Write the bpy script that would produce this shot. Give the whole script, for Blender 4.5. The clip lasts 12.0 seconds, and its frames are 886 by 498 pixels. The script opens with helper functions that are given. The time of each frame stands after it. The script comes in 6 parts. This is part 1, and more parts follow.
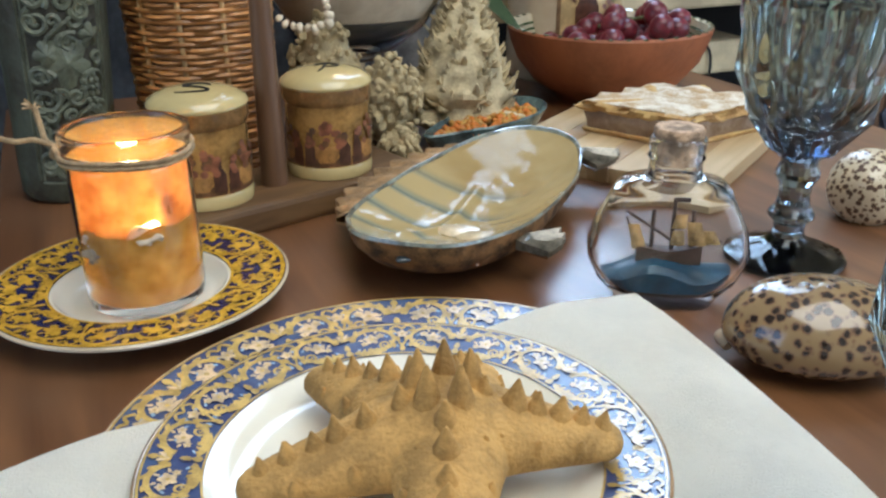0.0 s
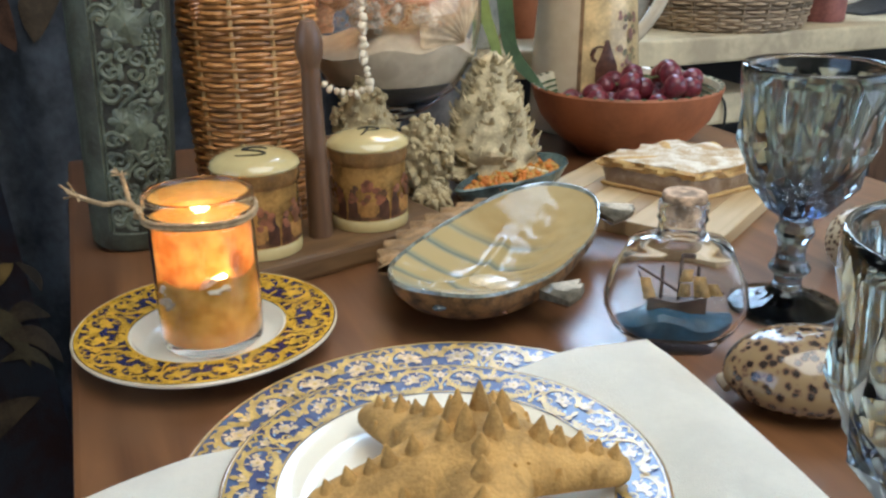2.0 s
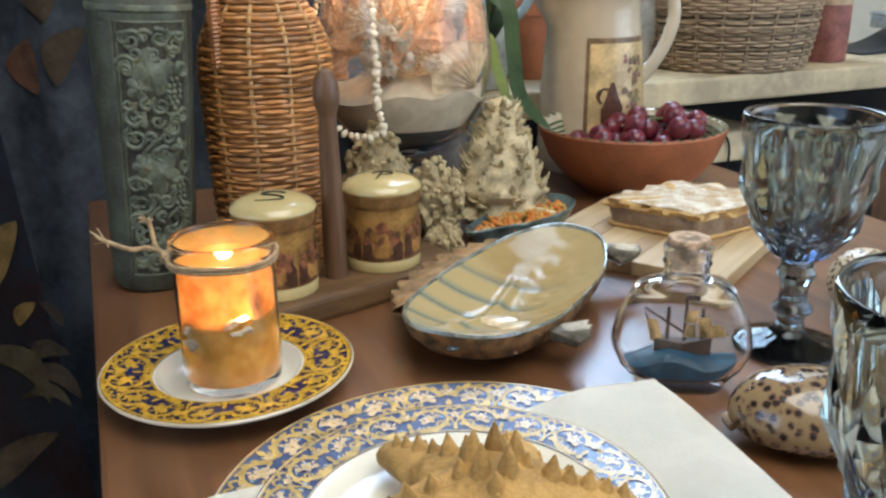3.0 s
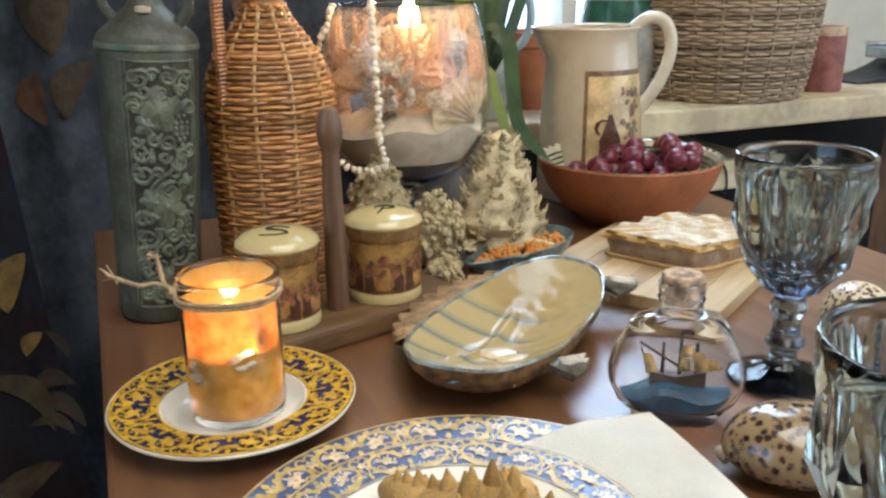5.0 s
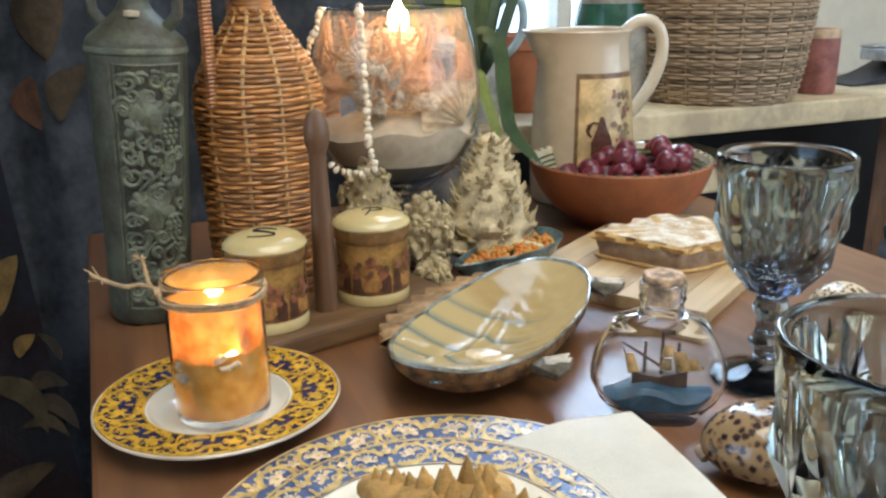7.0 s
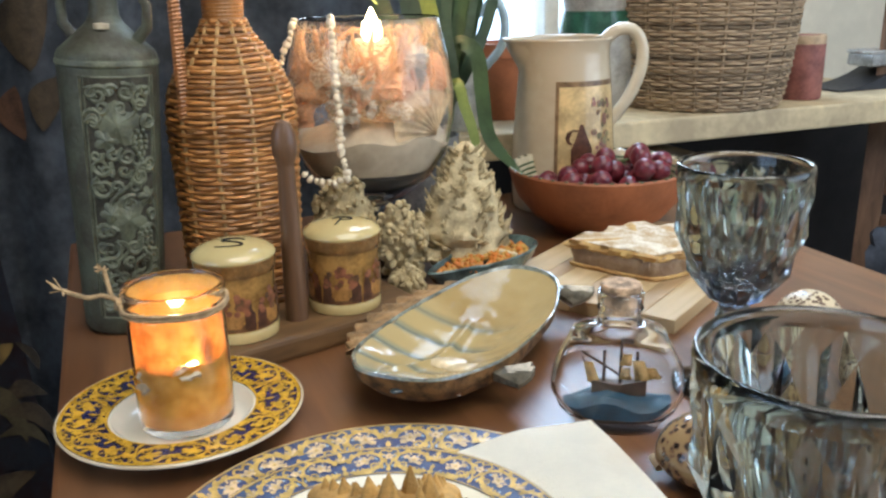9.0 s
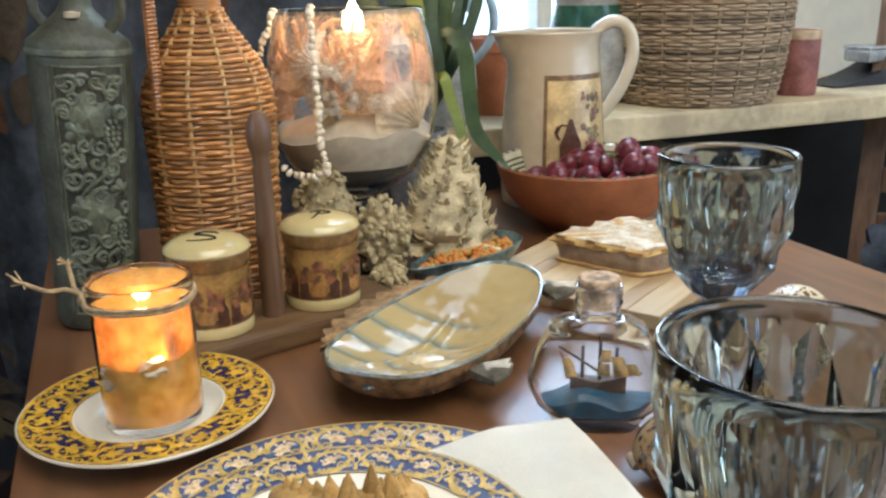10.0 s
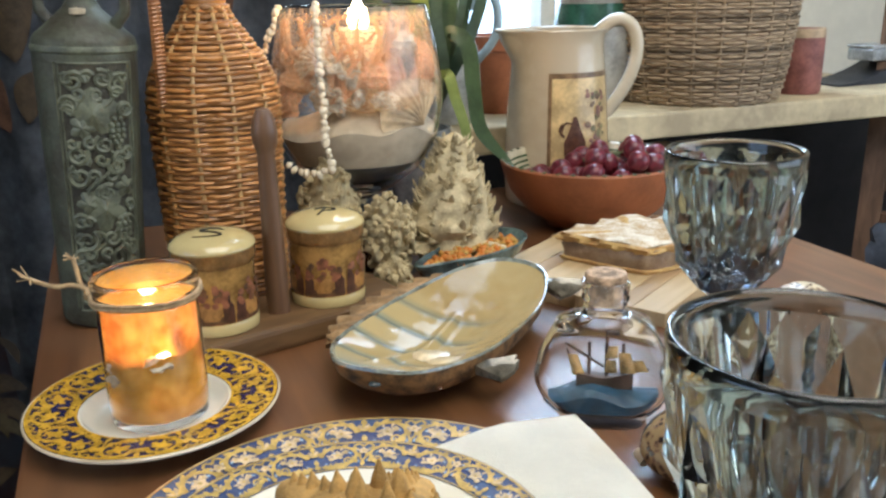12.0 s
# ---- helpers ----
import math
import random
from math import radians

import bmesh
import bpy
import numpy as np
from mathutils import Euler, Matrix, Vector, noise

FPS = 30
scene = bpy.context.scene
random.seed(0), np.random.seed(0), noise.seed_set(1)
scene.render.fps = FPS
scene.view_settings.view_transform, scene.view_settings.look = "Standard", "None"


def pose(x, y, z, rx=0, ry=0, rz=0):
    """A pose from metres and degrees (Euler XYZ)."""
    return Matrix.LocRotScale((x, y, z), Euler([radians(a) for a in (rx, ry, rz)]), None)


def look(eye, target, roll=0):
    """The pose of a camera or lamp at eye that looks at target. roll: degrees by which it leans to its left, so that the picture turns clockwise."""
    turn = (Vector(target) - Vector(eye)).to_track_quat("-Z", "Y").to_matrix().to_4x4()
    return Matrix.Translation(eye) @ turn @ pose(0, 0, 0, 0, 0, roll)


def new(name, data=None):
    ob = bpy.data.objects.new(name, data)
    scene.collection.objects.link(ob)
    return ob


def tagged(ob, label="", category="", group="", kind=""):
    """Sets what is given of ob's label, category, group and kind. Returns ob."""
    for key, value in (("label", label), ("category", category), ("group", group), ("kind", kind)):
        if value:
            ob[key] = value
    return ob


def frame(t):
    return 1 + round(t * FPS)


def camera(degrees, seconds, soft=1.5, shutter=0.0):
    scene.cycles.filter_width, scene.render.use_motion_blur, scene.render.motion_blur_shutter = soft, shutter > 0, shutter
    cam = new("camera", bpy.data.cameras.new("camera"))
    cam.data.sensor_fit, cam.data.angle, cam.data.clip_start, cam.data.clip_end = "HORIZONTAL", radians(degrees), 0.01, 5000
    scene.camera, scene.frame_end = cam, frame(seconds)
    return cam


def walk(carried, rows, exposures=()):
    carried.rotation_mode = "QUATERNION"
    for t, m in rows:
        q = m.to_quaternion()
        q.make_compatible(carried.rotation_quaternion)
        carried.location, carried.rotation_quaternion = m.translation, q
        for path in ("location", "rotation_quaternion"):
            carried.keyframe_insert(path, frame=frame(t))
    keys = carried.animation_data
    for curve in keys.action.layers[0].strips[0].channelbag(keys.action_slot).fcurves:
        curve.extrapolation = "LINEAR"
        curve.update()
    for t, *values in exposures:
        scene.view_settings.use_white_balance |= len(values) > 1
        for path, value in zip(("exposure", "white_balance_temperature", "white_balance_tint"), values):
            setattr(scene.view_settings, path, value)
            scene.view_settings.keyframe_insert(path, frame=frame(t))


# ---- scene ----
cam = camera(54.1, 12.0, soft=2.5)
PATH = [
    (0, (0.004, 0.005, 0.225), (0.003, 1.839, -0.574), -0.3),
    (0.5, (0.005, -0.001, 0.227), (0.001, 1.833, -0.572), -0.3),
    (1, (0.006, -0.012, 0.236), (0.004, 1.822, -0.562), -0.3),
    (1.5, (0.002, -0.032, 0.251), (-0.043, 1.824, -0.493), -0.5),
    (2, (-0.002, -0.048, 0.258), (-0.054, 1.816, -0.466), -0.6),
    (2.5, (0.003, -0.058, 0.268), (-0.056, 1.818, -0.42), -0.7),
    (3, (-0.006, -0.065, 0.272), (-0.072, 1.823, -0.383), -0.8),
    (3.5, (-0.01, -0.073, 0.282), (-0.082, 1.822, -0.353), -0.8),
    (3.7, (-0.01, -0.074, 0.283), (-0.075, 1.827, -0.335), -0.8),
    (5.5, (-0.001, -0.076, 0.286), (-0.074, 1.829, -0.32), -0.9),
    (6, (0.002, -0.077, 0.285), (-0.073, 1.829, -0.317), -1.0),
    (6.5, (0.004, -0.078, 0.285), (-0.07, 1.828, -0.317), -1.0),
    (7, (0.009, -0.08, 0.285), (-0.068, 1.826, -0.315), -1.0),
    (9, (0.039, -0.082, 0.289), (-0.049, 1.827, -0.3), -1.3),
    (9.5, (0.049, -0.077, 0.289), (-0.04, 1.832, -0.3), -1.3),
    (10, (0.056, -0.067, 0.279), (-0.035, 1.842, -0.309), -1.3),
    (10.5, (0.062, -0.065, 0.279), (-0.031, 1.844, -0.312), -1.3),
    (11, (0.055, -0.063, 0.281), (-0.039, 1.845, -0.309), -1.3),
    (11.5, (0.055, -0.065, 0.281), (-0.04, 1.844, -0.308), -1.3),
    (12, (0.053, -0.067, 0.276), (-0.042, 1.842, -0.311), -1.3),
]
walk(cam, [(t, look(eye, target, roll)) for t, eye, target, roll in PATH],
     exposures=[(0.0, -0.05, 5350, 8), (2.0, 0.02, 5400, 8), (5.5, 0.12, 5650, 9), (12.0, 0.12, 5650, 9)])

# ---- world and light ----
N2, D2 = Vector((0.9166, 0.3998, 0)), Vector((-0.3998, 0.9166, 0))  # across and along the table
TURN_T = math.degrees(math.atan2(0.3998, 0.9166))


def nd(n, d, z=0.0):
    return N2 * n + D2 * d + Vector((0, 0, z))


world = bpy.data.worlds.new("sky")
scene.world = world
world.use_nodes = True
wt = world.node_tree
sky = wt.nodes.new("ShaderNodeTexSky")
sky.sky_type, sky.sun_disc = "NISHITA", False
sky.sun_elevation, sky.sun_rotation = radians(45), radians(200)
wt.nodes["Background"].inputs[1].default_value = 0.22
wt.links.new(sky.outputs[0], wt.nodes["Background"].inputs[0])


def area_lamp(name, at, to, w, h, watts, color):
    la = bpy.data.lights.new(name, "AREA")
    la.shape, la.size, la.size_y, la.energy, la.color = "RECTANGLE", w, h, watts, color
    ob = new(name, la)
    ob.matrix_world = look(at, to)
    return ob


def point_lamp(name, at, watts, color, r):
    la = bpy.data.lights.new(name, "POINT")
    la.energy, la.color, la.shadow_soft_size = watts, color, r
    ob = new(name, la)
    ob.location = at
    return ob


area_lamp("window_daylight", nd(0.83, 1.352, 0.86), nd(0.50, 0.3, 0.1), 0.44, 1.36, 16, (0.70, 0.85, 1.0))
# unseen fill lamp added behind and right of the view to brighten near things
area_lamp("added_east_fill", nd(2.19, -0.95, 0.65), nd(0.2, 0.4, 0.05), 2.2, 1.6, 26, (0.86, 0.93, 1.0))
# soft overhead fill added as ambient brightness; the ceiling has no fixture
area_lamp("added_overhead_fill", nd(0.35, -0.35, 1.60), nd(0.35, -0.25, 0), 1.4, 1.4, 33, (1.0, 0.91, 0.76))
# bluish fill added from the unseen left side for cool glints on glass
area_lamp("added_west_fill", nd(-1.39, 0.05, 0.60), nd(0.2, 0.4, 0.05), 1.2, 1.2, 3, (0.70, 0.85, 1.0))
point_lamp("jar_flame_light", (-0.162, 0.447, 0.078), 0.050, (1.0, 0.55, 0.18), 0.006)
point_lamp("goblet_flame_light", (-0.066, 0.765, 0.268), 0.75, (1.0, 0.62, 0.28), 0.008)

# ---- materials ----
MATS = {}


def mat(name, color, rough=0.5, metal=0.0, var=0.25, scale=30.0, bump=0.0, bscale=200.0, color2=None, spec=0.5,
        coat=0.0, trans=0.0, ior=1.45, sss=0.0, island=0.0, coat_rough=0.06):
    """A surface with stains at one scale and grain at a finer one."""
    if name in MATS:
        return MATS[name]
    m = bpy.data.materials.new(name)
    m.use_nodes = True
    t = m.node_tree
    b = t.nodes["Principled BSDF"]
    co = t.nodes.new("ShaderNodeTexCoord")
    n1 = t.nodes.new("ShaderNodeTexNoise")
    n1.inputs["Scale"].default_value, n1.inputs["Detail"].default_value = scale, 4
    n2 = t.nodes.new("ShaderNodeTexNoise")
    n2.inputs["Scale"].default_value, n2.inputs["Detail"].default_value = scale * 7, 3
    add = t.nodes.new("ShaderNodeMath")
    add.operation = "ADD"
    t.links.new(co.outputs["Object"], n1.inputs["Vector"])
    t.links.new(co.outputs["Object"], n2.inputs["Vector"])
    ramp = t.nodes.new("ShaderNodeValToRGB")
    c2 = color2 or tuple(c * (1 - var) for c in color)
    hi = tuple(min(1, c * (1 + var * 0.5)) for c in color)
    ramp.color_ramp.elements[0].color, ramp.color_ramp.elements[1].color = (*c2, 1), (*hi, 1)
    ramp.color_ramp.elements[0].position, ramp.color_ramp.elements[1].position = 0.36, 0.64
    mul = t.nodes.new("ShaderNodeMath")
    mul.operation, mul.inputs[1].default_value = "MULTIPLY_ADD", 0.35
    sub = t.nodes.new("ShaderNodeMath")
    sub.operation, sub.inputs[1].default_value = "SUBTRACT", 0.175
    t.links.new(n2.outputs["Fac"], mul.inputs[0])
    t.links.new(n1.outputs["Fac"], mul.inputs[2])
    t.links.new(mul.outputs[0], sub.inputs[0])
    last = sub.outputs[0]
    if island:
        geo = t.nodes.new("ShaderNodeNewGeometry")
        mi = t.nodes.new("ShaderNodeMath")
        mi.operation, mi.inputs[1].default_value = "MULTIPLY_ADD", island
        t.links.new(geo.outputs["Random Per Island"], mi.inputs[0])
        t.links.new(last, mi.inputs[2])
        sb = t.nodes.new("ShaderNodeMath")
        sb.operation, sb.inputs[1].default_value = "SUBTRACT", island / 2
        t.links.new(mi.outputs[0], sb.inputs[0])
        last = sb.outputs[0]
    t.links.new(last, ramp.inputs[0])
    t.links.new(ramp.outputs[0], b.inputs["Base Color"])
    b.inputs["Roughness"].default_value, b.inputs["Metallic"].default_value = rough, metal
    b.inputs["Specular IOR Level"].default_value = spec
    b.inputs["Coat Weight"].default_value = coat
    b.inputs["Coat Roughness"].default_value = coat_rough
    b.inputs["Transmission Weight"].default_value, b.inputs["IOR"].default_value = trans, ior
    if sss:
        b.inputs["Subsurface Weight"].default_value = sss
        b.inputs["Subsurface Radius"].default_value = (0.012, 0.006, 0.003)
        b.inputs["Subsurface Scale"].default_value = 0.6
    if bump:
        n3 = t.nodes.new("ShaderNodeTexNoise")
        n3.inputs["Scale"].default_value, n3.inputs["Detail"].default_value = bscale, 4
        t.links.new(co.outputs["Object"], n3.inputs["Vector"])
        bp = t.nodes.new("ShaderNodeBump")
        bp.inputs["Strength"].default_value, bp.inputs["Distance"].default_value = bump, 0.002
        t.links.new(n3.outputs["Fac"], bp.inputs["Height"])
        t.links.new(bp.outputs[0], b.inputs["Normal"])
    MATS[name] = m
    return m


def glass(name, color, rough=0.02, ior=1.45):
    m = bpy.data.materials.new(name)
    m.use_nodes = True
    b = m.node_tree.nodes["Principled BSDF"]
    b.inputs["Base Color"].default_value = (*color, 1)
    b.inputs["Transmission Weight"].default_value = 1.0
    b.inputs["Roughness"].default_value, b.inputs["IOR"].default_value = rough, ior
    return m


def glow(name, color, strength):
    m = bpy.data.materials.new(name)
    m.use_nodes = True
    b = m.node_tree.nodes["Principled BSDF"]
    b.inputs["Emission Color"].default_value, b.inputs["Emission Strength"].default_value = (*color, 1), strength
    b.inputs["Base Color"].default_value = (*color, 1)
    return m


def wood(name, dark, light, scale=(3, 40, 40), rough=0.35, coat=0.0, bump=0.15, wear=None, spec=0.5):
    """Grain that runs along x of the object."""
    m = bpy.data.materials.new(name)
    m.use_nodes = True
    t = m.node_tree
    b = t.nodes["Principled BSDF"]
    co = t.nodes.new("ShaderNodeTexCoord")
    mp = t.nodes.new("ShaderNodeMapping")
    mp.inputs["Scale"].default_value = scale
    t.links.new(co.outputs["Object"], mp.inputs[0])
    n1 = t.nodes.new("ShaderNodeTexNoise")
    n1.inputs["Scale"].default_value, n1.inputs["Detail"].default_value, n1.inputs["Distortion"].default_value = 1.0, 6, 0.6
    t.links.new(mp.outputs[0], n1.inputs["Vector"])
    r = t.nodes.new("ShaderNodeValToRGB")
    r.color_ramp.elements[0].color, r.color_ramp.elements[1].color = (*dark, 1), (*light, 1)
    r.color_ramp.elements[0].position, r.color_ramp.elements[1].position = 0.3, 0.7
    t.links.new(n1.outputs["Fac"], r.inputs[0])
    last = r.outputs[0]
    n2 = t.nodes.new("ShaderNodeTexNoise")
    n2.inputs["Scale"].default_value, n2.inputs["Detail"].default_value = 9, 5
    t.links.new(co.outputs["Object"], n2.inputs["Vector"])
    if wear:
        mx = t.nodes.new("ShaderNodeMix")
        mx.data_type = "RGBA"
        rr = t.nodes.new("ShaderNodeValToRGB")
        rr.color_ramp.elements[0].position, rr.color_ramp.elements[1].position = 0.52, 0.75
        t.links.new(n2.outputs["Fac"], rr.inputs[0])
        t.links.new(rr.outputs[0], mx.inputs["Factor"])
        t.links.new(last, mx.inputs["A"])
        mx.inputs["B"].default_value = (*wear, 1)
        last = mx.outputs["Result"]
    t.links.new(last, b.inputs["Base Color"])
    mr = t.nodes.new("ShaderNodeMapRange")
    mr.inputs["To Min"].default_value, mr.inputs["To Max"].default_value = rough - 0.08, rough + 0.14
    t.links.new(n2.outputs["Fac"], mr.inputs["Value"])
    t.links.new(mr.outputs[0], b.inputs["Roughness"])
    b.inputs["Coat Weight"].default_value, b.inputs["Coat Roughness"].default_value = coat, 0.24
    b.inputs["Specular IOR Level"].default_value = spec
    bp = t.nodes.new("ShaderNodeBump")
    bp.inputs["Strength"].default_value, bp.inputs["Distance"].default_value = bump, 0.001
    t.links.new(n1.outputs["Fac"], bp.inputs["Height"])
    t.links.new(bp.outputs[0], b.inputs["Normal"])
    return m


def spotted(name, ground, spot, scale, lo, hi, rough=0.15, coat=0.6, stretch=(1, 1, 1), ring=None, feature="F1"):
    """Ground colour with rounded spots from cells."""
    m = bpy.data.materials.new(name)
    m.use_nodes = True
    t = m.node_tree
    b = t.nodes["Principled BSDF"]
    co = t.nodes.new("ShaderNodeTexCoord")
    mp = t.nodes.new("ShaderNodeMapping")
    mp.inputs["Scale"].default_value = stretch
    v = t.nodes.new("ShaderNodeTexVoronoi")
    v.inputs["Scale"].default_value = scale
    v.feature = feature
    n = t.nodes.new("ShaderNodeTexNoise")
    n.inputs["Scale"].default_value = scale * 1.2
    mixv = t.nodes.new("ShaderNodeMix")
    mixv.data_type = "VECTOR"
    mixv.inputs["Factor"].default_value = 0.012 * 60 / scale
    t.links.new(co.outputs["Object"], mp.inputs[0])
    t.links.new(co.outputs["Object"], n.inputs["Vector"])
    t.links.new(mp.outputs[0], mixv.inputs["A"])
    t.links.new(n.outputs["Color"], mixv.inputs["B"])
    t.links.new(mixv.outputs["Result"], v.inputs["Vector"])
    r = t.nodes.new("ShaderNodeValToRGB")
    r.color_ramp.elements[0].position, r.color_ramp.elements[1].position = lo, hi
    r.color_ramp.elements[0].color, r.color_ramp.elements[1].color = (*spot, 1), (*ground, 1)
    if ring:
        e = r.color_ramp.elements.new((lo + hi) / 2)
        e.color = (*ring, 1)
    t.links.new(v.outputs["Distance"], r.inputs[0])
    t.links.new(r.outputs[0], b.inputs["Base Color"])
    b.inputs["Roughness"].default_value, b.inputs["Coat Weight"].default_value = rough, coat
    return m


# ---- mesh helpers ----
def thing(name, at, label, category, group="", rz=0.0):
    ob = new(name)
    ob.empty_display_size = 0.02
    ob.matrix_world = Matrix.Translation(at) @ Matrix.Rotation(radians(rz), 4, "Z")
    return tagged(ob, label, category, group)


def part(name, bm, material, parent=None, label="", smooth=True):
    me = bpy.data.meshes.new(name)
    bm.normal_update()
    bm.to_mesh(me)
    bm.free()
    if smooth:
        me.polygons.foreach_set("use_smooth", [True] * len(me.polygons))
        me.set_sharp_from_angle(angle=radians(38))
    for m in (material if isinstance(material, (list, tuple)) else [material]):
        me.materials.append(m)
    ob = new(name, me)
    if parent is not None:
        ob.parent = parent
    return tagged(ob, label)


def lathe(profile, segs=48, rad=None, closed=False):
    """Revolve (r, z) pairs about z; rad(angle, i) scales a ring's radius."""
    bm = bmesh.new()
    rings = []
    for i, (r, z) in enumerate(profile):
        if r < 1e-6:
            rings.append([bm.verts.new((0, 0, z))])
        else:
            ring = []
            for k in range(segs):
                a = 2 * math.pi * k / segs
                q = r * (rad(a, i) if rad else 1)
                ring.append(bm.verts.new((q * math.cos(a), q * math.sin(a), z)))
            rings.append(ring)
    for a, b in zip(rings, rings[1:]):
        for k in range(segs):
            j = (k + 1) % segs
            if len(a) == 1 and len(b) == 1:
                continue
            if len(a) == 1:
                bm.faces.new((a[0], b[j], b[k]))
            elif len(b) == 1:
                bm.faces.new((a[k], a[j], b[0]))
            else:
                bm.faces.new((a[k], a[j], b[j], b[k]))
    bmesh.ops.recalc_face_normals(bm, faces=bm.faces[:])
    return bm


def tube(points, radius, segs=8, bm=None, caps=True, flat=1.0):
    """A round rod along points; radius is a number or one per point; flat squashes it along z."""
    bm = bm or bmesh.new()
    pts = [Vector(p) for p in points]
    rings = []
    up = Vector((0, 0, 1))
    for i, p in enumerate(pts):
        tan = (pts[min(i + 1, len(pts) - 1)] - pts[max(i - 1, 0)]).normalized()
        if flat == 1.0 and i:
            u = (u - tan * u.dot(tan)).normalized()
        else:
            ref = up if abs(tan.dot(up)) < 0.95 else Vector((1, 0, 0))
            u = tan.cross(ref).normalized()
        v = u.cross(tan)
        r = radius[i] if isinstance(radius, (list, tuple)) else radius
        rings.append([bm.verts.new(p + u * r * math.cos(a) + v * r * flat * math.sin(a))
                      for a in (2 * math.pi * k / segs for k in range(segs))])
    for a, b in zip(rings, rings[1:]):
        for k in range(segs):
            j = (k + 1) % segs
            bm.faces.new((a[k], b[k], b[j], a[j]))
    if caps:
        bm.faces.new(rings[0])
        bm.faces.new(rings[-1][::-1])
    return bm


def block(size, at=(0, 0, 0), bevel=0.0, bm=None, rz=0.0):
    bm = bm or bmesh.new()
    m = Matrix.Translation(at) @ Matrix.Rotation(radians(rz), 4, "Z") @ Matrix.Diagonal((*size, 1))
    g = bmesh.ops.create_cube(bm, size=1, matrix=m)
    if bevel:
        es = {e for v in g["verts"] for e in v.link_edges}
        bmesh.ops.bevel(bm, geom=list(es), offset=bevel, segments=2, affect="EDGES", profile=0.6)
    return bm


def ball(at, r, bm=None, sub=2, squash=(1, 1, 1), rough=0.0, freq=30.0):
    bm = bm or bmesh.new()
    g = bmesh.ops.create_icosphere(bm, subdivisions=sub, radius=1)
    for v in g["verts"]:
        k = 1 + (rough * noise.noise((v.co * 2.3) + Vector(at) * freq) if rough else 0)
        v.co = Vector(at) + Vector((v.co.x * r * squash[0], v.co.y * r * squash[1], v.co.z * r * squash[2])) * k
    return bm


def smooth_path(pts, k=5):
    """Catmull-Rom through points."""
    P = [Vector(p) for p in pts]
    out = []
    for i in range(len(P) - 1):
        p0, p1, p2, p3 = P[max(i - 1, 0)], P[i], P[i + 1], P[min(i + 2, len(P) - 1)]
        for j in range(k):
            t = j / k
            out.append(0.5 * ((2 * p1) + (p2 - p0) * t + (2 * p0 - 5 * p1 + 4 * p2 - p3) * t * t + (3 * p1 - p0 - 3 * p2 + p3) * t ** 3))
    return out + [P[-1]]


def arc(f, n):
    return [f(i / (n - 1)) for i in range(n)]


def slab(n0, n1, d0, d1, z0, z1, bevel=0.0):
    """A box in the table's directions, local to the world origin turned with the table."""
    return block((n1 - n0, d1 - d0, z1 - z0), ((n0 + n1) / 2, (d0 + d1) / 2, (z0 + z1) / 2), bevel)


def setting(name, bm, material, label="", category="", kind="structure"):
    ob = part(name, bm, material, None, "", smooth=False)
    ob.rotation_euler = (0, 0, radians(TURN_T))
    return tagged(ob, label, category, "", kind)


# ---- the room ----
plaster = mat("cream_plaster", (0.74, 0.69, 0.57), 0.85, var=0.12, scale=4, bump=0.3, bscale=60)
# darker copy of the plaster; the side wall's shade is in its colour
dark_plaster = mat("shaded_plaster", (0.30, 0.27, 0.24), 0.9, var=0.2, scale=4, bump=0.3, bscale=60)
white_paint = mat("white_paint", (0.74, 0.70, 0.62), 0.6, var=0.12, scale=6, bump=0.15, bscale=90)
FLOOR, CEIL = -0.76, 1.70
setting("floor", slab(-1.4, 2.2, -2.3, 1.5, FLOOR - 0.05, FLOOR), wood("floor_boards", (0.05, 0.03, 0.02), (0.13, 0.08, 0.05), rough=0.5), "dark worn wooden floor under the table", "floor")
setting("ceiling", slab(-1.4, 2.2, -2.3, 1.5, CEIL, CEIL + 0.08), plaster, "plain plaster ceiling", "ceiling")
# the gap in this wall only lets in the added west fill
bm = slab(-1.5, -1.4, -2.3, -0.56, FLOOR, CEIL)
for a in ((0.66, 1.5, FLOOR, CEIL), (-0.56, 0.66, FLOOR, 0.0), (-0.56, 0.66, 1.2, CEIL)):
    block((0.1, a[1] - a[0], a[3] - a[2]), (-1.45, (a[0] + a[1]) / 2, (a[2] + a[3]) / 2), bm=bm)
setting("wall_west", bm, dark_plaster, "plain plaster side wall", "wall")
WN0, WN1, WZ0, WZ1 = 0.60, 1.06, 0.155, 1.58
bm = slab(-1.4, WN0, 1.36, 1.5, FLOOR, CEIL)
for a in ((WN1, 2.2, FLOOR, CEIL), (WN0, WN1, FLOOR, WZ0), (WN0, WN1, WZ1, CEIL)):
    block((a[1] - a[0], 0.14, a[3] - a[2]), ((a[0] + a[1]) / 2, 1.43, (a[2] + a[3]) / 2), bm=bm)
setting("wall_north", bm, plaster, "cream plaster wall around the window", "wall")
setting("wall_south", slab(-1.4, 2.2, -2.4, -2.3, FLOOR, CEIL), plaster, "plain plaster wall behind the table", "wall")
# this out-of-view opening is made only for the added east fill
bm = slab(2.2, 2.3, -2.3, -2.1, FLOOR, CEIL)
for a in ((0.2, 1.5, FLOOR, CEIL), (-2.1, 0.2, FLOOR, -0.2), (-2.1, 0.2, 1.5, CEIL)):
    block((0.1, a[1] - a[0], a[3] - a[2]), (2.25, (a[0] + a[1]) / 2, (a[2] + a[3]) / 2), bm=bm)
setting("wall_east", bm, plaster, "plain plaster wall with an opening for the added fill lamp", "wall")
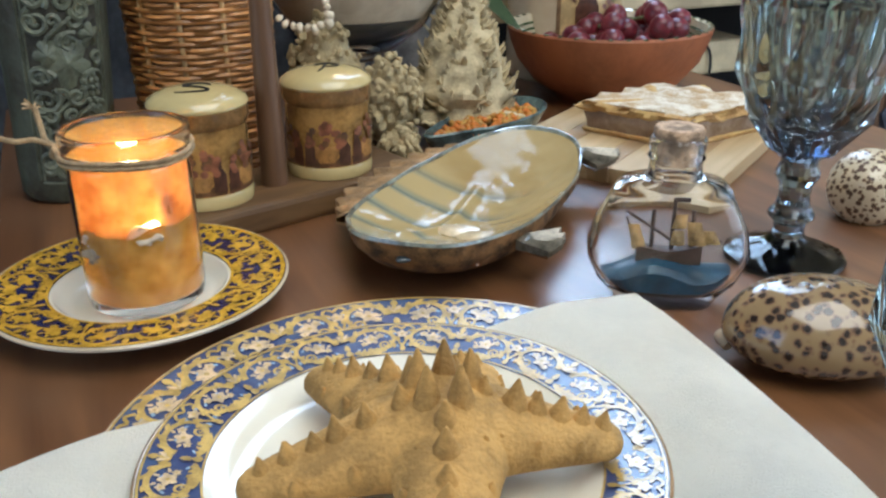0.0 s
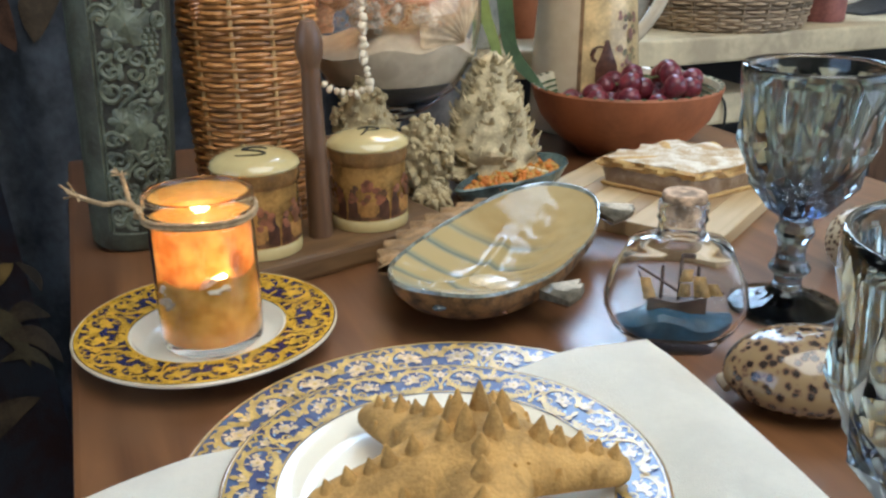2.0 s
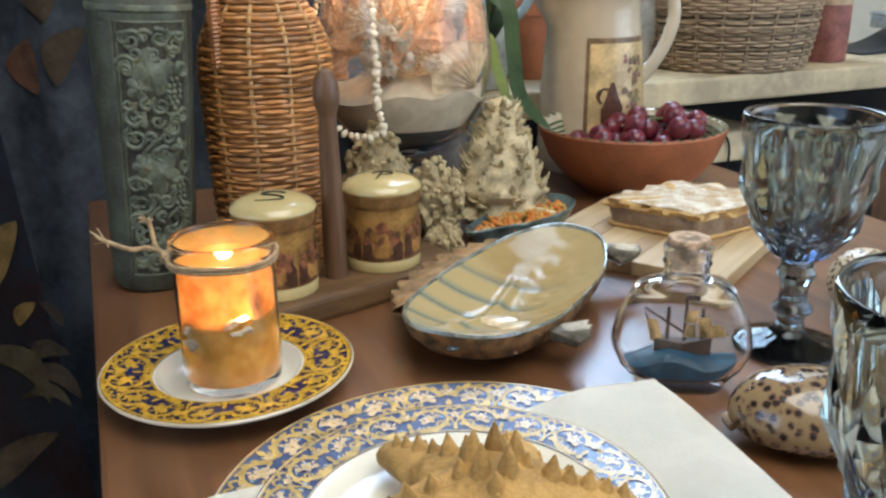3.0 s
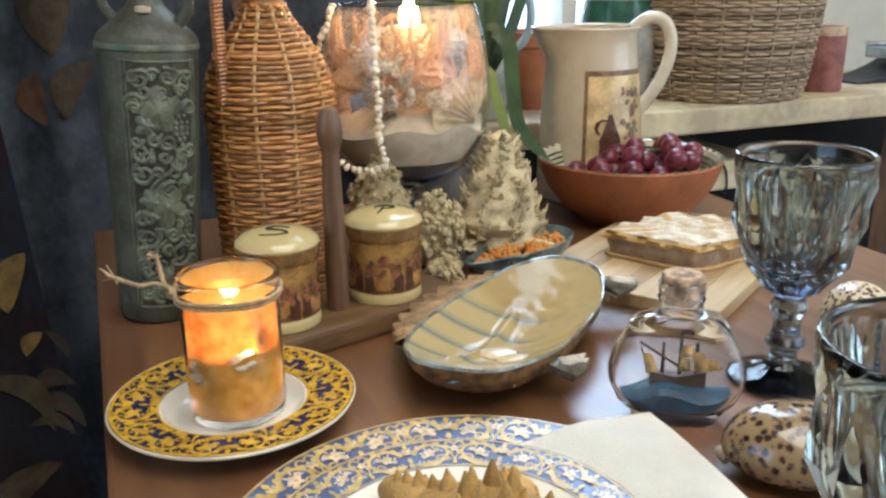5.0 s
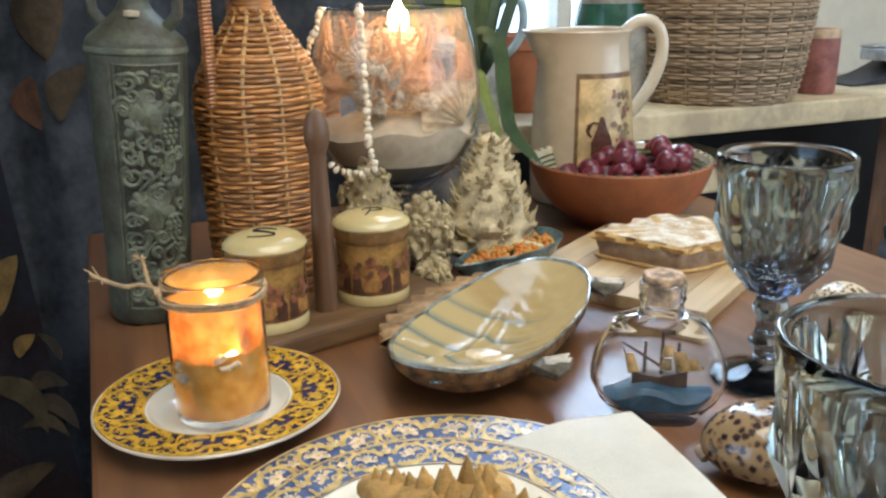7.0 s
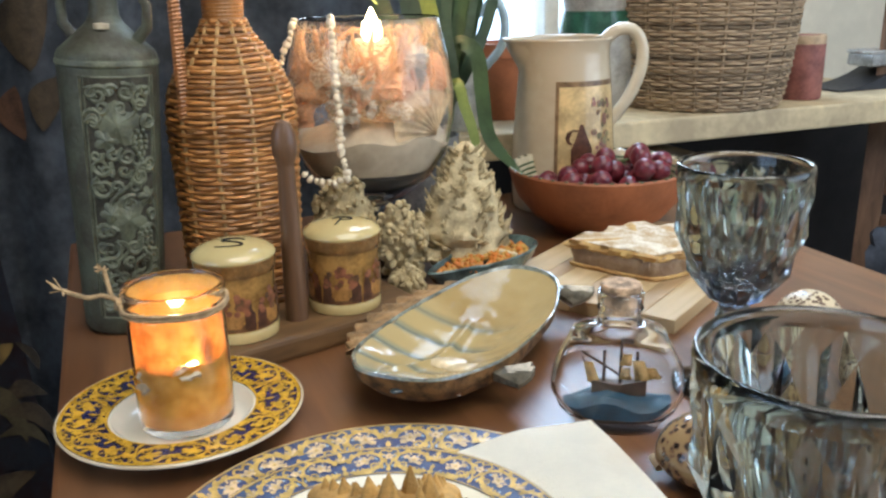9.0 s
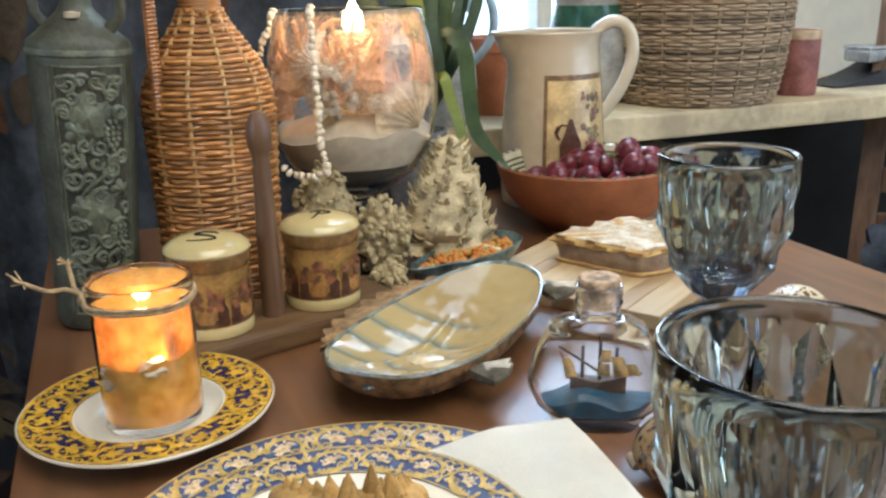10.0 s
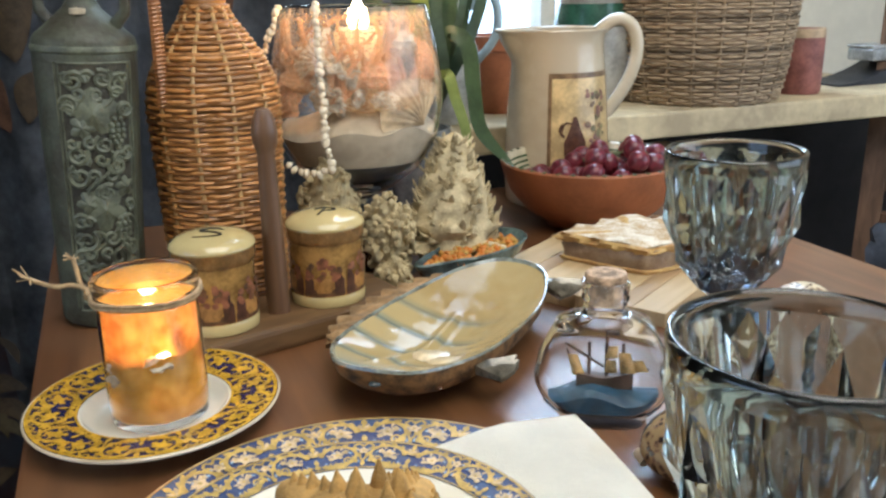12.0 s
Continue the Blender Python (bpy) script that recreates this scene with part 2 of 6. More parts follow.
frame_mat = mat("white_window_paint", (0.70, 0.68, 0.62), 0.5, var=0.1, scale=20)
glass_pane = glass("window_glass", (0.97, 0.99, 1.0))
win = thing("window_1", nd(0.83, 1.40, 0.155), "white-framed casement window with daylight behind it", "window", rz=TURN_T)
tagged(win, kind="structure")
for fx, fw in ((-0.219, 0.022), (-0.041, 0.030), (0.219, 0.022)):
    part("frame", block((fw, 0.05, 1.425), (fx, 0, 0.7125), 0.003), frame_mat, win, smooth=False)
for x0, x1 in ((-0.208, -0.056), (-0.026, 0.208)):
    for sz in (0.011, 0.700, 1.414):
        part("glazing_bar", block((x1 - x0, 0.05, 0.022), ((x0 + x1) / 2, 0, sz), 0.003), frame_mat, win, smooth=False)
    for z0, z1 in ((0.022, 0.689), (0.711, 1.403)):
        pane = part("pane", block((x1 - x0, 0.004, z1 - z0), ((x0 + x1) / 2, 0.005, (z0 + z1) / 2)), glass_pane, win, smooth=False)
        pane.visible_shadow = False
setting("backdrop", slab(-2.0, 4.0, 3.2, 3.22, -1.0, 4.0), glow("daylight_haze", (0.72, 0.85, 1.0), 2.5), "pale bright daylight outside the window", "backdrop")

# ---- the table ----
table_wood = wood("stained_pine", (0.085, 0.034, 0.012), (0.215, 0.096, 0.036), (3, 34, 34), 0.34, 0.5, 0.2, wear=(0.15, 0.074, 0.034))
table = thing("dining_table", nd(0.3255, 0.25, 0), "worn reddish-brown stained pine dining table", "table", rz=TURN_T + 90)
part("tabletop", block((1.5, 0.766, 0.032), (0, 0, -0.016), 0.004), table_wood, table, smooth=False)
for sx in (-0.68, 0.68):
    for sy in (-0.31, 0.31):
        part("leg", block((0.07, 0.07, 0.728), (sx, sy, -0.396), 0.006), table_wood, table, smooth=False)
for sy in (-0.32, 0.32):
    part("apron", block((1.28, 0.022, 0.09), (0, sy, -0.077), 0.003), table_wood, table, smooth=False)

# ---- patterned plates ----
china = mat("cream_china", (0.80, 0.74, 0.60), 0.12, var=0.06, scale=12, coat=0.5)
navy = mat("cobalt_glaze", (0.030, 0.040, 0.115), 0.3, var=0.45, scale=45, coat=0.6, coat_rough=0.20, color2=(0.07, 0.105, 0.21))
deep_navy = mat("dark_cobalt_glaze", (0.022, 0.022, 0.085), 0.16, var=0.4, scale=60, coat=0.4)
sky_glaze = mat("pale_blue_sprig_glaze", (0.30, 0.42, 0.58), 0.3, var=0.3, scale=90, coat=0.6, coat_rough=0.20)
gold = mat("ochre_gold_glaze", (0.55, 0.37, 0.10), 0.3, var=0.35, scale=120, coat=0.6, coat_rough=0.20)
yolk = mat("yellow_gold_glaze", (0.60, 0.34, 0.025), 0.22, var=0.35, scale=120, coat=0.4)
petal = mat("pale_pink_glaze", (0.64, 0.47, 0.27), 0.3, var=0.35, scale=160, coat=0.6, coat_rough=0.20)
cream_edge = mat("ivory_edge_glaze", (0.60, 0.48, 0.31), 0.2, var=0.15, scale=30, coat=0.4)
edge_gold = mat("worn_gilt_edge", (0.42, 0.25, 0.11), 0.3, 0.4, var=0.3, scale=70)


def ribbon(out, pts, widths, slot):
    """A flat band along 2D points."""
    n = len(pts)
    ids = []
    for i in range(n):
        a, b = pts[max(i - 1, 0)], pts[min(i + 1, n - 1)]
        dx, dy = b[0] - a[0], b[1] - a[1]
        q = math.hypot(dx, dy) or 1
        w = widths[i] if isinstance(widths, (list, tuple)) else widths
        ids.append(((pts[i][0] - dy / q * w, pts[i][1] + dx / q * w), (pts[i][0] + dy / q * w, pts[i][1] - dx / q * w)))
    for a, b in zip(ids, ids[1:]):
        out.append(([a[0], a[1], b[1], b[0]], slot))


def leaf2(out, x, y, l, w, ang, slot, n=8):
    ca, sa = math.cos(ang), math.sin(ang)
    pts = []
    for k in range(n):
        t = 2 * math.pi * k / n
        px, py = l * math.cos(t), w * math.sin(t) * (1 - 0.35 * math.cos(t))
        pts.append((x + px * ca - py * sa, y + px * sa + py * ca))
    out.append((pts, slot))


def spiral2(out, cx, cy, r, turns, start, hand, w, slot, n=26):
    pts, ws = [], []
    for i in range(n):
        t = i / (n - 1)
        a = start + hand * turns * 2 * math.pi * t
        q = r * (1 - 0.86 * t)
        pts.append((cx + q * math.cos(a), cy + q * math.sin(a)))
        ws.append(w * (1.0 - 0.45 * t))
    ribbon(out, pts, ws, slot)
    return pts[0]


def flower2(out, x, y, r, slot, eye):
    for k in range(5):
        a = 2 * math.pi * k / 5 + 0.3
        leaf2(out, x + r * 0.55 * math.cos(a), y + r * 0.55 * math.sin(a), r * 0.55, r * 0.42, a, slot)
    leaf2(out, x, y, r * 0.26, r * 0.26, 0, eye)


def rim_motif(L, W, heavy):
    """One repeat on a strip L by W: a palmette, two large leafy scrolls with a flower spray inside, small sprigs between."""
    o = []
    g, p, q = 0, 1, 2
    k = heavy
    # fine sprigs in the ground colour's pale tint, laid first
    for s in (-1, 1):
        for (x, y, a, l) in ((0.10, 0.24, 0.9, 0.060), (0.13, 0.74, 2.2, 0.060), (0.455, 0.28, 1.7, 0.06), (0.44, 0.70, 1.2, 0.055), (0.30, 0.30, 0.4, 0.055), (0.20, 0.62, 1.1, 0.055), (0.36, 0.60, 2.4, 0.055)):
            leaf2(o, s * x * L, y * W, l * W, l * 0.5 * W, a if s > 0 else math.pi - a, q)
        # the long stem rises from the palmette, arches along the outer edge and curls in
        n = 26
        pts, ws = [], []
        for i in range(n):
            t = i / (n - 1)
            a = math.pi * (0.98 - 1.62 * t)
            rx = L * (0.185 - 0.02 * t)
            ry = W * (0.36 - 0.06 * t)
            pts.append((s * (0.255 * L + rx * math.cos(a)), 0.50 * W + ry * math.sin(a)))
            ws.append(W * k * (0.060 - 0.034 * t))
        ribbon(o, pts, ws, g)
        spiral2(o, s * 0.345 * L, 0.33 * W, 0.155 * W, 1.7, 0.9 if s > 0 else math.pi - 0.9, -s, 0.030 * W * k, g)
        # acanthus lobes along the outside of the stem
        for i, t in enumerate((0.06, 0.15, 0.25, 0.36, 0.48, 0.60, 0.72)):
            a = math.pi * (0.98 - 1.62 * t)
            x, y = s * (0.255 * L + 0.205 * L * math.cos(a)), 0.50 * W + 0.40 * W * math.sin(a)
            leaf2(o, x, min(max(y, 0.07 * W), 0.93 * W), 0.085 * W * k, 0.045 * W * k, (a - 1.0) if s > 0 else math.pi - (a - 1.0), g)
        # acanthus foot along the inner edge
        ribbon(o, [(s * L * (0.05 + 0.30 * t), W * (0.16 - 0.07 * math.sin(math.pi * t))) for t in [i / 12 for i in range(13)]], [W * k * (0.030 + 0.050 * math.sin(math.pi * i / 12)) for i in range(13)], g)
        for i in range(5):
            leaf2(o, s * L * (0.09 + 0.055 * i), W * (0.20 - 0.015 * abs(i - 2)), 0.070 * W * k, 0.036 * W * k, 1.1 if s > 0 else math.pi - 1.1, g)
        # flower spray inside the scroll
        flower2(o, s * 0.235 * L, 0.52 * W, 0.155 * W, p, g)
        flower2(o, s * 0.315 * L, 0.62 * W, 0.085 * W, p, g)
        flower2(o, s * 0.165 * L, 0.40 * W, 0.075 * W, p, g)
        for (x, y, a) in ((0.19, 0.70, 1.9), (0.28, 0.74, 1.2), (0.14, 0.52, 2.7)):
            leaf2(o, s * x * L, y * W, 0.060 * W, 0.028 * W, a if s > 0 else math.pi - a, p)
        ribbon(o, [(s * L * (0.40 + 0.10 * t), W * (0.80 + 0.10 * math.sin(math.pi * t))) for t in [i / 8 for i in range(9)]], 0.026 * W * k, g)
        ribbon(o, [(s * L * (0.41 + 0.09 * t), W * (0.52 - 0.30 * t * t)) for t in [i / 8 for i in range(9)]], 0.024 * W * k, g)
    # palmette on the axis, a small bud between repeats
    for da in (-1.0, -0.5, 0.0, 0.5, 1.0):
        a = math.pi / 2 + da
        leaf2(o, 0.10 * W * math.cos(a), 0.52 * W + 0.17 * W * math.sin(a), 0.12 * W, 0.042 * W * k, a, p if da in (-0.5, 0.5) else g)
    for (y, l, w) in ((0.14, 0.09, 0.085), (0.32, 0.10, 0.06), (0.84, 0.09, 0.06)):
        leaf2(o, 0, y * W, l * W, w * W * k, math.pi / 2, g)
    flower2(o, 0.5 * L, 0.62 * W, 0.12 * W, p, g)
    leaf2(o, 0.5 * L, 0.16 * W, 0.10 * W, 0.06 * W, math.pi / 2, g)
    return o


def plate(name, at, r, well, h, ground, scroll, pale, count, label, heavy=1.0, turn=0.0, group="", edge=None, sprig=None):
    ob = thing(name, at, label, "plate", group, turn)
    sprig = sprig or sky_glaze
    r0, r1 = well + 0.004, r - 0.0013
    z0, z1 = h * 0.76, h * 0.97
    body = [(0, 0.0045), (well * 0.86, 0.0045), (well * 0.95, 0.0065), (r0 - 0.0004, z0), (r1, z1), (r - 0.0005, h), (r, h - 0.0008),
            (r - 0.0006, h - 0.0022), (well * 0.98, 0.003), (well * 0.72, 0.0008), (well * 0.72, 0), (well * 0.66, 0), (well * 0.64, 0.0012), (0, 0.0012)]
    part("dish", lathe(body, 96), china, ob)
    part("coloured_rim", lathe([(r0 + 0.0012, z0 + 0.0005), (r1, z1 + 0.0004)], 96), ground, ob, "cobalt blue band")
    part("gilt_edge", lathe([(r - 0.0011, z1 + 0.0009), (r - 0.0008, h + 0.0004), (r + 0.0002, h - 0.0006)], 96), edge or edge_gold, ob)
    lw = 0.0030 if edge else 0.0014
    for q0, q1 in ((r1 - lw, r1 - 0.0004), (r0 + 0.0012, r0 + 0.0012 + lw * 0.6)):
        f0, f1 = [(q - r0) / (r1 - r0) for q in (q0, q1)]
        part("border_line", lathe([(q0, z0 + (z1 - z0) * f0 + 0.0010), (q1, z0 + (z1 - z0) * f1 + 0.0010)], 96), scroll, ob)
    # scrolls lie on the rim's slope
    W = r1 - r0 - 0.0012
    rm = (r0 + r1) / 2
    L = 2 * math.pi * rm / count
    verts, faces, slots = [], [], []
    mot = rim_motif(L, W, heavy)
    for c in range(count):
        for lift, (poly, slot) in enumerate(mot):
            ids = []
            for x, y in poly:
                a = (c * L + x) / rm
                f = min(max(y / W, 0.02), 0.98)
                q = r0 + 0.0012 + f * W
                z = z0 + 0.0005 + (q - r0 - 0.0012) / W * (z1 - z0) + 0.00012 + 0.000003 * lift
                ids.append(len(verts))
                verts.append((q * math.cos(a), q * math.sin(a), z))
            faces.append(ids)
            slots.append(slot)
    me = bpy.data.meshes.new("rim_pattern")
    me.from_pydata(verts, [], faces)
    me.materials.append(scroll)
    me.materials.append(pale)
    me.materials.append(sprig)
    me.polygons.foreach_set("material_index", slots)
    sc = new("rim_pattern", me)
    sc.parent = ob
    tagged(sc, "gold scrolls and pale flowers")
    return ob


plate("dinner_plate", (-0.005, 0.290, 0), 0.130, 0.092, 0.0165, navy, gold, petal, 12, "cream dinner plate with a blue and gold scroll rim", 1.0, 8, group="stacked plates")
plate("salad_plate", (-0.011, 0.275, 0.0105), 0.0985, 0.069, 0.0155, navy, gold, petal, 10, "smaller cream plate with blue and gold rim on the dinner plate", 1.0, 3, group="stacked plates")
plate("side_plate", (-0.1655, 0.4451, 0), 0.0814, 0.0435, 0.0175, deep_navy, yolk, yolk, 8, "cream side plate with yellow and dark blue scroll rim", 0.84, 12, edge=cream_edge, sprig=deep_navy)

# ---- starfish ----
star_mat = mat("dried_starfish", (0.46, 0.265, 0.075), 0.8, var=0.35, scale=70, bump=0.5, bscale=600)


def starfish():
    c = Vector((0.004, 0.272, 0.037))
    ob = thing("starfish", c, "dried knobbly brown starfish lying on the salad plate", "starfish")

    def finish(bm, name, parent=ob):
        for v in bm.verts:
            v.co += Vector((0, 0, 1)) * 0.0004 * noise.noise(v.co * 300) - c
        return part(name, bm, star_mat, parent)

    tips = [(-0.068, 0.246, 0.028), (-0.052, 0.322, 0.028), (0.020, 0.324, 0.029), (0.070, 0.271, 0.031), (0.006, 0.198, 0.028)]
    for n_arm, t in enumerate(tips):
        t = Vector(t)
        bm = bmesh.new()
        pts = [c.lerp(t, f) for f in (0.0, 0.2, 0.4, 0.6, 0.8, 0.93, 0.98, 1.0)]
        tube(pts, [0.027, 0.0245, 0.0190, 0.0150, 0.0118, 0.0090, 0.0060, 0.0020], 14, bm, flat=0.66)
        arm = finish(bm, "arm")
        side = (t - c).cross(Vector((0, 0, 1))).normalized()
        for i, f in enumerate((0.20, 0.36, 0.50, 0.62, 0.74, 0.86)):
            for s in (-0.75, 0.0, 0.75):
                if s and i not in (0, 2, 4):
                    continue
                rad = 0.026 - 0.0175 * f
                foot = c.lerp(t, f + random.uniform(-0.02, 0.02)) + side * s * rad * 1.1 + Vector((0, 0, rad * (0.48 if s == 0 else 0.22)))
                h = (0.0170 - 0.0120 * f) * (1.0 if s == 0 else 0.45) * random.uniform(0.85, 1.15)
                lean = side * s * 0.3 + (t - c).normalized() * 0.15 + Vector((0, 0, 1))
                finish(tube([foot - lean * h * 0.15, foot + lean * h * 0.3, foot + lean * h * 0.7, foot + lean * h], [h * 0.42 + 0.0012, h * 0.30 + 0.0009, h * 0.14 + 0.0005, 0.0005], 9), "spine", arm)
    disc = finish(ball(c + Vector((0, 0, 0.003)), 0.025, None, 3, (1, 1, 0.66), 0.08), "disc")
    for k in range(5):
        a = 2 * math.pi * k / 5 + 0.3
        foot = c + Vector((0.010 * math.cos(a), 0.010 * math.sin(a), 0.015))
        finish(tube([foot, foot + Vector((0, 0, 0.008)), foot + Vector((0, 0, 0.0165))], [0.0058, 0.0036, 0.0006], 9), "spine", disc)
    return ob


starfish()

# ---- napkin ----
linen = mat("cream_paper_napkin", (0.93, 0.885, 0.77), 0.9, var=0.04, scale=40, bump=0.35, bscale=900)


def napkin(name, corners, z, label):
    """A folded sheet with a slightly lifted, wavy surface; corners run round it."""
    bm = bmesh.new()
    a, b, c, d = [Vector((*p, 0)) for p in corners]
    n = 26
    grid = []
    for i in range(n + 1):
        row = []
        for j in range(n + 1):
            u, v = i / n, j / n
            p = a.lerp(b, u).lerp(d.lerp(c, u), v)
            dz = 0.0010 * noise.noise(Vector((p.x * 22, p.y * 22, 3))) + 0.0004 * noise.noise(Vector((p.x * 60, p.y * 60, 9)))
            row.append(bm.verts.new((p.x, p.y, z(p) + dz)))
        grid.append(row)
    for i in range(n):
        for j in range(n):
            bm.faces.new((grid[i][j], grid[i + 1][j], grid[i + 1][j + 1], grid[i][j + 1]))
    bmesh.ops.solidify(bm, geom=bm.faces[:], thickness=0.0012)
    bmesh.ops.recalc_face_normals(bm, faces=bm.faces[:])
    return tagged(part(name, bm, linen), label, "napkin")


def napkin_height(p):
    r = math.hypot(p.x + 0.005, p.y - 0.290)
    if r < 0.080:
        return 0.0100
    if r < 0.096:
        return 0.0100 + (r - 0.080) / 0.016 * 0.0060
    if r < 0.131:
        return 0.0160 + (r - 0.096) / 0.035 * 0.0036
    return max(0.0035, 0.0196 - (r - 0.131) * 0.16)


napkin("napkin", [(0.110, 0.434), (0.177, 0.215), (-0.035, 0.130), (-0.190, 0.262)], napkin_height, "cream paper napkin spread between the two plates")

# ---- candle jar ----
def translucent(name, color, color2, fac=0.6, scale=40, rough=0.4):
    m = bpy.data.materials.new(name)
    m.use_nodes = True
    t = m.node_tree
    b = t.nodes["Principled BSDF"]
    tr = t.nodes.new("ShaderNodeBsdfTranslucent")
    mx = t.nodes.new("ShaderNodeMixShader")
    mx.inputs[0].default_value = fac
    n = t.nodes.new("ShaderNodeTexNoise")
    n.inputs["Scale"].default_value, n.inputs["Detail"].default_value = scale, 4
    co = t.nodes.new("ShaderNodeTexCoord")
    t.links.new(co.outputs["Object"], n.inputs["Vector"])
    r = t.nodes.new("ShaderNodeValToRGB")
    r.color_ramp.elements[0].position, r.color_ramp.elements[1].position = 0.35, 0.65
    r.color_ramp.elements[0].color, r.color_ramp.elements[1].color = (*color, 1), (*color2, 1)
    t.links.new(n.outputs["Fac"], r.inputs[0])
    t.links.new(r.outputs[0], b.inputs["Base Color"])
    t.links.new(r.outputs[0], tr.inputs["Color"])
    b.inputs["Roughness"].default_value = rough
    t.links.new(b.outputs[0], mx.inputs[1])
    t.links.new(tr.outputs[0], mx.inputs[2])
    t.links.new(mx.outputs[0], t.nodes["Material Output"].inputs["Surface"])
    return m


clear = glass("clear_glass", (0.985, 0.995, 0.99), 0.01)
thin_clear = glass("thin_clear_glass", (0.985, 0.995, 0.99), 0.01, 1.30)
flame_mat = glow("candle_flame", (1.0, 0.74, 0.34), 30)
amber_gel = translucent("amber_candle_gel", (0.46, 0.23, 0.03), (0.68, 0.40, 0.09), 0.45, 75, 0.25)
orange_film = translucent("orange_wax_film", (0.52, 0.165, 0.015), (0.84, 0.42, 0.10), 0.42, 62, 0.35)


def patchy(m, scale, lo, hi, least, most):
    """Lets a film break up into thin, see-through patches."""
    t = m.node_tree
    out = t.nodes["Material Output"]
    shader = out.inputs["Surface"].links[0].from_socket
    hole, blend = t.nodes.new("ShaderNodeBsdfTransparent"), t.nodes.new("ShaderNodeMixShader")
    n, mr = t.nodes.new("ShaderNodeTexNoise"), t.nodes.new("ShaderNodeMapRange")
    n.inputs["Scale"].default_value, n.inputs["Detail"].default_value = scale, 5
    mr.inputs["From Min"].default_value, mr.inputs["From Max"].default_value = lo, hi
    mr.inputs["To Min"].default_value, mr.inputs["To Max"].default_value = least, most
    t.links.new(n.outputs["Fac"], mr.inputs["Value"])
    t.links.new(mr.outputs[0], blend.inputs[0])
    t.links.new(hole.outputs[0], blend.inputs[1])
    t.links.new(shader, blend.inputs[2])
    t.links.new(blend.outputs[0], out.inputs["Surface"])
    return m


# amber film added to show the flame's light reflected in the jar's rim
thin_amber = patchy(translucent("amber_rim_glow", (0.80, 0.40, 0.06), (0.92, 0.58, 0.16), 0.55, 50, 0.3), 60, 0.35, 0.65, 0.25, 0.75)
white_shell = mat("white_shell", (0.60, 0.50, 0.36), 0.5, var=0.3, scale=60, bump=0.4, bscale=200)
grey_shell = mat("grey_brown_shell", (0.30, 0.24, 0.17), 0.5, var=0.4, scale=60, bump=0.4, bscale=200)
# lit copy of the shell: candlelight is put into its amber colour
amber_shell = translucent("lit_amber_shell", (0.55, 0.20, 0.03), (0.80, 0.42, 0.12), 0.5, 90, 0.4)
twine_mat = mat("jute_twine", (0.36, 0.25, 0.13), 0.9, var=0.35, scale=150, bump=0.6, bscale=500)
JAR = Vector((-0.1625, 0.4450, 0.0050))
jar = thing("candle_jar", JAR, "glass jar candle burning in amber gel, tied with jute twine", "candle")
j = part("glass_jar", lathe([(0, 0), (0.0275, 0), (0.0308, 0.003), (0.0318, 0.010), (0.0318, 0.072), (0.0308, 0.080), (0.0312, 0.083), (0.0330, 0.0850), (0.0330, 0.0875), (0.0318, 0.0895),
                           (0.0332, 0.0915), (0.0332, 0.0975), (0.0325, 0.0992), (0.0305, 0.0992), (0.0296, 0.0975), (0.0288, 0.083), (0.0300, 0.074), (0.0302, 0.008), (0, 0.006)], 64), clear, jar)
j.visible_shadow = False
bm = lathe([(0, 0.0075), (0.0290, 0.0080), (0.0301, 0.0100), (0.0301, 0.030), (0.0299, 0.050), (0.0275, 0.0485)], 64)
for v in bm.verts:
    if v.co.z > 0.04:
        v.co.z += 0.008 * noise.noise(Vector((v.co.x * 60, v.co.y * 60, 4)))
part("candle_gel", bm, amber_gel, jar, "cloudy amber gel")
bm = bmesh.new()
n = 60
rows = []
for k in range(n):
    a = 2 * math.pi * k / n
    z0 = 0.044 + 0.012 * noise.noise(Vector((math.cos(a) * 3.2, math.sin(a) * 3.2, 7)))
    gap = (a - 2 * math.pi + 1.05) / 0.40
    z0 += 0.013 * math.exp(-gap * gap)
    rows.append([bm.verts.new((0.0293 * math.cos(a), 0.0293 * math.sin(a), z0 + (0.0775 - z0) * q / 5) if q < 5 else (0.0284 * math.cos(a), 0.0284 * math.sin(a), 0.0850)) for q in range(6)])
for k in range(n):
    for q in range(5):
        bm.faces.new((rows[k][q], rows[(k + 1) % n][q], rows[(k + 1) % n][q + 1], rows[k][q + 1]))
part("wax_film", bm, orange_film, jar, "orange glowing wax film on the glass")
part("rim_glow_film", lathe([(0.0284, 0.0845), (0.0286, 0.0900), (0.0291, 0.0965)], 48), thin_amber, jar, "thin amber film added under the rim for the candle's glow")
for (x, y, z, r, sq) in ((0.008, -0.022, 0.046, 0.011, (1, 0.5, 0.6)), (-0.012, -0.021, 0.043, 0.009, (1, 0.5, 0.7)), (0.018, -0.013, 0.047, 0.009, (0.7, 0.5, 1)), (-0.002, -0.024, 0.028, 0.009, (0.5, 0.5, 1)), (0.020, -0.016, 0.060, 0.008, (0.5, 0.4, 1.0)), (-0.010, -0.0245, 0.036, 0.010, (1.1, 0.3, 0.5))):
    part("embedded_shell", ball((x, y, z), r, None, 3, sq, 0.5), amber_shell if z > 0.05 else white_shell if x < 0.01 and z > 0.04 else grey_shell, jar)


def flame(parent, at, h, r):
    bm = lathe([(0, 0), (r * 0.75, h * 0.12), (r, h * 0.28), (r * 0.72, h * 0.55), (r * 0.3, h * 0.82), (0, h)], 16)
    for v in bm.verts:
        v.co += Vector(at)
    ob = part("flame", bm, flame_mat, parent, "bright yellow flame")
    ob.visible_shadow = False
    return ob


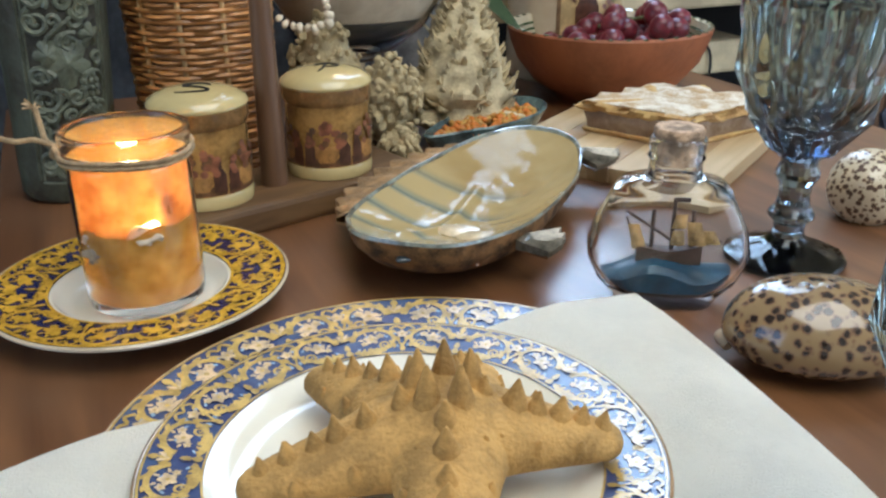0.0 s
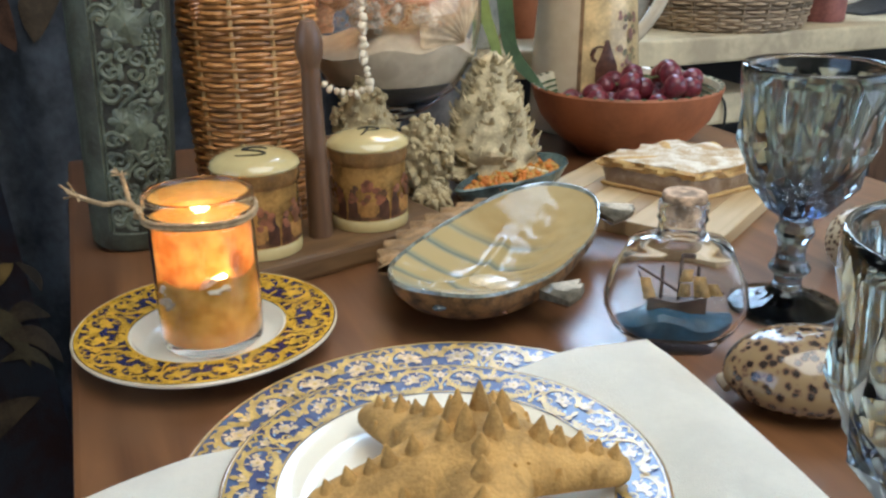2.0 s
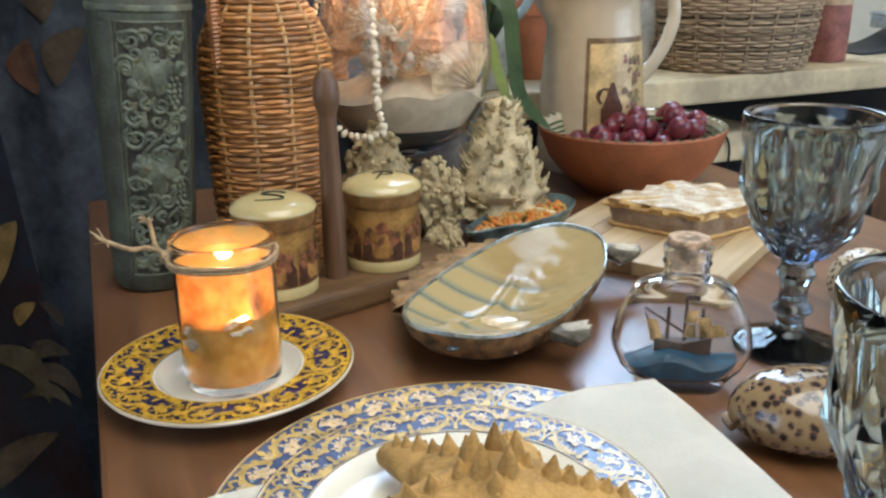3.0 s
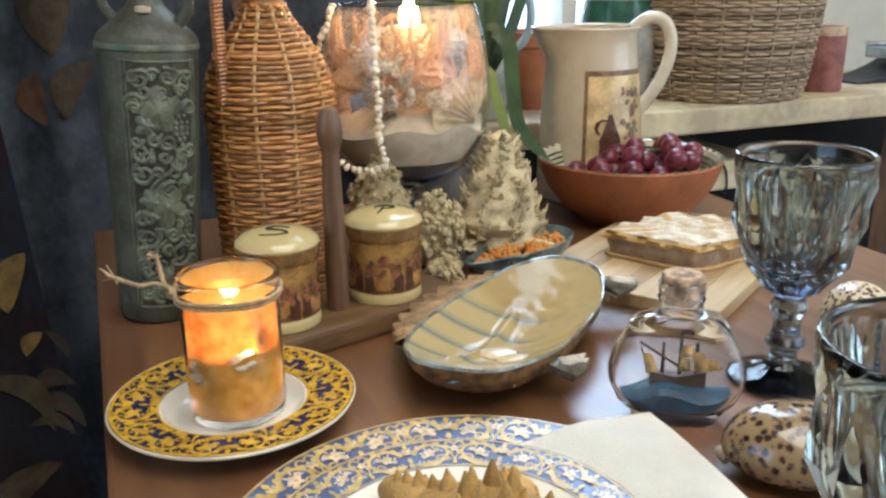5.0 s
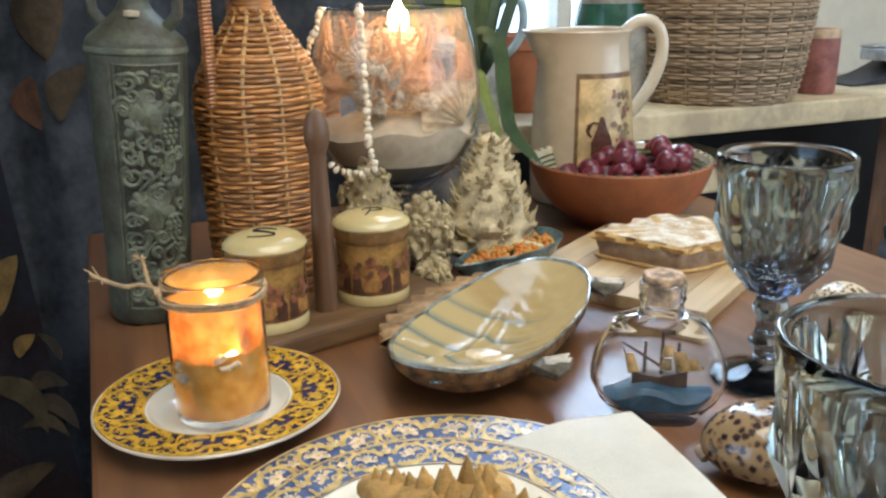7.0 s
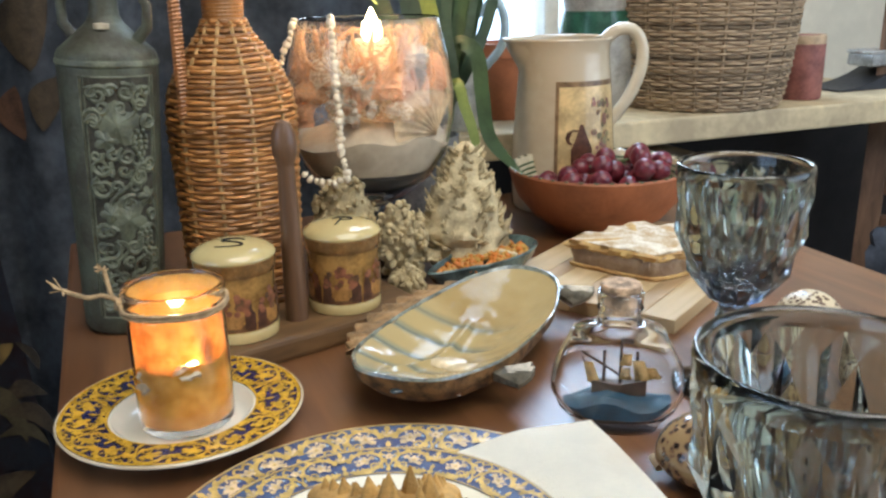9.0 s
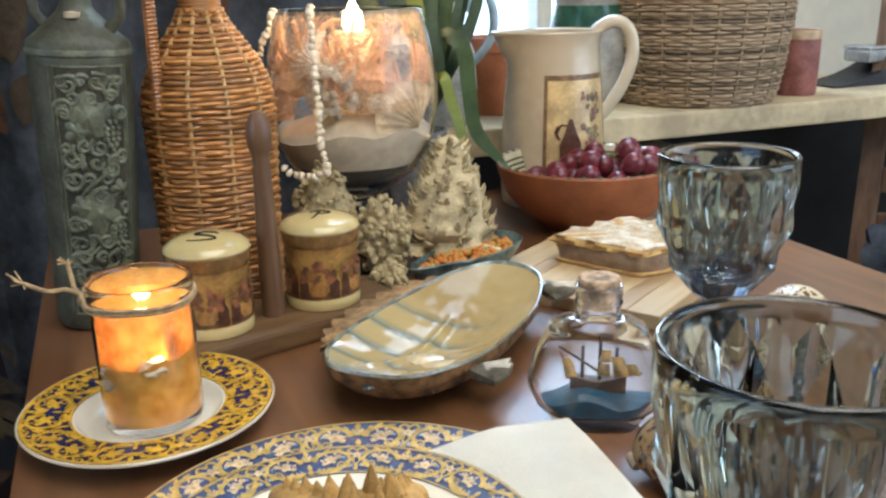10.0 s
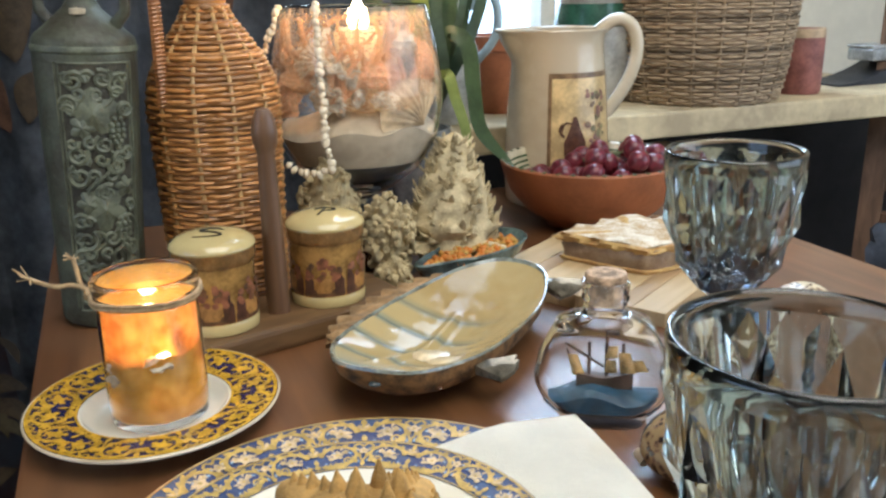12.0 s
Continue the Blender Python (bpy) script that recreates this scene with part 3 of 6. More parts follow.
flame(jar, (0.012, -0.016, 0.046), 0.018, 0.0055)
flame(jar, (-0.004, 0.004, 0.058), 0.021, 0.0050)
part("wick", tube([(-0.004, 0.004, 0.044), (-0.004, 0.004, 0.062)], 0.0008, 6), mat("charred_wick", (0.02, 0.015, 0.01), 0.9), jar)
bm = bmesh.new()
for dz in (0.0855, 0.0880):
    tube([(0.0336 * math.cos(a), 0.0336 * math.sin(a), dz + 0.0008 * math.sin(3 * a)) for a in [2 * math.pi * i / 48 for i in range(49)]], 0.0013, 7, bm, caps=False)
part("twine_loop", bm, twine_mat, jar)
for pts in ([(-0.032, -0.004, 0.087), (-0.044, -0.006, 0.0935), (-0.053, -0.012, 0.0945), (-0.066, -0.016, 0.1010)],
            [(-0.032, -0.004, 0.087), (-0.040, -0.003, 0.092), (-0.043, 0.0, 0.099), (-0.0450, 0.001, 0.1090)]):
    bm = tube(smooth_path(pts), 0.0015, 7)
    e = Vector(pts[-1])
    for k in range(9):
        w = Vector((random.uniform(-1, 0.4), random.uniform(-0.6, 0.6), random.uniform(-0.3, 1))) * 0.008
        tube([Vector(pts[-2]).lerp(e, 0.8), e, e + w], 0.0006, 4, bm)
    part("twine_end", bm, twine_mat, jar)
part("twine_knot", ball((-0.0345, -0.004, 0.087), 0.0042, None, 2, (1, 1, 1), 0.5), twine_mat, jar)

# ---- salt and pepper set ----
tray_wood = wood("oiled_walnut", (0.085, 0.045, 0.018), (0.19, 0.105, 0.042), (14, 90, 90), 0.45)
pole_wood = wood("dark_turned_wood", (0.09, 0.045, 0.022), (0.17, 0.09, 0.045), (90, 90, 10), 0.4)
cream_glaze = mat("cream_glaze", (0.55, 0.43, 0.19), 0.14, var=0.12, scale=20, coat=0.6)
brown_glaze = mat("brown_glaze_band", (0.24, 0.125, 0.04), 0.2, var=0.4, scale=60, coat=0.5)
ochre_print = mat("ochre_print", (0.38, 0.215, 0.062), 0.25, var=0.5, scale=45, coat=0.4)
print_dark = mat("dark_brown_print", (0.085, 0.035, 0.02), 0.3, var=0.4, scale=120, coat=0.3)
print_bowl = mat("amber_print", (0.40, 0.20, 0.055), 0.3, var=0.4, scale=120, coat=0.3)
print_fruit = mat("russet_print", (0.24, 0.09, 0.045), 0.3, var=0.5, scale=150, coat=0.3)
print_shade = mat("umber_print", (0.15, 0.070, 0.030), 0.3, var=0.5, scale=110, coat=0.3)
ink = mat("black_glaze_letter", (0.02, 0.018, 0.016), 0.8, spec=0.1)
S_AT, P_AT = Vector((-0.1584, 0.5706, 0)), Vector((-0.0811, 0.6326, 0))
axis = (P_AT - S_AT).normalized()
tray_rz = math.degrees(math.atan2(axis.y, axis.x))
mid = (S_AT + P_AT) / 2
cruet = thing("cruet_stand", mid, "long wooden cruet stand with a tall knobbed handle", "stand", rz=tray_rz)
part("tray", block((0.212, 0.082, 0.019), (0.004, 0, 0.0095), 0.004), tray_wood, cruet, smooth=False)
pole_local = Vector((0.000, -0.004, 0))
part("handle", lathe([(0.0095, 0.0185), (0.0092, 0.06), (0.0078, 0.12), (0.0070, 0.150), (0.0074, 0.1535), (0.0098, 0.160), (0.0104, 0.168), (0.0090, 0.178), (0.0055, 0.1855), (0, 0.1875)], 24), pole_wood, cruet)
for o in cruet.children:
    if o.name.startswith("handle"):
        o.location = pole_local


def letter(text, parent):
    """A thin script capital laid on the domed lid."""
    if text == "S":
        strokes = [[(0.013, 0.0065), (0.008, 0.0095), (0.000, 0.0100), (-0.008, 0.0075), (-0.009, 0.0040), (-0.003, 0.0010), (0.006, -0.0020), (0.012, -0.0055), (0.009, -0.0095), (0.000, -0.0115), (-0.009, -0.0110), (-0.015, -0.0090)]]
    else:
        strokes = [[(0.001, 0.0085), (0.000, 0.002), (-0.002, -0.006), (-0.005, -0.0125)], [(-0.009, 0.0050), (-0.004, 0.0090), (0.004, 0.0105), (0.011, 0.0080), (0.012, 0.0040), (0.007, 0.0010), (0.000, 0.0000)]]

    def dome(x, y):
        r = math.hypot(x, y)
        for (r0, z0), (r1, z1) in zip(LID[::-1], LID[::-1][1:]):
            if r0 <= r <= r1:
                return z0 + (z1 - z0) * (r - r0) / (r1 - r0)
        return LID[-1][1]
    for st in strokes:
        st = [(x * 0.78, y * 0.78 + 0.003) for x, y in st]
        pts = [(p.x, p.y - 0.010, dome(p.x, p.y - 0.010) + 0.0003) for p in smooth_path([(x, y, 0) for x, y in st], 8)]
        part("letter", tube(pts, [0.0005 + 0.0005 * math.sin(math.pi * min(1, i / (len(pts) - 1) + 0.1)) for i in range(len(pts))], 6), ink, parent, "painted black letter")


LID = [(0.0334, 0.0668), (0.0320, 0.0702), (0.0265, 0.0737), (0.0190, 0.0762), (0.0095, 0.0778), (0.0, 0.0783)]


def shaker(at, text, rz, label):
    ob = thing("%s_shaker" % ("salt" if text == "S" else "pepper"), at + Vector((0, 0, 0.0192)), label, "shaker", "salt and pepper set", rz)
    body = part("body", lathe([(0, 0), (0.0295, 0), (0.0312, 0.0015), (0.0312, 0.009), (0.0308, 0.010), (0.0308, 0.056), (0.0314, 0.057), (0.0322, 0.059), (0.0322, 0.064), (0, 0.064)], 48), ochre_print, ob, "ochre body with a still-life print")
    part("foot_band", lathe([(0.0315, 0.0005), (0.0318, 0.002), (0.0318, 0.0085), (0.0313, 0.0095)], 48), cream_glaze, ob)
    part("brown_band", lathe([(0.0312, 0.0535), (0.0322, 0.0550), (0.0328, 0.0585), (0.0328, 0.0650), (0.0318, 0.0660)], 48), brown_glaze, ob)
    lid = part("lid", lathe([(0, 0.064), (0.0315, 0.0645), (0.0330, 0.0655)] + LID, 48), cream_glaze, ob, "domed cream lid")
    # printed fruit, jugs and bottles as shapes laid on the body
    lift = [0]

    def wrap(a0, z0, pts, m, nm):
        lift[0] += 0.000012
        rq = 0.03100 + lift[0]
        bm = bmesh.new()
        bm.faces.new([bm.verts.new((x, 0, z0 + z)) for x, z in pts])
        bmesh.ops.triangulate(bm, faces=bm.faces[:])
        bmesh.ops.subdivide_edges(bm, edges=bm.edges[:], cuts=3, use_grid_fill=True)
        for v in bm.verts:
            a = a0 + v.co.x / 0.0308
            v.co = (rq * math.cos(a), rq * math.sin(a), v.co.z)
        part(nm, bm, m, body)
    def wrap_strip(a0, x0, x1, z0, z1, top, m, nm):
        lift[0] += 0.00003
        rq = 0.03092 + lift[0]
        bm = bmesh.new()
        cols = [[bm.verts.new((rq * math.cos(a0 + x / 0.0308), rq * math.sin(a0 + x / 0.0308), z)) for z in (z0, z1 + top * noise.noise(Vector((x * 220, a0 * 9, 2))))] for x in [x0 + (x1 - x0) * k / 14 for k in range(15)]]
        for p, q in zip(cols, cols[1:]):
            bm.faces.new((p[0], q[0], q[1], p[1]))
        part(nm, bm, m, body)
    wrap_strip(0, -0.0308 * math.pi, 0.0308 * math.pi, 0.0100, 0.0105, 0, print_shade, "print_base")
    for off in (-1.15, 0.0, 1.15):
        a0 = -math.pi / 2 + off
        wrap_strip(a0, -0.0172, 0.0172, 0.0105, 0.0170, 0.0015, print_shade, "printed_table")
        wrap(a0, 0.0135, [(-0.0055, 0), (0.0055, 0), (0.0082, 0.0060), (0.0085, 0.0125), (-0.0085, 0.0125), (-0.0082, 0.0060)], print_bowl, "printed_basket")
        for da, w in ((-0.40, 0.0040), (0.42, 0.0044)):
            wrap(a0 + da, 0.0125, [(-w, 0), (w, 0), (w, 0.012), (w * 0.4, 0.0165), (w * 0.4, 0.023), (-w * 0.4, 0.023), (-w * 0.4, 0.0165), (-w, 0.012)], print_dark, "printed_bottle")
        for k in range(26):
            cx = random.uniform(-0.0135, 0.0135)
            cz = random.uniform(0.0250, 0.0450 - abs(cx) * 0.8)
            wrap(a0, cz, [(cx + 0.0026 * math.cos(2 * math.pi * q / 9), 0.0026 * math.sin(2 * math.pi * q / 9)) for q in range(9)], print_fruit if k % 3 else print_shade, "printed_fruit")
    letter(text, lid)
    return ob


shaker(S_AT, "S", 8, "cream-lidded ceramic salt shaker marked S on the wooden stand")
shaker(P_AT, "P", 4, "cream-lidded ceramic pepper shaker marked P on the wooden stand")

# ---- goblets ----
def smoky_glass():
    """Grey glass; light lost in the bowl's solid bottom is a painted dark-blue ramp."""
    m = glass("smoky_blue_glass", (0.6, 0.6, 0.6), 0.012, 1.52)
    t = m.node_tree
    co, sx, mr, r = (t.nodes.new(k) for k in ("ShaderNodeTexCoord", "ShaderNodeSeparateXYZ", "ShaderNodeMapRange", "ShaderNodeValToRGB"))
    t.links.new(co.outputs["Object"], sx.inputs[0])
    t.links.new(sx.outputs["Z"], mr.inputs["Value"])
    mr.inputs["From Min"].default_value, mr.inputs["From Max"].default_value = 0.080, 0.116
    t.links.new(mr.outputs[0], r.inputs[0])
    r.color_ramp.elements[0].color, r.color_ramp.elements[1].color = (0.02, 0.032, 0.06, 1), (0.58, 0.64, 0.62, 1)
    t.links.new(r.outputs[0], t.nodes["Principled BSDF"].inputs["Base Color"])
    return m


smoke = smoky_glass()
# same glass for stem and foot, their thickness put into a darker colour
smoke_thick = glass("thick_smoky_glass", (0.30, 0.36, 0.41), 0.01, 1.46)


def goblet(at, label, turn):
    ob = thing("wine_goblet", at, label, "goblet", "smoky goblets", turn)
    segs = 22

    def rings_to_mesh(rows, facet):
        """rows of (r, z, cut): cut rings alternate in and out, turned by half a step from row to row."""
        bm = bmesh.new()
        rs = []
        for i, (r, z, cut) in enumerate(rows):
            ring = []
            for k in range(segs):
                a = 2 * math.pi * k / segs
                up = 1 if (k + i) % 2 == 0 else -1
                ring.append(bm.verts.new((r * (1 + cut * up) * math.cos(a), r * (1 + cut * up) * math.sin(a), z)))
            rs.append(ring)
        for p, q in zip(rs, rs[1:]):
            for k in range(segs):
                bm.faces.new((p[k], p[(k + 1) % segs], q[(k + 1) % segs], q[k]))
        bm.faces.new(rs[0][::-1])
        bm.faces.new(rs[-1])
        bmesh.ops.recalc_face_normals(bm, faces=bm.faces[:])
        bm.normal_update()
        flat_ids = facet
        cutf = []
        for f in bm.faces:
            c = f.calc_center_median()
            out = f.normal.dot(Vector((c.x, c.y, 0))) > 0
            f.smooth = not (out and flat_ids[0] < c.z < flat_ids[1])
            if not f.smooth and len(f.verts) == 4:
                cutf.append(f)
        bmesh.ops.triangulate(bm, faces=cutf, quad_method="SHORT_EDGE")
        return bm

    # bowl: points stand in and out by turns, so that four facets make each diamond; round rim and smooth inside
    bm = bmesh.new()
    m_cut, n_rim = 20, 40
    cuts = []
    for i, (r, z, cut) in enumerate(((0.0108, 0.0664, 0), (0.0205, 0.0728, 0.02), (0.0350, 0.0920, 0.075), (0.0432, 0.1180, 0.080), (0.0453, 0.1480, 0.050))):
        cuts.append([bm.verts.new((r * (1 + (0.3 * cut if (k + i) % 2 == 0 else -1.35 * cut)) * math.cos(2 * math.pi * k / m_cut), r * (1 + (0.3 * cut if (k + i) % 2 == 0 else -1.35 * cut)) * math.sin(2 * math.pi * k / m_cut), z)) for k in range(m_cut)])
    flat_faces = [bm.faces.new(cuts[0][::-1])]
    for i in range(4):
        p, q = cuts[i], cuts[i + 1]
        for k in range(m_cut):
            j2 = (k + 1) % m_cut
            if (k + i) % 2 == 0:
                flat_faces += [bm.faces.new((p[k], p[j2], q[k])), bm.faces.new((p[j2], q[j2], q[k]))]
            else:
                flat_faces += [bm.faces.new((p[k], q[j2], q[k])), bm.faces.new((p[k], p[j2], q[j2]))]
    round_rows = []
    for r, z in ((0.0452, 0.1585), (0.0453, 0.162), (0.0453, 0.1655), (0.0445, 0.1676), (0.0430, 0.1676), (0.0420, 0.1655), (0.0408, 0.152), (0.0386, 0.130), (0.0345, 0.110), (0.0270, 0.094), (0.0155, 0.0845), (0.004, 0.0820)):
        round_rows.append([bm.verts.new((r * math.cos(2 * math.pi * k / n_rim), r * math.sin(2 * math.pi * k / n_rim), z)) for k in range(n_rim)])
    R, top = round_rows[0], cuts[4]
    for k in range(m_cut):
        k2 = (k + 1) % m_cut
        flat_faces += [bm.faces.new((top[k], R[2 * k + 1], R[2 * k])), bm.faces.new((top[k], top[k2], R[2 * k + 1])), bm.faces.new((top[k2], R[(2 * k + 2) % n_rim], R[2 * k + 1]))]
    for p, q in zip(round_rows, round_rows[1:]):
        for k in range(n_rim):
            bm.faces.new((p[k], p[(k + 1) % n_rim], q[(k + 1) % n_rim], q[k]))
    bm.faces.new(round_rows[-1])
    bmesh.ops.recalc_face_normals(bm, faces=bm.faces[:])
    flat_set = set(flat_faces)
    for f in bm.faces:
        f.smooth = f not in flat_set
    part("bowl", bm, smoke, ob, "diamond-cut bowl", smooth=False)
    stem_rows = [(0.0100, 0.0172, 0), (0.0092, 0.021, 0), (0.0096, 0.0255, 0), (0.0138, 0.0300, 0), (0.0138, 0.0318, 0), (0.0102, 0.0365, 0), (0.0092, 0.044, 0), (0.0100, 0.0505, 0), (0.0128, 0.0555, 0), (0.0128, 0.0585, 0), (0.0108, 0.0635, 0), (0.0110, 0.0662, 0)]
    part("stem", rings_to_mesh(stem_rows, (0.017, 0.067)), smoke_thick, ob, smooth=False)
    foot_rows = [(0.0345, 0.0, 0), (0.0365, 0.0025, 0), (0.0355, 0.0050, 0.015), (0.0255, 0.0090, 0.03), (0.0140, 0.0135, 0.03), (0.0102, 0.0170, 0)]
    part("foot", rings_to_mesh(foot_rows, (0.004, 0.017)), smoke_thick, ob, smooth=False)
    return ob


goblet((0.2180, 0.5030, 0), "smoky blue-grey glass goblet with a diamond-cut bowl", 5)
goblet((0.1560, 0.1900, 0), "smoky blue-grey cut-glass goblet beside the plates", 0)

# ---- fish dish ----
def ribbed_glaze():
    m = bpy.data.materials.new("olive_cream_glaze")
    m.use_nodes = True
    t = m.node_tree
    b = t.nodes["Principled BSDF"]
    co = t.nodes.new("ShaderNodeTexCoord")
    sx = t.nodes.new("ShaderNodeSeparateXYZ")
    t.links.new(co.outputs["Object"], sx.inputs[0])
    n = t.nodes.new("ShaderNodeTexNoise")
    n.inputs["Scale"].default_value, n.inputs["Detail"].default_value = 15, 5
    t.links.new(co.outputs["Object"], n.inputs["Vector"])
    # bands across the body, at the fishbone's spacing, only on one half
    yy = t.nodes.new("ShaderNodeMath")
    yy.operation, yy.inputs[1].default_value = "MULTIPLY_ADD", 0.35
    t.links.new(sx.outputs["Y"], yy.inputs[0])
    t.links.new(sx.outputs["X"], yy.inputs[2])
    f = t.nodes.new("ShaderNodeMath")
    f.operation, f.inputs[1].default_value = "MULTIPLY", 1 / 0.036
    t.links.new(yy.outputs[0], f.inputs[0])
    fr = t.nodes.new("ShaderNodeMath")
    fr.operation, fr.inputs[1].default_value = "PINGPONG", 0.5
    t.links.new(f.outputs[0], fr.inputs[0])
    r = t.nodes.new("ShaderNodeValToRGB")
    r.color_ramp.elements[0].position, r.color_ramp.elements[1].position = 0.0, 0.24
    r.color_ramp.elements[0].color, r.color_ramp.elements[1].color = (0.12, 0.135, 0.11, 1), (0.385, 0.285, 0.125, 1)
    mid_e = r.color_ramp.elements.new(0.07)
    mid_e.color = (0.24, 0.225, 0.145, 1)
    t.links.new(fr.outputs[0], r.inputs[0])
    half = t.nodes.new("ShaderNodeValToRGB")
    half.color_ramp.elements[0].position, half.color_ramp.elements[1].position = 0.30, 0.52
    mr = t.nodes.new("ShaderNodeMapRange")
    mr.inputs["From Min"].default_value, mr.inputs["From Max"].default_value = -0.07, 0.07
    t.links.new(sx.outputs["Y"], mr.inputs["Value"])
    t.links.new(mr.outputs[0], half.inputs[0])
    base = t.nodes.new("ShaderNodeValToRGB")
    base.color_ramp.elements[0].color, base.color_ramp.elements[1].color = (0.28, 0.18, 0.062, 1), (0.385, 0.28, 0.125, 1)
    base.color_ramp.elements[0].position, base.color_ramp.elements[1].position = 0.35, 0.65
    t.links.new(n.outputs["Fac"], base.inputs[0])
    mx = t.nodes.new("ShaderNodeMix")
    mx.data_type = "RGBA"
    t.links.new(half.outputs[0], mx.inputs["Factor"])
    t.links.new(base.outputs[0], mx.inputs["A"])
    t.links.new(r.outputs[0], mx.inputs["B"])
    # towards the tail the ribs fade into plain tan
    tl = t.nodes.new("ShaderNodeMapRange")
    tl.inputs["From Min"].default_value, tl.inputs["From Max"].default_value = 0.030, 0.052
    t.links.new(yy.outputs[0], tl.inputs["Value"])
    mt = t.nodes.new("ShaderNodeMix")
    mt.data_type = "RGBA"
    t.links.new(tl.outputs[0], mt.inputs["Factor"])
    t.links.new(mx.outputs["Result"], mt.inputs["A"])
    t.links.new(base.outputs[0], mt.inputs["B"])
    # the fish's head: blue-grey end with a russet cheek
    head = t.nodes.new("ShaderNodeValToRGB")
    cr = head.color_ramp
    cr.elements[0].position, cr.elements[0].color = 0.0, (1, 1, 1, 1)
    cr.elements[1].position, cr.elements[1].color = 0.30, (0, 0, 0, 1)
    hm = t.nodes.new("ShaderNodeMapRange")
    hm.inputs["From Min"].default_value, hm.inputs["From Max"].default_value = -0.125, 0.05
    wob = t.nodes.new("ShaderNodeMath")
    wob.operation, wob.inputs[1].default_value = "MULTIPLY_ADD", 0.03
    t.links.new(n.outputs["Fac"], wob.inputs[0])
    t.links.new(sx.outputs["X"], wob.inputs[2])
    t.links.new(wob.outputs[0], hm.inputs["Value"])
    t.links.new(hm.outputs[0], head.inputs[0])
    mh = t.nodes.new("ShaderNodeMix")
    mh.data_type = "RGBA"
    t.links.new(head.outputs[0], mh.inputs["Factor"])
    t.links.new(mt.outputs["Result"], mh.inputs["A"])
    mh.inputs["B"].default_value = (0.26, 0.29, 0.24, 1)
    bn = t.nodes.new("ShaderNodeTexNoise")
    bn.inputs["Scale"].default_value, bn.inputs["Detail"].default_value = 75, 4
    t.links.new(co.outputs["Object"], bn.inputs["Vector"])
    bp = t.nodes.new("ShaderNodeBump")
    bp.inputs["Strength"].default_value, bp.inputs["Distance"].default_value = 0.18, 0.002
    t.links.new(bn.outputs["Fac"], bp.inputs["Height"])
    t.links.new(bp.outputs[0], b.inputs["Normal"])
    t.links.new(bp.outputs[0], b.inputs["Coat Normal"])
    t.links.new(mh.outputs["Result"], b.inputs["Base Color"])
    b.inputs["Roughness"].default_value, b.inputs["Coat Weight"].default_value, b.inputs["Coat Roughness"].default_value = 0.08, 0.0, 0.05
    b.inputs["Specular IOR Level"].default_value = 0.15
    return m


dish_out = mat("speckled_brown_glaze", (0.22, 0.115, 0.04), 0.75, var=0.8, scale=90, bump=0.6, bscale=150, coat=0.0, color2=(0.055, 0.035, 0.018))
blue_rim = mat("blue_grey_glaze", (0.20, 0.21, 0.17), 0.12, var=0.6, scale=60, coat=0.8)
fin_mat = mat("silvery_fin_glaze", (0.20, 0.175, 0.13), 0.12, 0.3, var=0.5, scale=90, coat=0.6)
frill_mat = mat("brown_fin_glaze", (0.36, 0.22, 0.10), 0.4, var=0.5, scale=60, bump=0.9, bscale=220, coat=0.0)
fish_rz = math.degrees(math.atan2(0.262, 0.128)) 
dish = thing("fish_dish", (0.0275, 0.5530, 0), "olive and cream glazed fish-shaped ceramic dish with shell fins", "dish", rz=fish_rz)


def dish_outline(a):
    """Half lengths of the rim: blunt head, fuller middle."""
    x = 0.126 * math.copysign(abs(math.cos(a)) ** 0.90, math.cos(a))
    w = 0.0575 * abs(math.sin(a)) ** 0.80
    w *= 1.0 - 0.05 * math.cos(a)
    z = 0.036 + 0.004 * math.cos(2 * a)
    return x, math.copysign(w, math.sin(a)), z


def dish_loft(levels, segs=72):
    bm = bmesh.new()
    rings = []
    for s, zf, lift in levels:
        ring = []
        for k in range(segs):
            x, y, z = dish_outline(2 * math.pi * k / segs)
            wob = 1 + (0.006 * math.sin(9 * 2 * math.pi * k / segs) if s > 0.9 else 0)
            ring.append(bm.verts.new((x * s * wob, y * s * wob, z * zf + lift)))
        rings.append(ring)
    for a, b in zip(rings, rings[1:]):
        for k in range(segs):
            bm.faces.new((a[k], a[(k + 1) % segs], b[(k + 1) % segs], b[k]))
    return bm, rings


# inside: a shallow bowl with a raised backbone, shallow rib furrows and pooled, rippled glaze
lv = []
for i in range(34):
    q = 0.02 + 0.945 * i / 33
    zf = (q / 0.965) ** 1.7 * 0.93
    lv.append((q, zf, 0.0085 - 0.007 * (q / 0.965) ** 2))
bm, rr = dish_loft(lv, 144)
bm.faces.new(rr[0])
for v in bm.verts:
    x, y = v.co.x, v.co.y
    edge_q = max(0.0, 1 - (abs(x) / 0.13) ** 4)
    if -0.105 < x < 0.045:
        bone = 0.0034 * math.exp(-((y - 0.012 - 0.004 * math.sin(x * 30)) / 0.0038) ** 2)
        v.co.z += bone * min(1, (0.045 - x) / 0.015) * min(1, (x + 0.105) / 0.015)
        k = abs(((x + 0.35 * y) / 0.036) % 1.0 - 0.5)
        if y > -0.02:
            v.co.z -= 0.0012 * max(0.0, 1 - (0.5 - k) / 0.16) * edge_q
    pool = math.exp(-(((x - 0.040) / 0.035) ** 2 + ((y + 0.010) / 0.030) ** 2))
    v.co.z += 0.0010 * noise.noise(v.co * 45) * edge_q + 0.0016 * pool * noise.noise(v.co * 110)
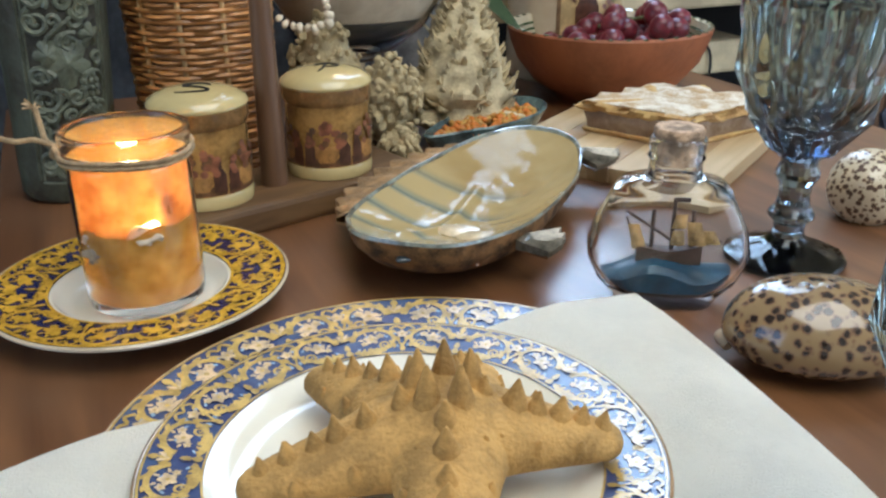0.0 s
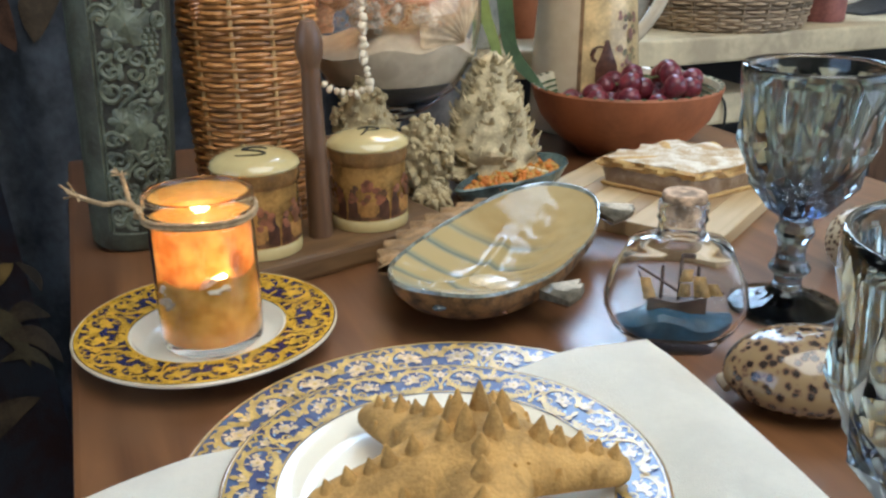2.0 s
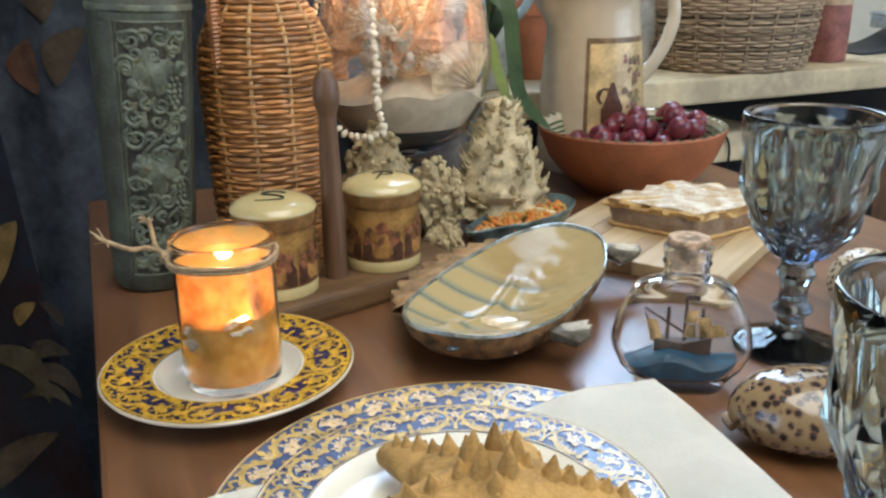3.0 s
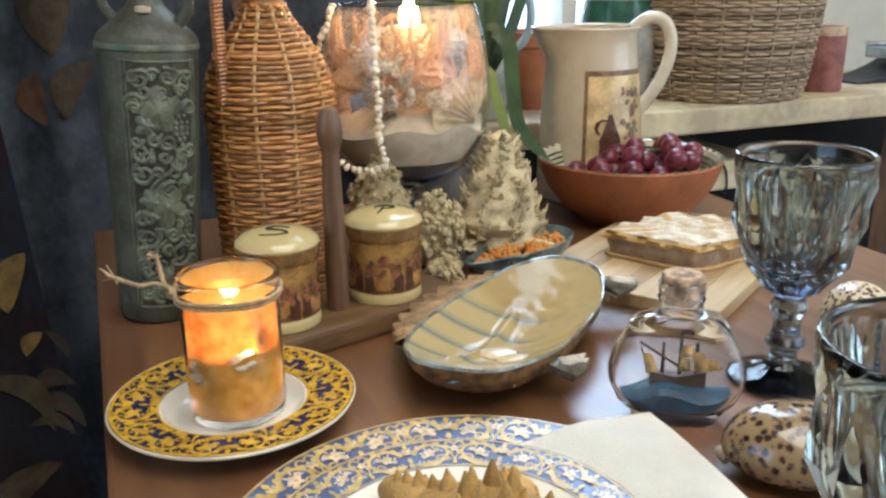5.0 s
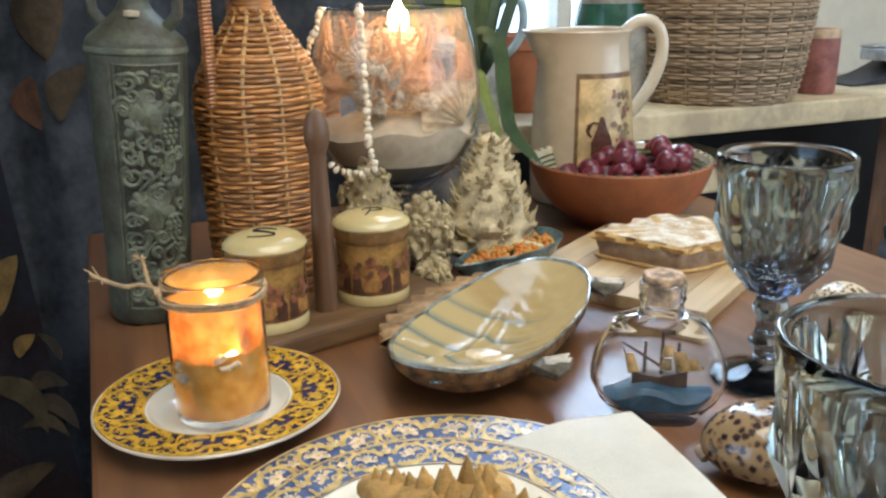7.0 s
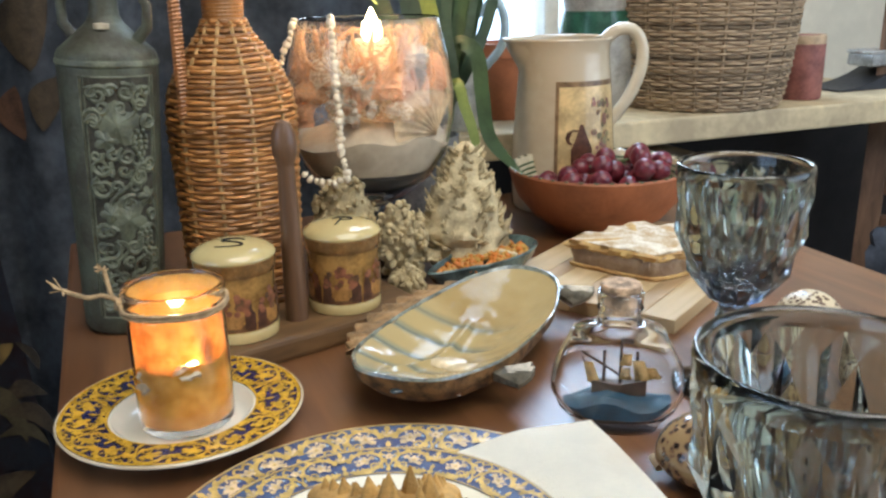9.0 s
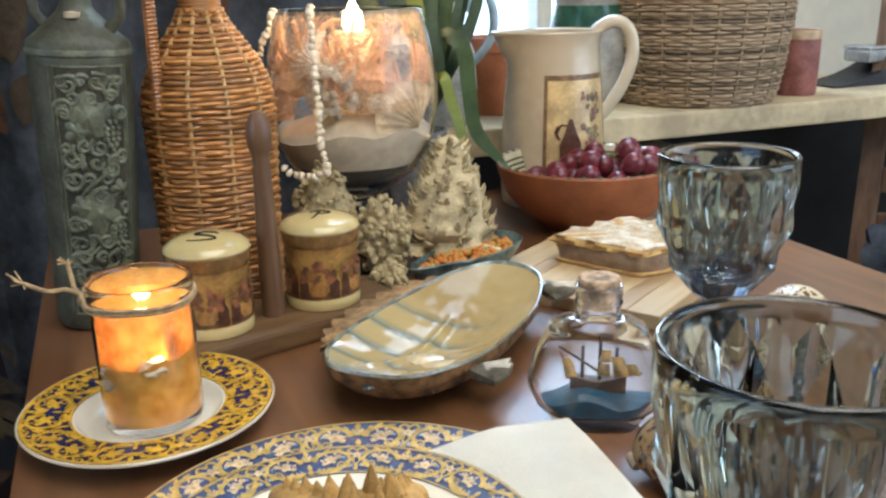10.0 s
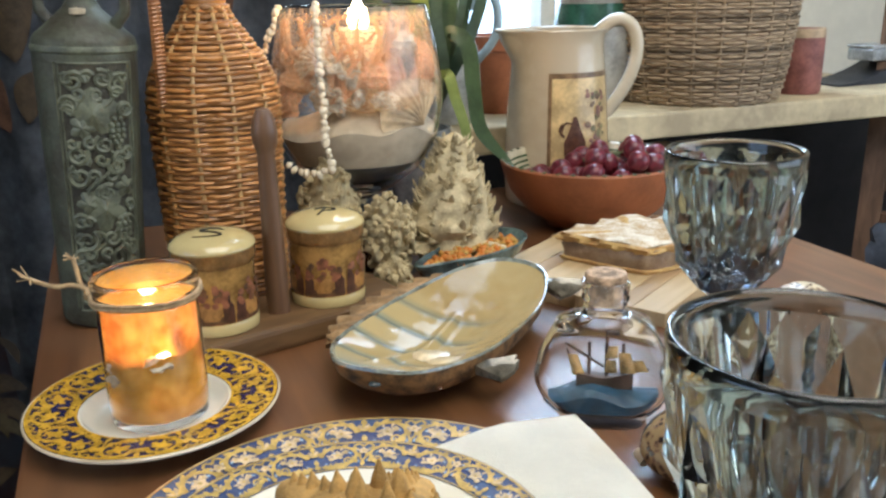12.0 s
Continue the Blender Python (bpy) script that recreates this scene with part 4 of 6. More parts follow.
bmesh.ops.recalc_face_normals(bm, faces=bm.faces[:])
part("inside", bm, ribbed_glaze(), dish)
bm, rr = dish_loft([(0.965, 0.93, 0.0015), (0.982, 0.985, 0.0015), (0.996, 1.0, 0.0012), (1.004, 0.98, 0.0002)])
part("rim", bm, blue_rim, dish, "blue-grey glazed rim")
bm, rr = dish_loft([(1.004, 0.98, 0.0002), (0.97, 0.72, 0), (0.86, 0.40, 0), (0.66, 0.10, 0.001), (0.56, 0.0, 0.0), (0.02, 0.0, 0.0)])
part("underside", bm, dish_out, dish)


def fan_fin(at, ang, length, spread, ribs, tilt, m, name, thick=0.004):
    bm = bmesh.new()
    n = ribs * 4
    top, bot = [], []
    for i in range(7):
        q = i / 6
        rt, rb = [], []
        for k in range(n + 1):
            a = ang + radians(spread) * (k / n - 0.5)
            ridge = 0.0022 * math.cos(2 * math.pi * k * ribs / n) * q
            l = length * (0.25 + 0.75 * q) * (1 + 0.07 * math.cos(2 * math.pi * k * ribs / n) * q)
            p = Vector((l * math.cos(a), l * math.sin(a), tilt * length * q * q + ridge))
            rt.append(bm.verts.new(Vector(at) + p + Vector((0, 0, thick * (1 - 0.5 * q)))))
            rb.append(bm.verts.new(Vector(at) + p - Vector((0, 0, thick * (1 - 0.5 * q)))))
        top.append(rt)
        bot.append(rb)
    for g, flip in ((top, 1), (bot, -1)):
        for i in range(6):
            for k in range(n):
                f = (g[i][k], g[i + 1][k], g[i + 1][k + 1], g[i][k + 1])
                bm.faces.new(f if flip > 0 else f[::-1])
    for i in range(6):
        bm.faces.new((top[i][0], bot[i][0], bot[i + 1][0], top[i + 1][0]))
        bm.faces.new((top[i][n], top[i + 1][n], bot[i + 1][n], bot[i][n]))
    for k in range(n):
        bm.faces.new((top[6][k], bot[6][k], bot[6][k + 1], top[6][k + 1]))
    return part(name, bm, m, dish)


def dish_local(x, y):
    a = radians(-fish_rz)
    dx, dy = x - 0.0275, y - 0.5530
    return dx * math.cos(a) - dy * math.sin(a), dx * math.sin(a) + dy * math.cos(a)


lx, ly = dish_local(0.093, 0.640)
fan_fin((lx, ly, 0.029), radians(-30 - fish_rz), 0.042, 62, 6, -0.05, fin_mat, "tail_fin", 0.003)
part("eye", ball((-0.116, -0.008, 0.0295), 0.0080, None, 3, (1.2, 0.7, 0.35)), mat("dark_eye_glaze", (0.05, 0.06, 0.06), 0.1, coat=0.8), dish, "dark glazed fish eye")
part("cheek_streak", ball((-0.088, -0.020, 0.0185), 0.012, None, 3, (0.45, 1.7, 0.2)), mat("russet_glaze", (0.22, 0.08, 0.03), 0.15, coat=0.8), dish, "russet streak behind the head")
lx, ly = dish_local(0.041, 0.479)
fan_fin((lx, ly, 0.024), radians(-18 - fish_rz), 0.033, 66, 5, 0.02, fin_mat, "side_fin", 0.0032)
# long back fin on the far side, a scalloped brown ledge
bm = bmesh.new()
prev = None
for i in range(45):
    q = i / 44
    a = radians(42 + 80 * q)
    x, y, z = dish_outline(a)
    wid = 0.036 * (0.35 + 0.65 * math.sin(math.pi * min(1, q * 1.08)) ** 0.6) * (1 + 0.10 * math.cos(i * 1.45))
    ox, oy = x / 0.146, y / 0.0585
    l = math.hypot(ox * 0.6, oy)
    ox, oy = ox * 0.6 / l, oy / l
    pin, pout = Vector((x * 0.97, y * 0.97, z - 0.006)), Vector((x + ox * wid, y + oy * wid, z - 0.010 + 0.0014 * math.cos(i * 1.45)))
    row = [bm.verts.new(pin), bm.verts.new(pin.lerp(pout, 0.5) + Vector((0, 0, 0.0025))), bm.verts.new(pout), bm.verts.new(pout - Vector((0, 0, 0.004))), bm.verts.new(pin - Vector((0, 0, 0.010)))]
    if prev:
        for k in range(4):
            bm.faces.new((prev[k], row[k], row[k + 1], prev[k + 1]))
    prev = row
bmesh.ops.recalc_face_normals(bm, faces=bm.faces[:])
part("back_fin", bm, frill_mat, dish, "scalloped brown back fin")
pebble = mat("cream_pebble", (0.62, 0.50, 0.30), 0.25, var=0.25, scale=70, coat=0.4)
for (x, y, r) in ((0.028, 0.500, 0.013), (0.012, 0.512, 0.012)):
    ob = part("pebble", ball((0, 0, 0), r, None, 3, (1.25, 0.75, 0.24), 0.15), pebble)
    ob.location = (x, y, 0.0165)
    tagged(ob, "flat cream pebble lying in the fish dish", "pebble", "pebbles in the dish")

# ---- ship in a bottle ----
SHIP = Vector((0.1290, 0.4500, 0))
ship_rz = -6
bottle = thing("ship_bottle", SHIP, "small clear glass bottle with a model sailing ship and a cork", "bottle", rz=ship_rz)


def flat_lathe(profile, segs=56, depth=0.5, power=2.6):
    """Rings (half width, half depth, z) of superellipses."""
    bm = bmesh.new()
    rings = []
    for w, dp, z, p in profile:
        ring = []
        for k in range(segs):
            a = 2 * math.pi * k / segs
            c, s = math.cos(a), math.sin(a)
            ring.append(bm.verts.new((w * math.copysign(abs(c) ** (2 / p), c), dp * math.copysign(abs(s) ** (2 / p), s), z)))
        rings.append(ring)
    for a, b in zip(rings, rings[1:]):
        for k in range(segs):
            bm.faces.new((a[k], a[(k + 1) % segs], b[(k + 1) % segs], b[k]))
    bm.faces.new(rings[0][::-1])
    bm.faces.new(rings[-1])
    bmesh.ops.recalc_face_normals(bm, faces=bm.faces[:])
    return bm


g = part("glass", flat_lathe([
    (0.0265, 0.0165, 0, 3), (0.0275, 0.0175, 0.0015, 3), (0.0285, 0.018, 0.005, 3), (0.0385, 0.020, 0.015, 3), (0.0440, 0.021, 0.027, 3), (0.0445, 0.021, 0.033, 3), (0.0415, 0.0205, 0.046, 3),
    (0.0330, 0.020, 0.0625, 3), (0.0305, 0.0195, 0.0680, 3), (0.0270, 0.0180, 0.0712, 2.6), (0.0165, 0.0155, 0.0738, 2), (0.0143, 0.0143, 0.0765, 2), (0.0138, 0.0138, 0.082, 2), (0.0152, 0.0152, 0.0850, 2), (0.0140, 0.0140, 0.0875, 2),
    (0.0150, 0.0150, 0.0900, 2), (0.0152, 0.0152, 0.0945, 2), (0.0142, 0.0142, 0.0958, 2), (0.0112, 0.0112, 0.0958, 2), (0.0108, 0.0108, 0.080, 2), (0.0120, 0.0120, 0.0730, 2), (0.0210, 0.0140, 0.0690, 2.3), (0.0280, 0.0165, 0.0655, 2.6),
    (0.0310, 0.0175, 0.062, 3), (0.0390, 0.018, 0.046, 3), (0.0420, 0.0185, 0.033, 3), (0.0415, 0.0185, 0.027, 3), (0.0360, 0.0175, 0.016, 3), (0.026, 0.0155, 0.0085, 3)]), thin_clear, bottle)
g.visible_shadow = False
cork_mat = mat("cork", (0.46, 0.31, 0.19), 0.85, var=0.6, scale=130, bump=0.6, bscale=300)
part("cork", lathe([(0, 0.082), (0.0102, 0.082), (0.0106, 0.095), (0.0132, 0.0962), (0.0134, 0.0995), (0.0124, 0.1010), (0, 0.1012)], 28), cork_mat, bottle)
sea = mat("blue_plasticine_sea", (0.009, 0.040, 0.068), 0.4, var=0.4, scale=70, bump=0.6, bscale=120)
bm = flat_lathe([(0.030, 0.0150, 0.0100, 2.6), (0.0355, 0.0150, 0.0160, 2.6), (0.0360, 0.0150, 0.0185, 2.6), (0.027, 0.0120, 0.0215, 2.4), (0.008, 0.005, 0.0235, 2)])
for v in bm.verts:
    if v.co.z > 0.017:
        v.co.z += 0.0030 * math.sin(v.co.x * 130 + 2.4) + 0.0015 * noise.noise(v.co * 120)
part("sea", bm, sea, bottle, "blue moulded sea")
hull_mat = mat("dark_hull", (0.055, 0.028, 0.015), 0.6, var=0.4, scale=150)
sail_mat = mat("parchment_sail", (0.46, 0.30, 0.12), 0.8, var=0.45, scale=110)
bm = bmesh.new()
rows = []
for i in range(11):
    q = i / 10
    x = -0.017 + 0.036 * q
    w = 0.0045 * math.sin(math.pi * min(1, 0.12 + 0.86 * q)) ** 0.6
    h = 0.0080 + 0.0030 * abs(q - 0.45) * 2
    rows.append([bm.verts.new((x, -w, 0.0225 + h)), bm.verts.new((x, -w * 0.7, 0.0215)), bm.verts.new((x, w * 0.7, 0.0215)), bm.verts.new((x, w, 0.0225 + h))])
for a, b in zip(rows, rows[1:]):
    for k in range(4):
        bm.faces.new((a[k], a[(k + 1) % 4], b[(k + 1) % 4], b[k]))
bm.faces.new(rows[0])
bm.faces.new(rows[-1][::-1])
bmesh.ops.recalc_face_normals(bm, faces=bm.faces[:])
hull = part("hull", bm, hull_mat, bottle)
for (x, h) in ((-0.009, 0.0545), (0.002, 0.0620), (0.0125, 0.0545)):
    part("mast", tube([(x, 0, 0.028), (x, 0, h)], [0.0014, 0.0011], 6), hull_mat, hull)
part("pennant", block((0.008, 0.0006, 0.0024), (0.006, 0, 0.0612)), hull_mat, hull, smooth=False)
part("yard", tube([(-0.024, -0.001, 0.0540), (0.001, -0.001, 0.0370)], 0.0009, 5), hull_mat, hull)
part("bowsprit", tube([(0.016, 0, 0.0325), (0.0290, 0, 0.0365)], 0.0006, 5), hull_mat, hull)
part("stern_spar", tube([(-0.016, 0, 0.030), (-0.0235, 0, 0.0500)], 0.0005, 5), hull_mat, hull)


def sail(x0, z0, w, h, belly, skew):
    bm = bmesh.new()
    g = [[bm.verts.new((x0 + w * (u - 0.5) * (1 - 0.25 * v) + skew * v, -0.0015 - belly * math.sin(math.pi * u) * math.sin(math.pi * min(1, v + 0.1)), z0 + h * v)) for v in [k / 5 for k in range(6)]] for u in [k / 5 for k in range(6)]]
    for i in range(5):
        for k in range(5):
            bm.faces.new((g[i][k], g[i + 1][k], g[i + 1][k + 1], g[i][k + 1]))
    bmesh.ops.solidify(bm, geom=bm.faces[:], thickness=0.0003)
    return part("sail", bm, sail_mat, hull)


sail(-0.0155, 0.031, 0.008, 0.015, 0.002, -0.004)
sail(0.0050, 0.044, 0.008, 0.0085, 0.003, 0.001)
sail(0.0050, 0.034, 0.008, 0.0085, 0.004, 0.0)
sail(0.0160, 0.034, 0.010, 0.0140, 0.004, -0.003)
sail(0.0245, 0.035, 0.008, 0.0080, 0.002, -0.003)

# ---- shells ----
cow = spotted("cowrie_gloss", (0.27, 0.18, 0.085), (0.030, 0.019, 0.014), 190, 0.30, 0.56, 0.16, 0.6, ring=(0.19, 0.11, 0.06))


def cowrie():
    bm = bmesh.new()
    bmesh.ops.create_uvsphere(bm, u_segments=40, v_segments=26, radius=1)
    for v in bm.verts:
        x, y, z = v.co.z, v.co.x, v.co.y  # long axis along x
        taper = 1.0 - 0.16 * x
        zz = z * (0.0285 if z > 0 else 0.017) * taper
        v.co = Vector((x * 0.050 + (0.002 * x ** 3), y * 0.033 * taper, zz + 0.017))
    bmesh.ops.recalc_face_normals(bm, faces=bm.faces[:])
    ob = thing("cowrie_shell", (0.1930, 0.3760, 0), "glossy cream tiger cowrie shell with dark brown spots", "shell", rz=-8)
    part("shell", bm, cow, ob)
    bm = tube([(-0.0478, -0.005, 0.0105), (-0.0510, 0, 0.0125), (-0.0478, 0.005, 0.0105)], 0.0042, 10)
    part("lip", bm, mat("cream_shell_lip", (0.52, 0.42, 0.28), 0.2, var=0.2, scale=80, coat=0.5), ob)
    return ob


cowrie()
cone_mat = spotted("marbled_cone", (0.60, 0.50, 0.33), (0.085, 0.045, 0.025), 260, 0.34, 0.50, 0.3, 0.3, stretch=(1, 1, 0.7), ring=(0.20, 0.11, 0.055))
bm = lathe([(0, 0.017), (0.006, 0.0150), (0.0105, 0.0128), (0.0112, 0.0122), (0.0165, 0.0098), (0.0175, 0.0090), (0.0225, 0.0055), (0.0265, 0.0), (0.0272, -0.006), (0.0235, -0.024), (0.0150, -0.048), (0.0060, -0.066), (0, -0.070)], 40)
ob = part("cone_shell", bm, cone_mat)
ob.matrix_world = Matrix.Translation((0.2960, 0.5680, 0.0252)) @ (Vector((-0.45, -0.72, 0.42))).to_track_quat("Z", "Y").to_matrix().to_4x4()
tagged(ob, "cream cone shell with dark brown marbling", "shell")

# murex conch: a whorled spindle set with fluted spines
conch_mat = mat("chalky_conch", (0.50, 0.40, 0.225), 0.75, var=0.35, scale=60, bump=0.6, bscale=180)


def conch():
    bm = bmesh.new()
    base, tip = Vector((0.020, 0.770, 0.010)), Vector((0.024, 0.790, 0.134))
    ax = (tip - base).normalized()
    u = ax.cross(Vector((0, 1, 0))).normalized()
    v = ax.cross(u)
    L = (tip - base).length

    def rad(s):
        return 0.050 * (1 - s) ** 0.60 * (0.62 + 0.38 * min(1, s * 4)) + 0.002
    rings = []
    for i in range(30):
        s = i / 29
        ring = []
        for k in range(32):
            a = 2 * math.pi * k / 32
            w = 1 + 0.03 * math.sin((s * 5.5 - a / (2 * math.pi)) * 2 * math.pi) + 0.22 * noise.noise(Vector((math.cos(a) * 3, math.sin(a) * 3, s * 9)))
            ring.append(bm.verts.new(base + ax * (s * L) + (u * math.cos(a) + v * math.sin(a)) * rad(s) * w))
        rings.append(ring)
    for p, q in zip(rings, rings[1:]):
        for k in range(32):
            bm.faces.new((p[k], p[(k + 1) % 32], q[(k + 1) % 32], q[k]))
    bm.faces.new(rings[0][::-1])
    body = bm
    bm = bmesh.new()
    for i in range(520):
        s = random.uniform(0.0, 0.94)
        a = round(random.uniform(0, 7)) * 2 * math.pi / 7 + s * 0.9 + random.gauss(0, 0.13)
        d = u * math.cos(a) + v * math.sin(a)
        p = base + ax * (s * L) + d * rad(s) * 0.9
        h = random.uniform(0.004, 0.0125) * (1.1 - 0.5 * s)
        e = d * random.uniform(0.5, 1.1) + ax * random.uniform(0.0, 1.1) + Vector((random.uniform(-0.3, 0.3), random.uniform(-0.3, 0.3), random.uniform(-0.2, 0.3)))
        tube([p, p + e * h * 0.5, p + e * h * 0.85 + ax * h * 0.15, p + e * h + ax * h * 0.4], [0.0046 * (1.1 - 0.5 * s), 0.0036 * (1.1 - 0.5 * s), 0.0030 * (1.1 - 0.5 * s), 0.0010], 7, bm, flat=0.42)
    # flared lip towards the table
    for i in range(16):
        q = i / 15
        p = Vector((-0.030 + 0.100 * q, 0.735 + 0.012 * math.sin(math.pi * q), 0.030 - 0.012 * math.sin(math.pi * q)))
        p.z = max(p.z, 0.012)
        tube([Vector((0.02, 0.765, 0.030)), p, p + Vector((0.5 * (q - 0.5), -0.6, 0.25)) * 0.014], [0.012, 0.006, 0.0015], 7, bm, flat=0.6)
    ob = thing("murex_shell", (0.02, 0.77, 0), "chalky cream murex shell with fluted spines", "shell")
    for b2 in (body, bm):
        for w in b2.verts:
            w.co.z = max(w.co.z, 0.001)
            w.co -= Vector((0.02, 0.77, 0))
    part("whorl", body, conch_mat, ob)
    tagged(part("spiny_crust", bm, conch_mat, ob, "fluted spines"), kind="stuff")
    return ob


conch()
coral_mat = mat("cream_coral", (0.46, 0.36, 0.19), 0.85, var=0.3, scale=80, bump=0.9, bscale=260)


def coral(center, size, count, label):
    bm = bmesh.new()
    for i in range(count):
        d = Vector((random.gauss(0, 1), random.gauss(0, 1), random.gauss(0, 1))).normalized()
        p = Vector((d.x * size[0], d.y * size[1], d.z * size[2])) * random.uniform(0.55, 1.0)
        ball(p, random.uniform(0.0022, 0.0046), bm, 1, (1, 1, 1.2), 0.5, 90)
    ball((0, 0, 0), 1.0, bm, 3, tuple(s * 0.8 for s in size), 0.3, 50)
    for w in bm.verts:
        w.co.z = max(w.co.z, 0.0005 - center[2])
    ob = part("coral", bm, coral_mat)
    ob.location = center
    return tagged(ob, label, "coral", "coral pieces")


coral((-0.040, 0.735, 0.044), (0.027, 0.023, 0.041), 420, "knobbly cream coral lump beside the murex shell")
coral((-0.032, 0.700, 0.014), (0.018, 0.015, 0.015), 200, "small knobbly cream coral piece on the table")
coral((-0.094, 0.735, 0.062), (0.033, 0.021, 0.063), 420, "cream coral piece under the string of beads")

# small abalone dish with orange roe
roe_dish = thing("shell_dish", (0.039, 0.730, 0), "blue-green rimmed shell dish full of orange roe", "dish", rz=38)


def shell_ring(s, z, n=48):
    out = []
    for k in range(n):
        a = 2 * math.pi * k / n
        x, y = 0.064 * math.cos(a), 0.031 * math.sin(a) * (1 + 0.35 * math.cos(a))
        if math.cos(a) < -0.3:
            y *= 0.85
        out.append((x * s, y * s, z + 0.006 * s * math.cos(a)))
    return out


bm = bmesh.new()
lv = [[bm.verts.new(p) for p in shell_ring(s, z)] for s, z in ((0.30, 0.0005), (0.6, 0.006), (0.88, 0.020), (1.0, 0.032), (0.97, 0.0335), (0.93, 0.031), (0.80, 0.022))]
for v in lv[0]:
    v.co.z = 0.0005
for a, b in zip(lv, lv[1:]):
    for k in range(48):
        bm.faces.new((a[k], a[(k + 1) % 48], b[(k + 1) % 48], b[k]))
bm.faces.new(lv[0][::-1])
bm.faces.new(lv[-1])
part("shell", bm, mat("abalone_shell", (0.09, 0.13, 0.12), 0.25, 0.2, var=0.6, scale=70, bump=0.4, bscale=160, coat=0.4), roe_dish, "blue-green shell")
roe_mat = mat("orange_roe", (0.42, 0.13, 0.02), 0.15, var=0.5, scale=200, coat=0.6, color2=(0.46, 0.26, 0.06), island=0.7, sss=0.2)
bm = bmesh.new()
for i in range(230):
    a, s = random.uniform(0, 2 * math.pi), math.sqrt(random.random()) * 0.82
    x, y, z = 0.064 * math.cos(a) * s, 0.031 * math.sin(a) * (1 + 0.35 * math.cos(a)) * s, 0
    z = 0.0265 + 0.006 * s * math.cos(a) + 0.004 * (1 - s) + random.uniform(-0.001, 0.0015)
    ball((x, y, z), random.uniform(0.0029, 0.0040), bm, 1)
tagged(part("roe", bm, roe_mat, roe_dish, "glossy orange roe"), kind="stuff")

# ---- cutting board and pie ----
board_pale = wood("pale_bamboo", (0.42, 0.29, 0.135), (0.56, 0.40, 0.21), (6, 70, 70), 0.5)
board_dark = wood("tan_bamboo", (0.30, 0.19, 0.09), (0.42, 0.28, 0.14), (6, 70, 70), 0.5)
B_AX = Vector((0.55, 0.83, 0)).normalized()
B_PX = Vector((-B_AX.y, B_AX.x, 0))
board_rz = math.degrees(math.atan2(B_AX.y, B_AX.x))
B_W, B_L = 0.188, 0.290
b_c = Vector((0.2010, 0.6030, 0)) + B_AX * B_L / 2 + B_PX * B_W / 2
board = thing("cutting_board", b_c, "striped light and tan bamboo cutting board", "board", rz=board_rz)
strips = [0.030, 0.018, 0.034, 0.018, 0.036, 0.018, 0.034]
y = -B_W / 2
for i, w in enumerate(strips):
    part("strip", block((B_L, w - 0.0002, 0.0130), (0, y + w / 2, 0.0065), 0.0012), board_dark if i % 2 else board_pale, board, smooth=False)
    y += w
crust = mat("baked_crust", (0.46, 0.30, 0.105), 0.75, var=0.45, scale=50, bump=0.7, bscale=200, color2=(0.36, 0.19, 0.06))
sugar = mat("sugared_crust", (0.62, 0.55, 0.43), 0.85, var=0.2, scale=60, bump=0.6, bscale=180, color2=(0.40, 0.26, 0.12))
filling = mat("apple_filling", (0.16, 0.095, 0.05), 0.5, var=0.5, scale=80, bump=0.9, bscale=140, color2=(0.28, 0.19, 0.11))
PIE_A, PIE_B, PIE_C, PIE_D = (0.122, 0.756), (0.202, 0.694), (0.300, 0.758), (0.206, 0.818)
pie = thing("pie_slice", (0.205, 0.752, 0.0131), "rectangular sugared pie slice on the cutting board", "pie")


def pie_layer(z0, z1, grow, m, name, wav, sub=16, dome=0.0):
    bm = bmesh.new()
    c = Vector((0.205, 0.752, 0))
    a, b, cc, d = [c + (Vector((*p, 0)) - c) * grow - c for p in (PIE_A, PIE_B, PIE_C, PIE_D)]
    layers = []
    for z, shrink in ((z0, 0.97), (z0 + (z1 - z0) * 0.35, 1.0), (z1 - (z1 - z0) * 0.25, 1.0), (z1, 0.95)):
        ring = []
        for (p, q) in ((a, b), (b, cc), (cc, d), (d, a)):
            for i in range(sub):
                v = p.lerp(q, i / sub) * shrink * (1 - 0.07 * abs(2 * i / sub - 1) ** 5)
                k = wav * noise.noise(Vector((v.x * 70, v.y * 70, z * 200)))
                ring.append(bm.verts.new(Vector((v.x * (1 + k), v.y * (1 + k), z + 0.0025 * k * 6 + (0.0022 * noise.noise(Vector((v.x * 45, v.y * 45, 6))) if z > 0.012 else 0)))))
        layers.append(ring)
    n = len(layers[0])
    for s in (0.7, 0.4):
        layers.append([bm.verts.new((v.co.x * s, v.co.y * s, v.co.z + dome * (1 - s) + 0.001 * noise.noise(v.co * 90 * s))) for v in layers[3]])
    for p, q in zip(layers, layers[1:]):
        for k in range(n):
            bm.faces.new((p[k], p[(k + 1) % n], q[(k + 1) % n], q[k]))
    bm.faces.new(layers[0][::-1])
    bm.faces.new(layers[-1])
    return part(name, bm, m, pie)


pie_layer(0.0, 0.0045, 1.0, crust, "bottom_crust", 0.03)
pie_layer(0.0040, 0.0215, 0.985, filling, "filling", 0.09)
pie_layer(0.0185, 0.0270, 1.010, crust, "top_crust", 0.20, dome=0.001)
pie_layer(0.0252, 0.0283, 0.96, sugar, "sugar_coat", 0.14, dome=0.0015)

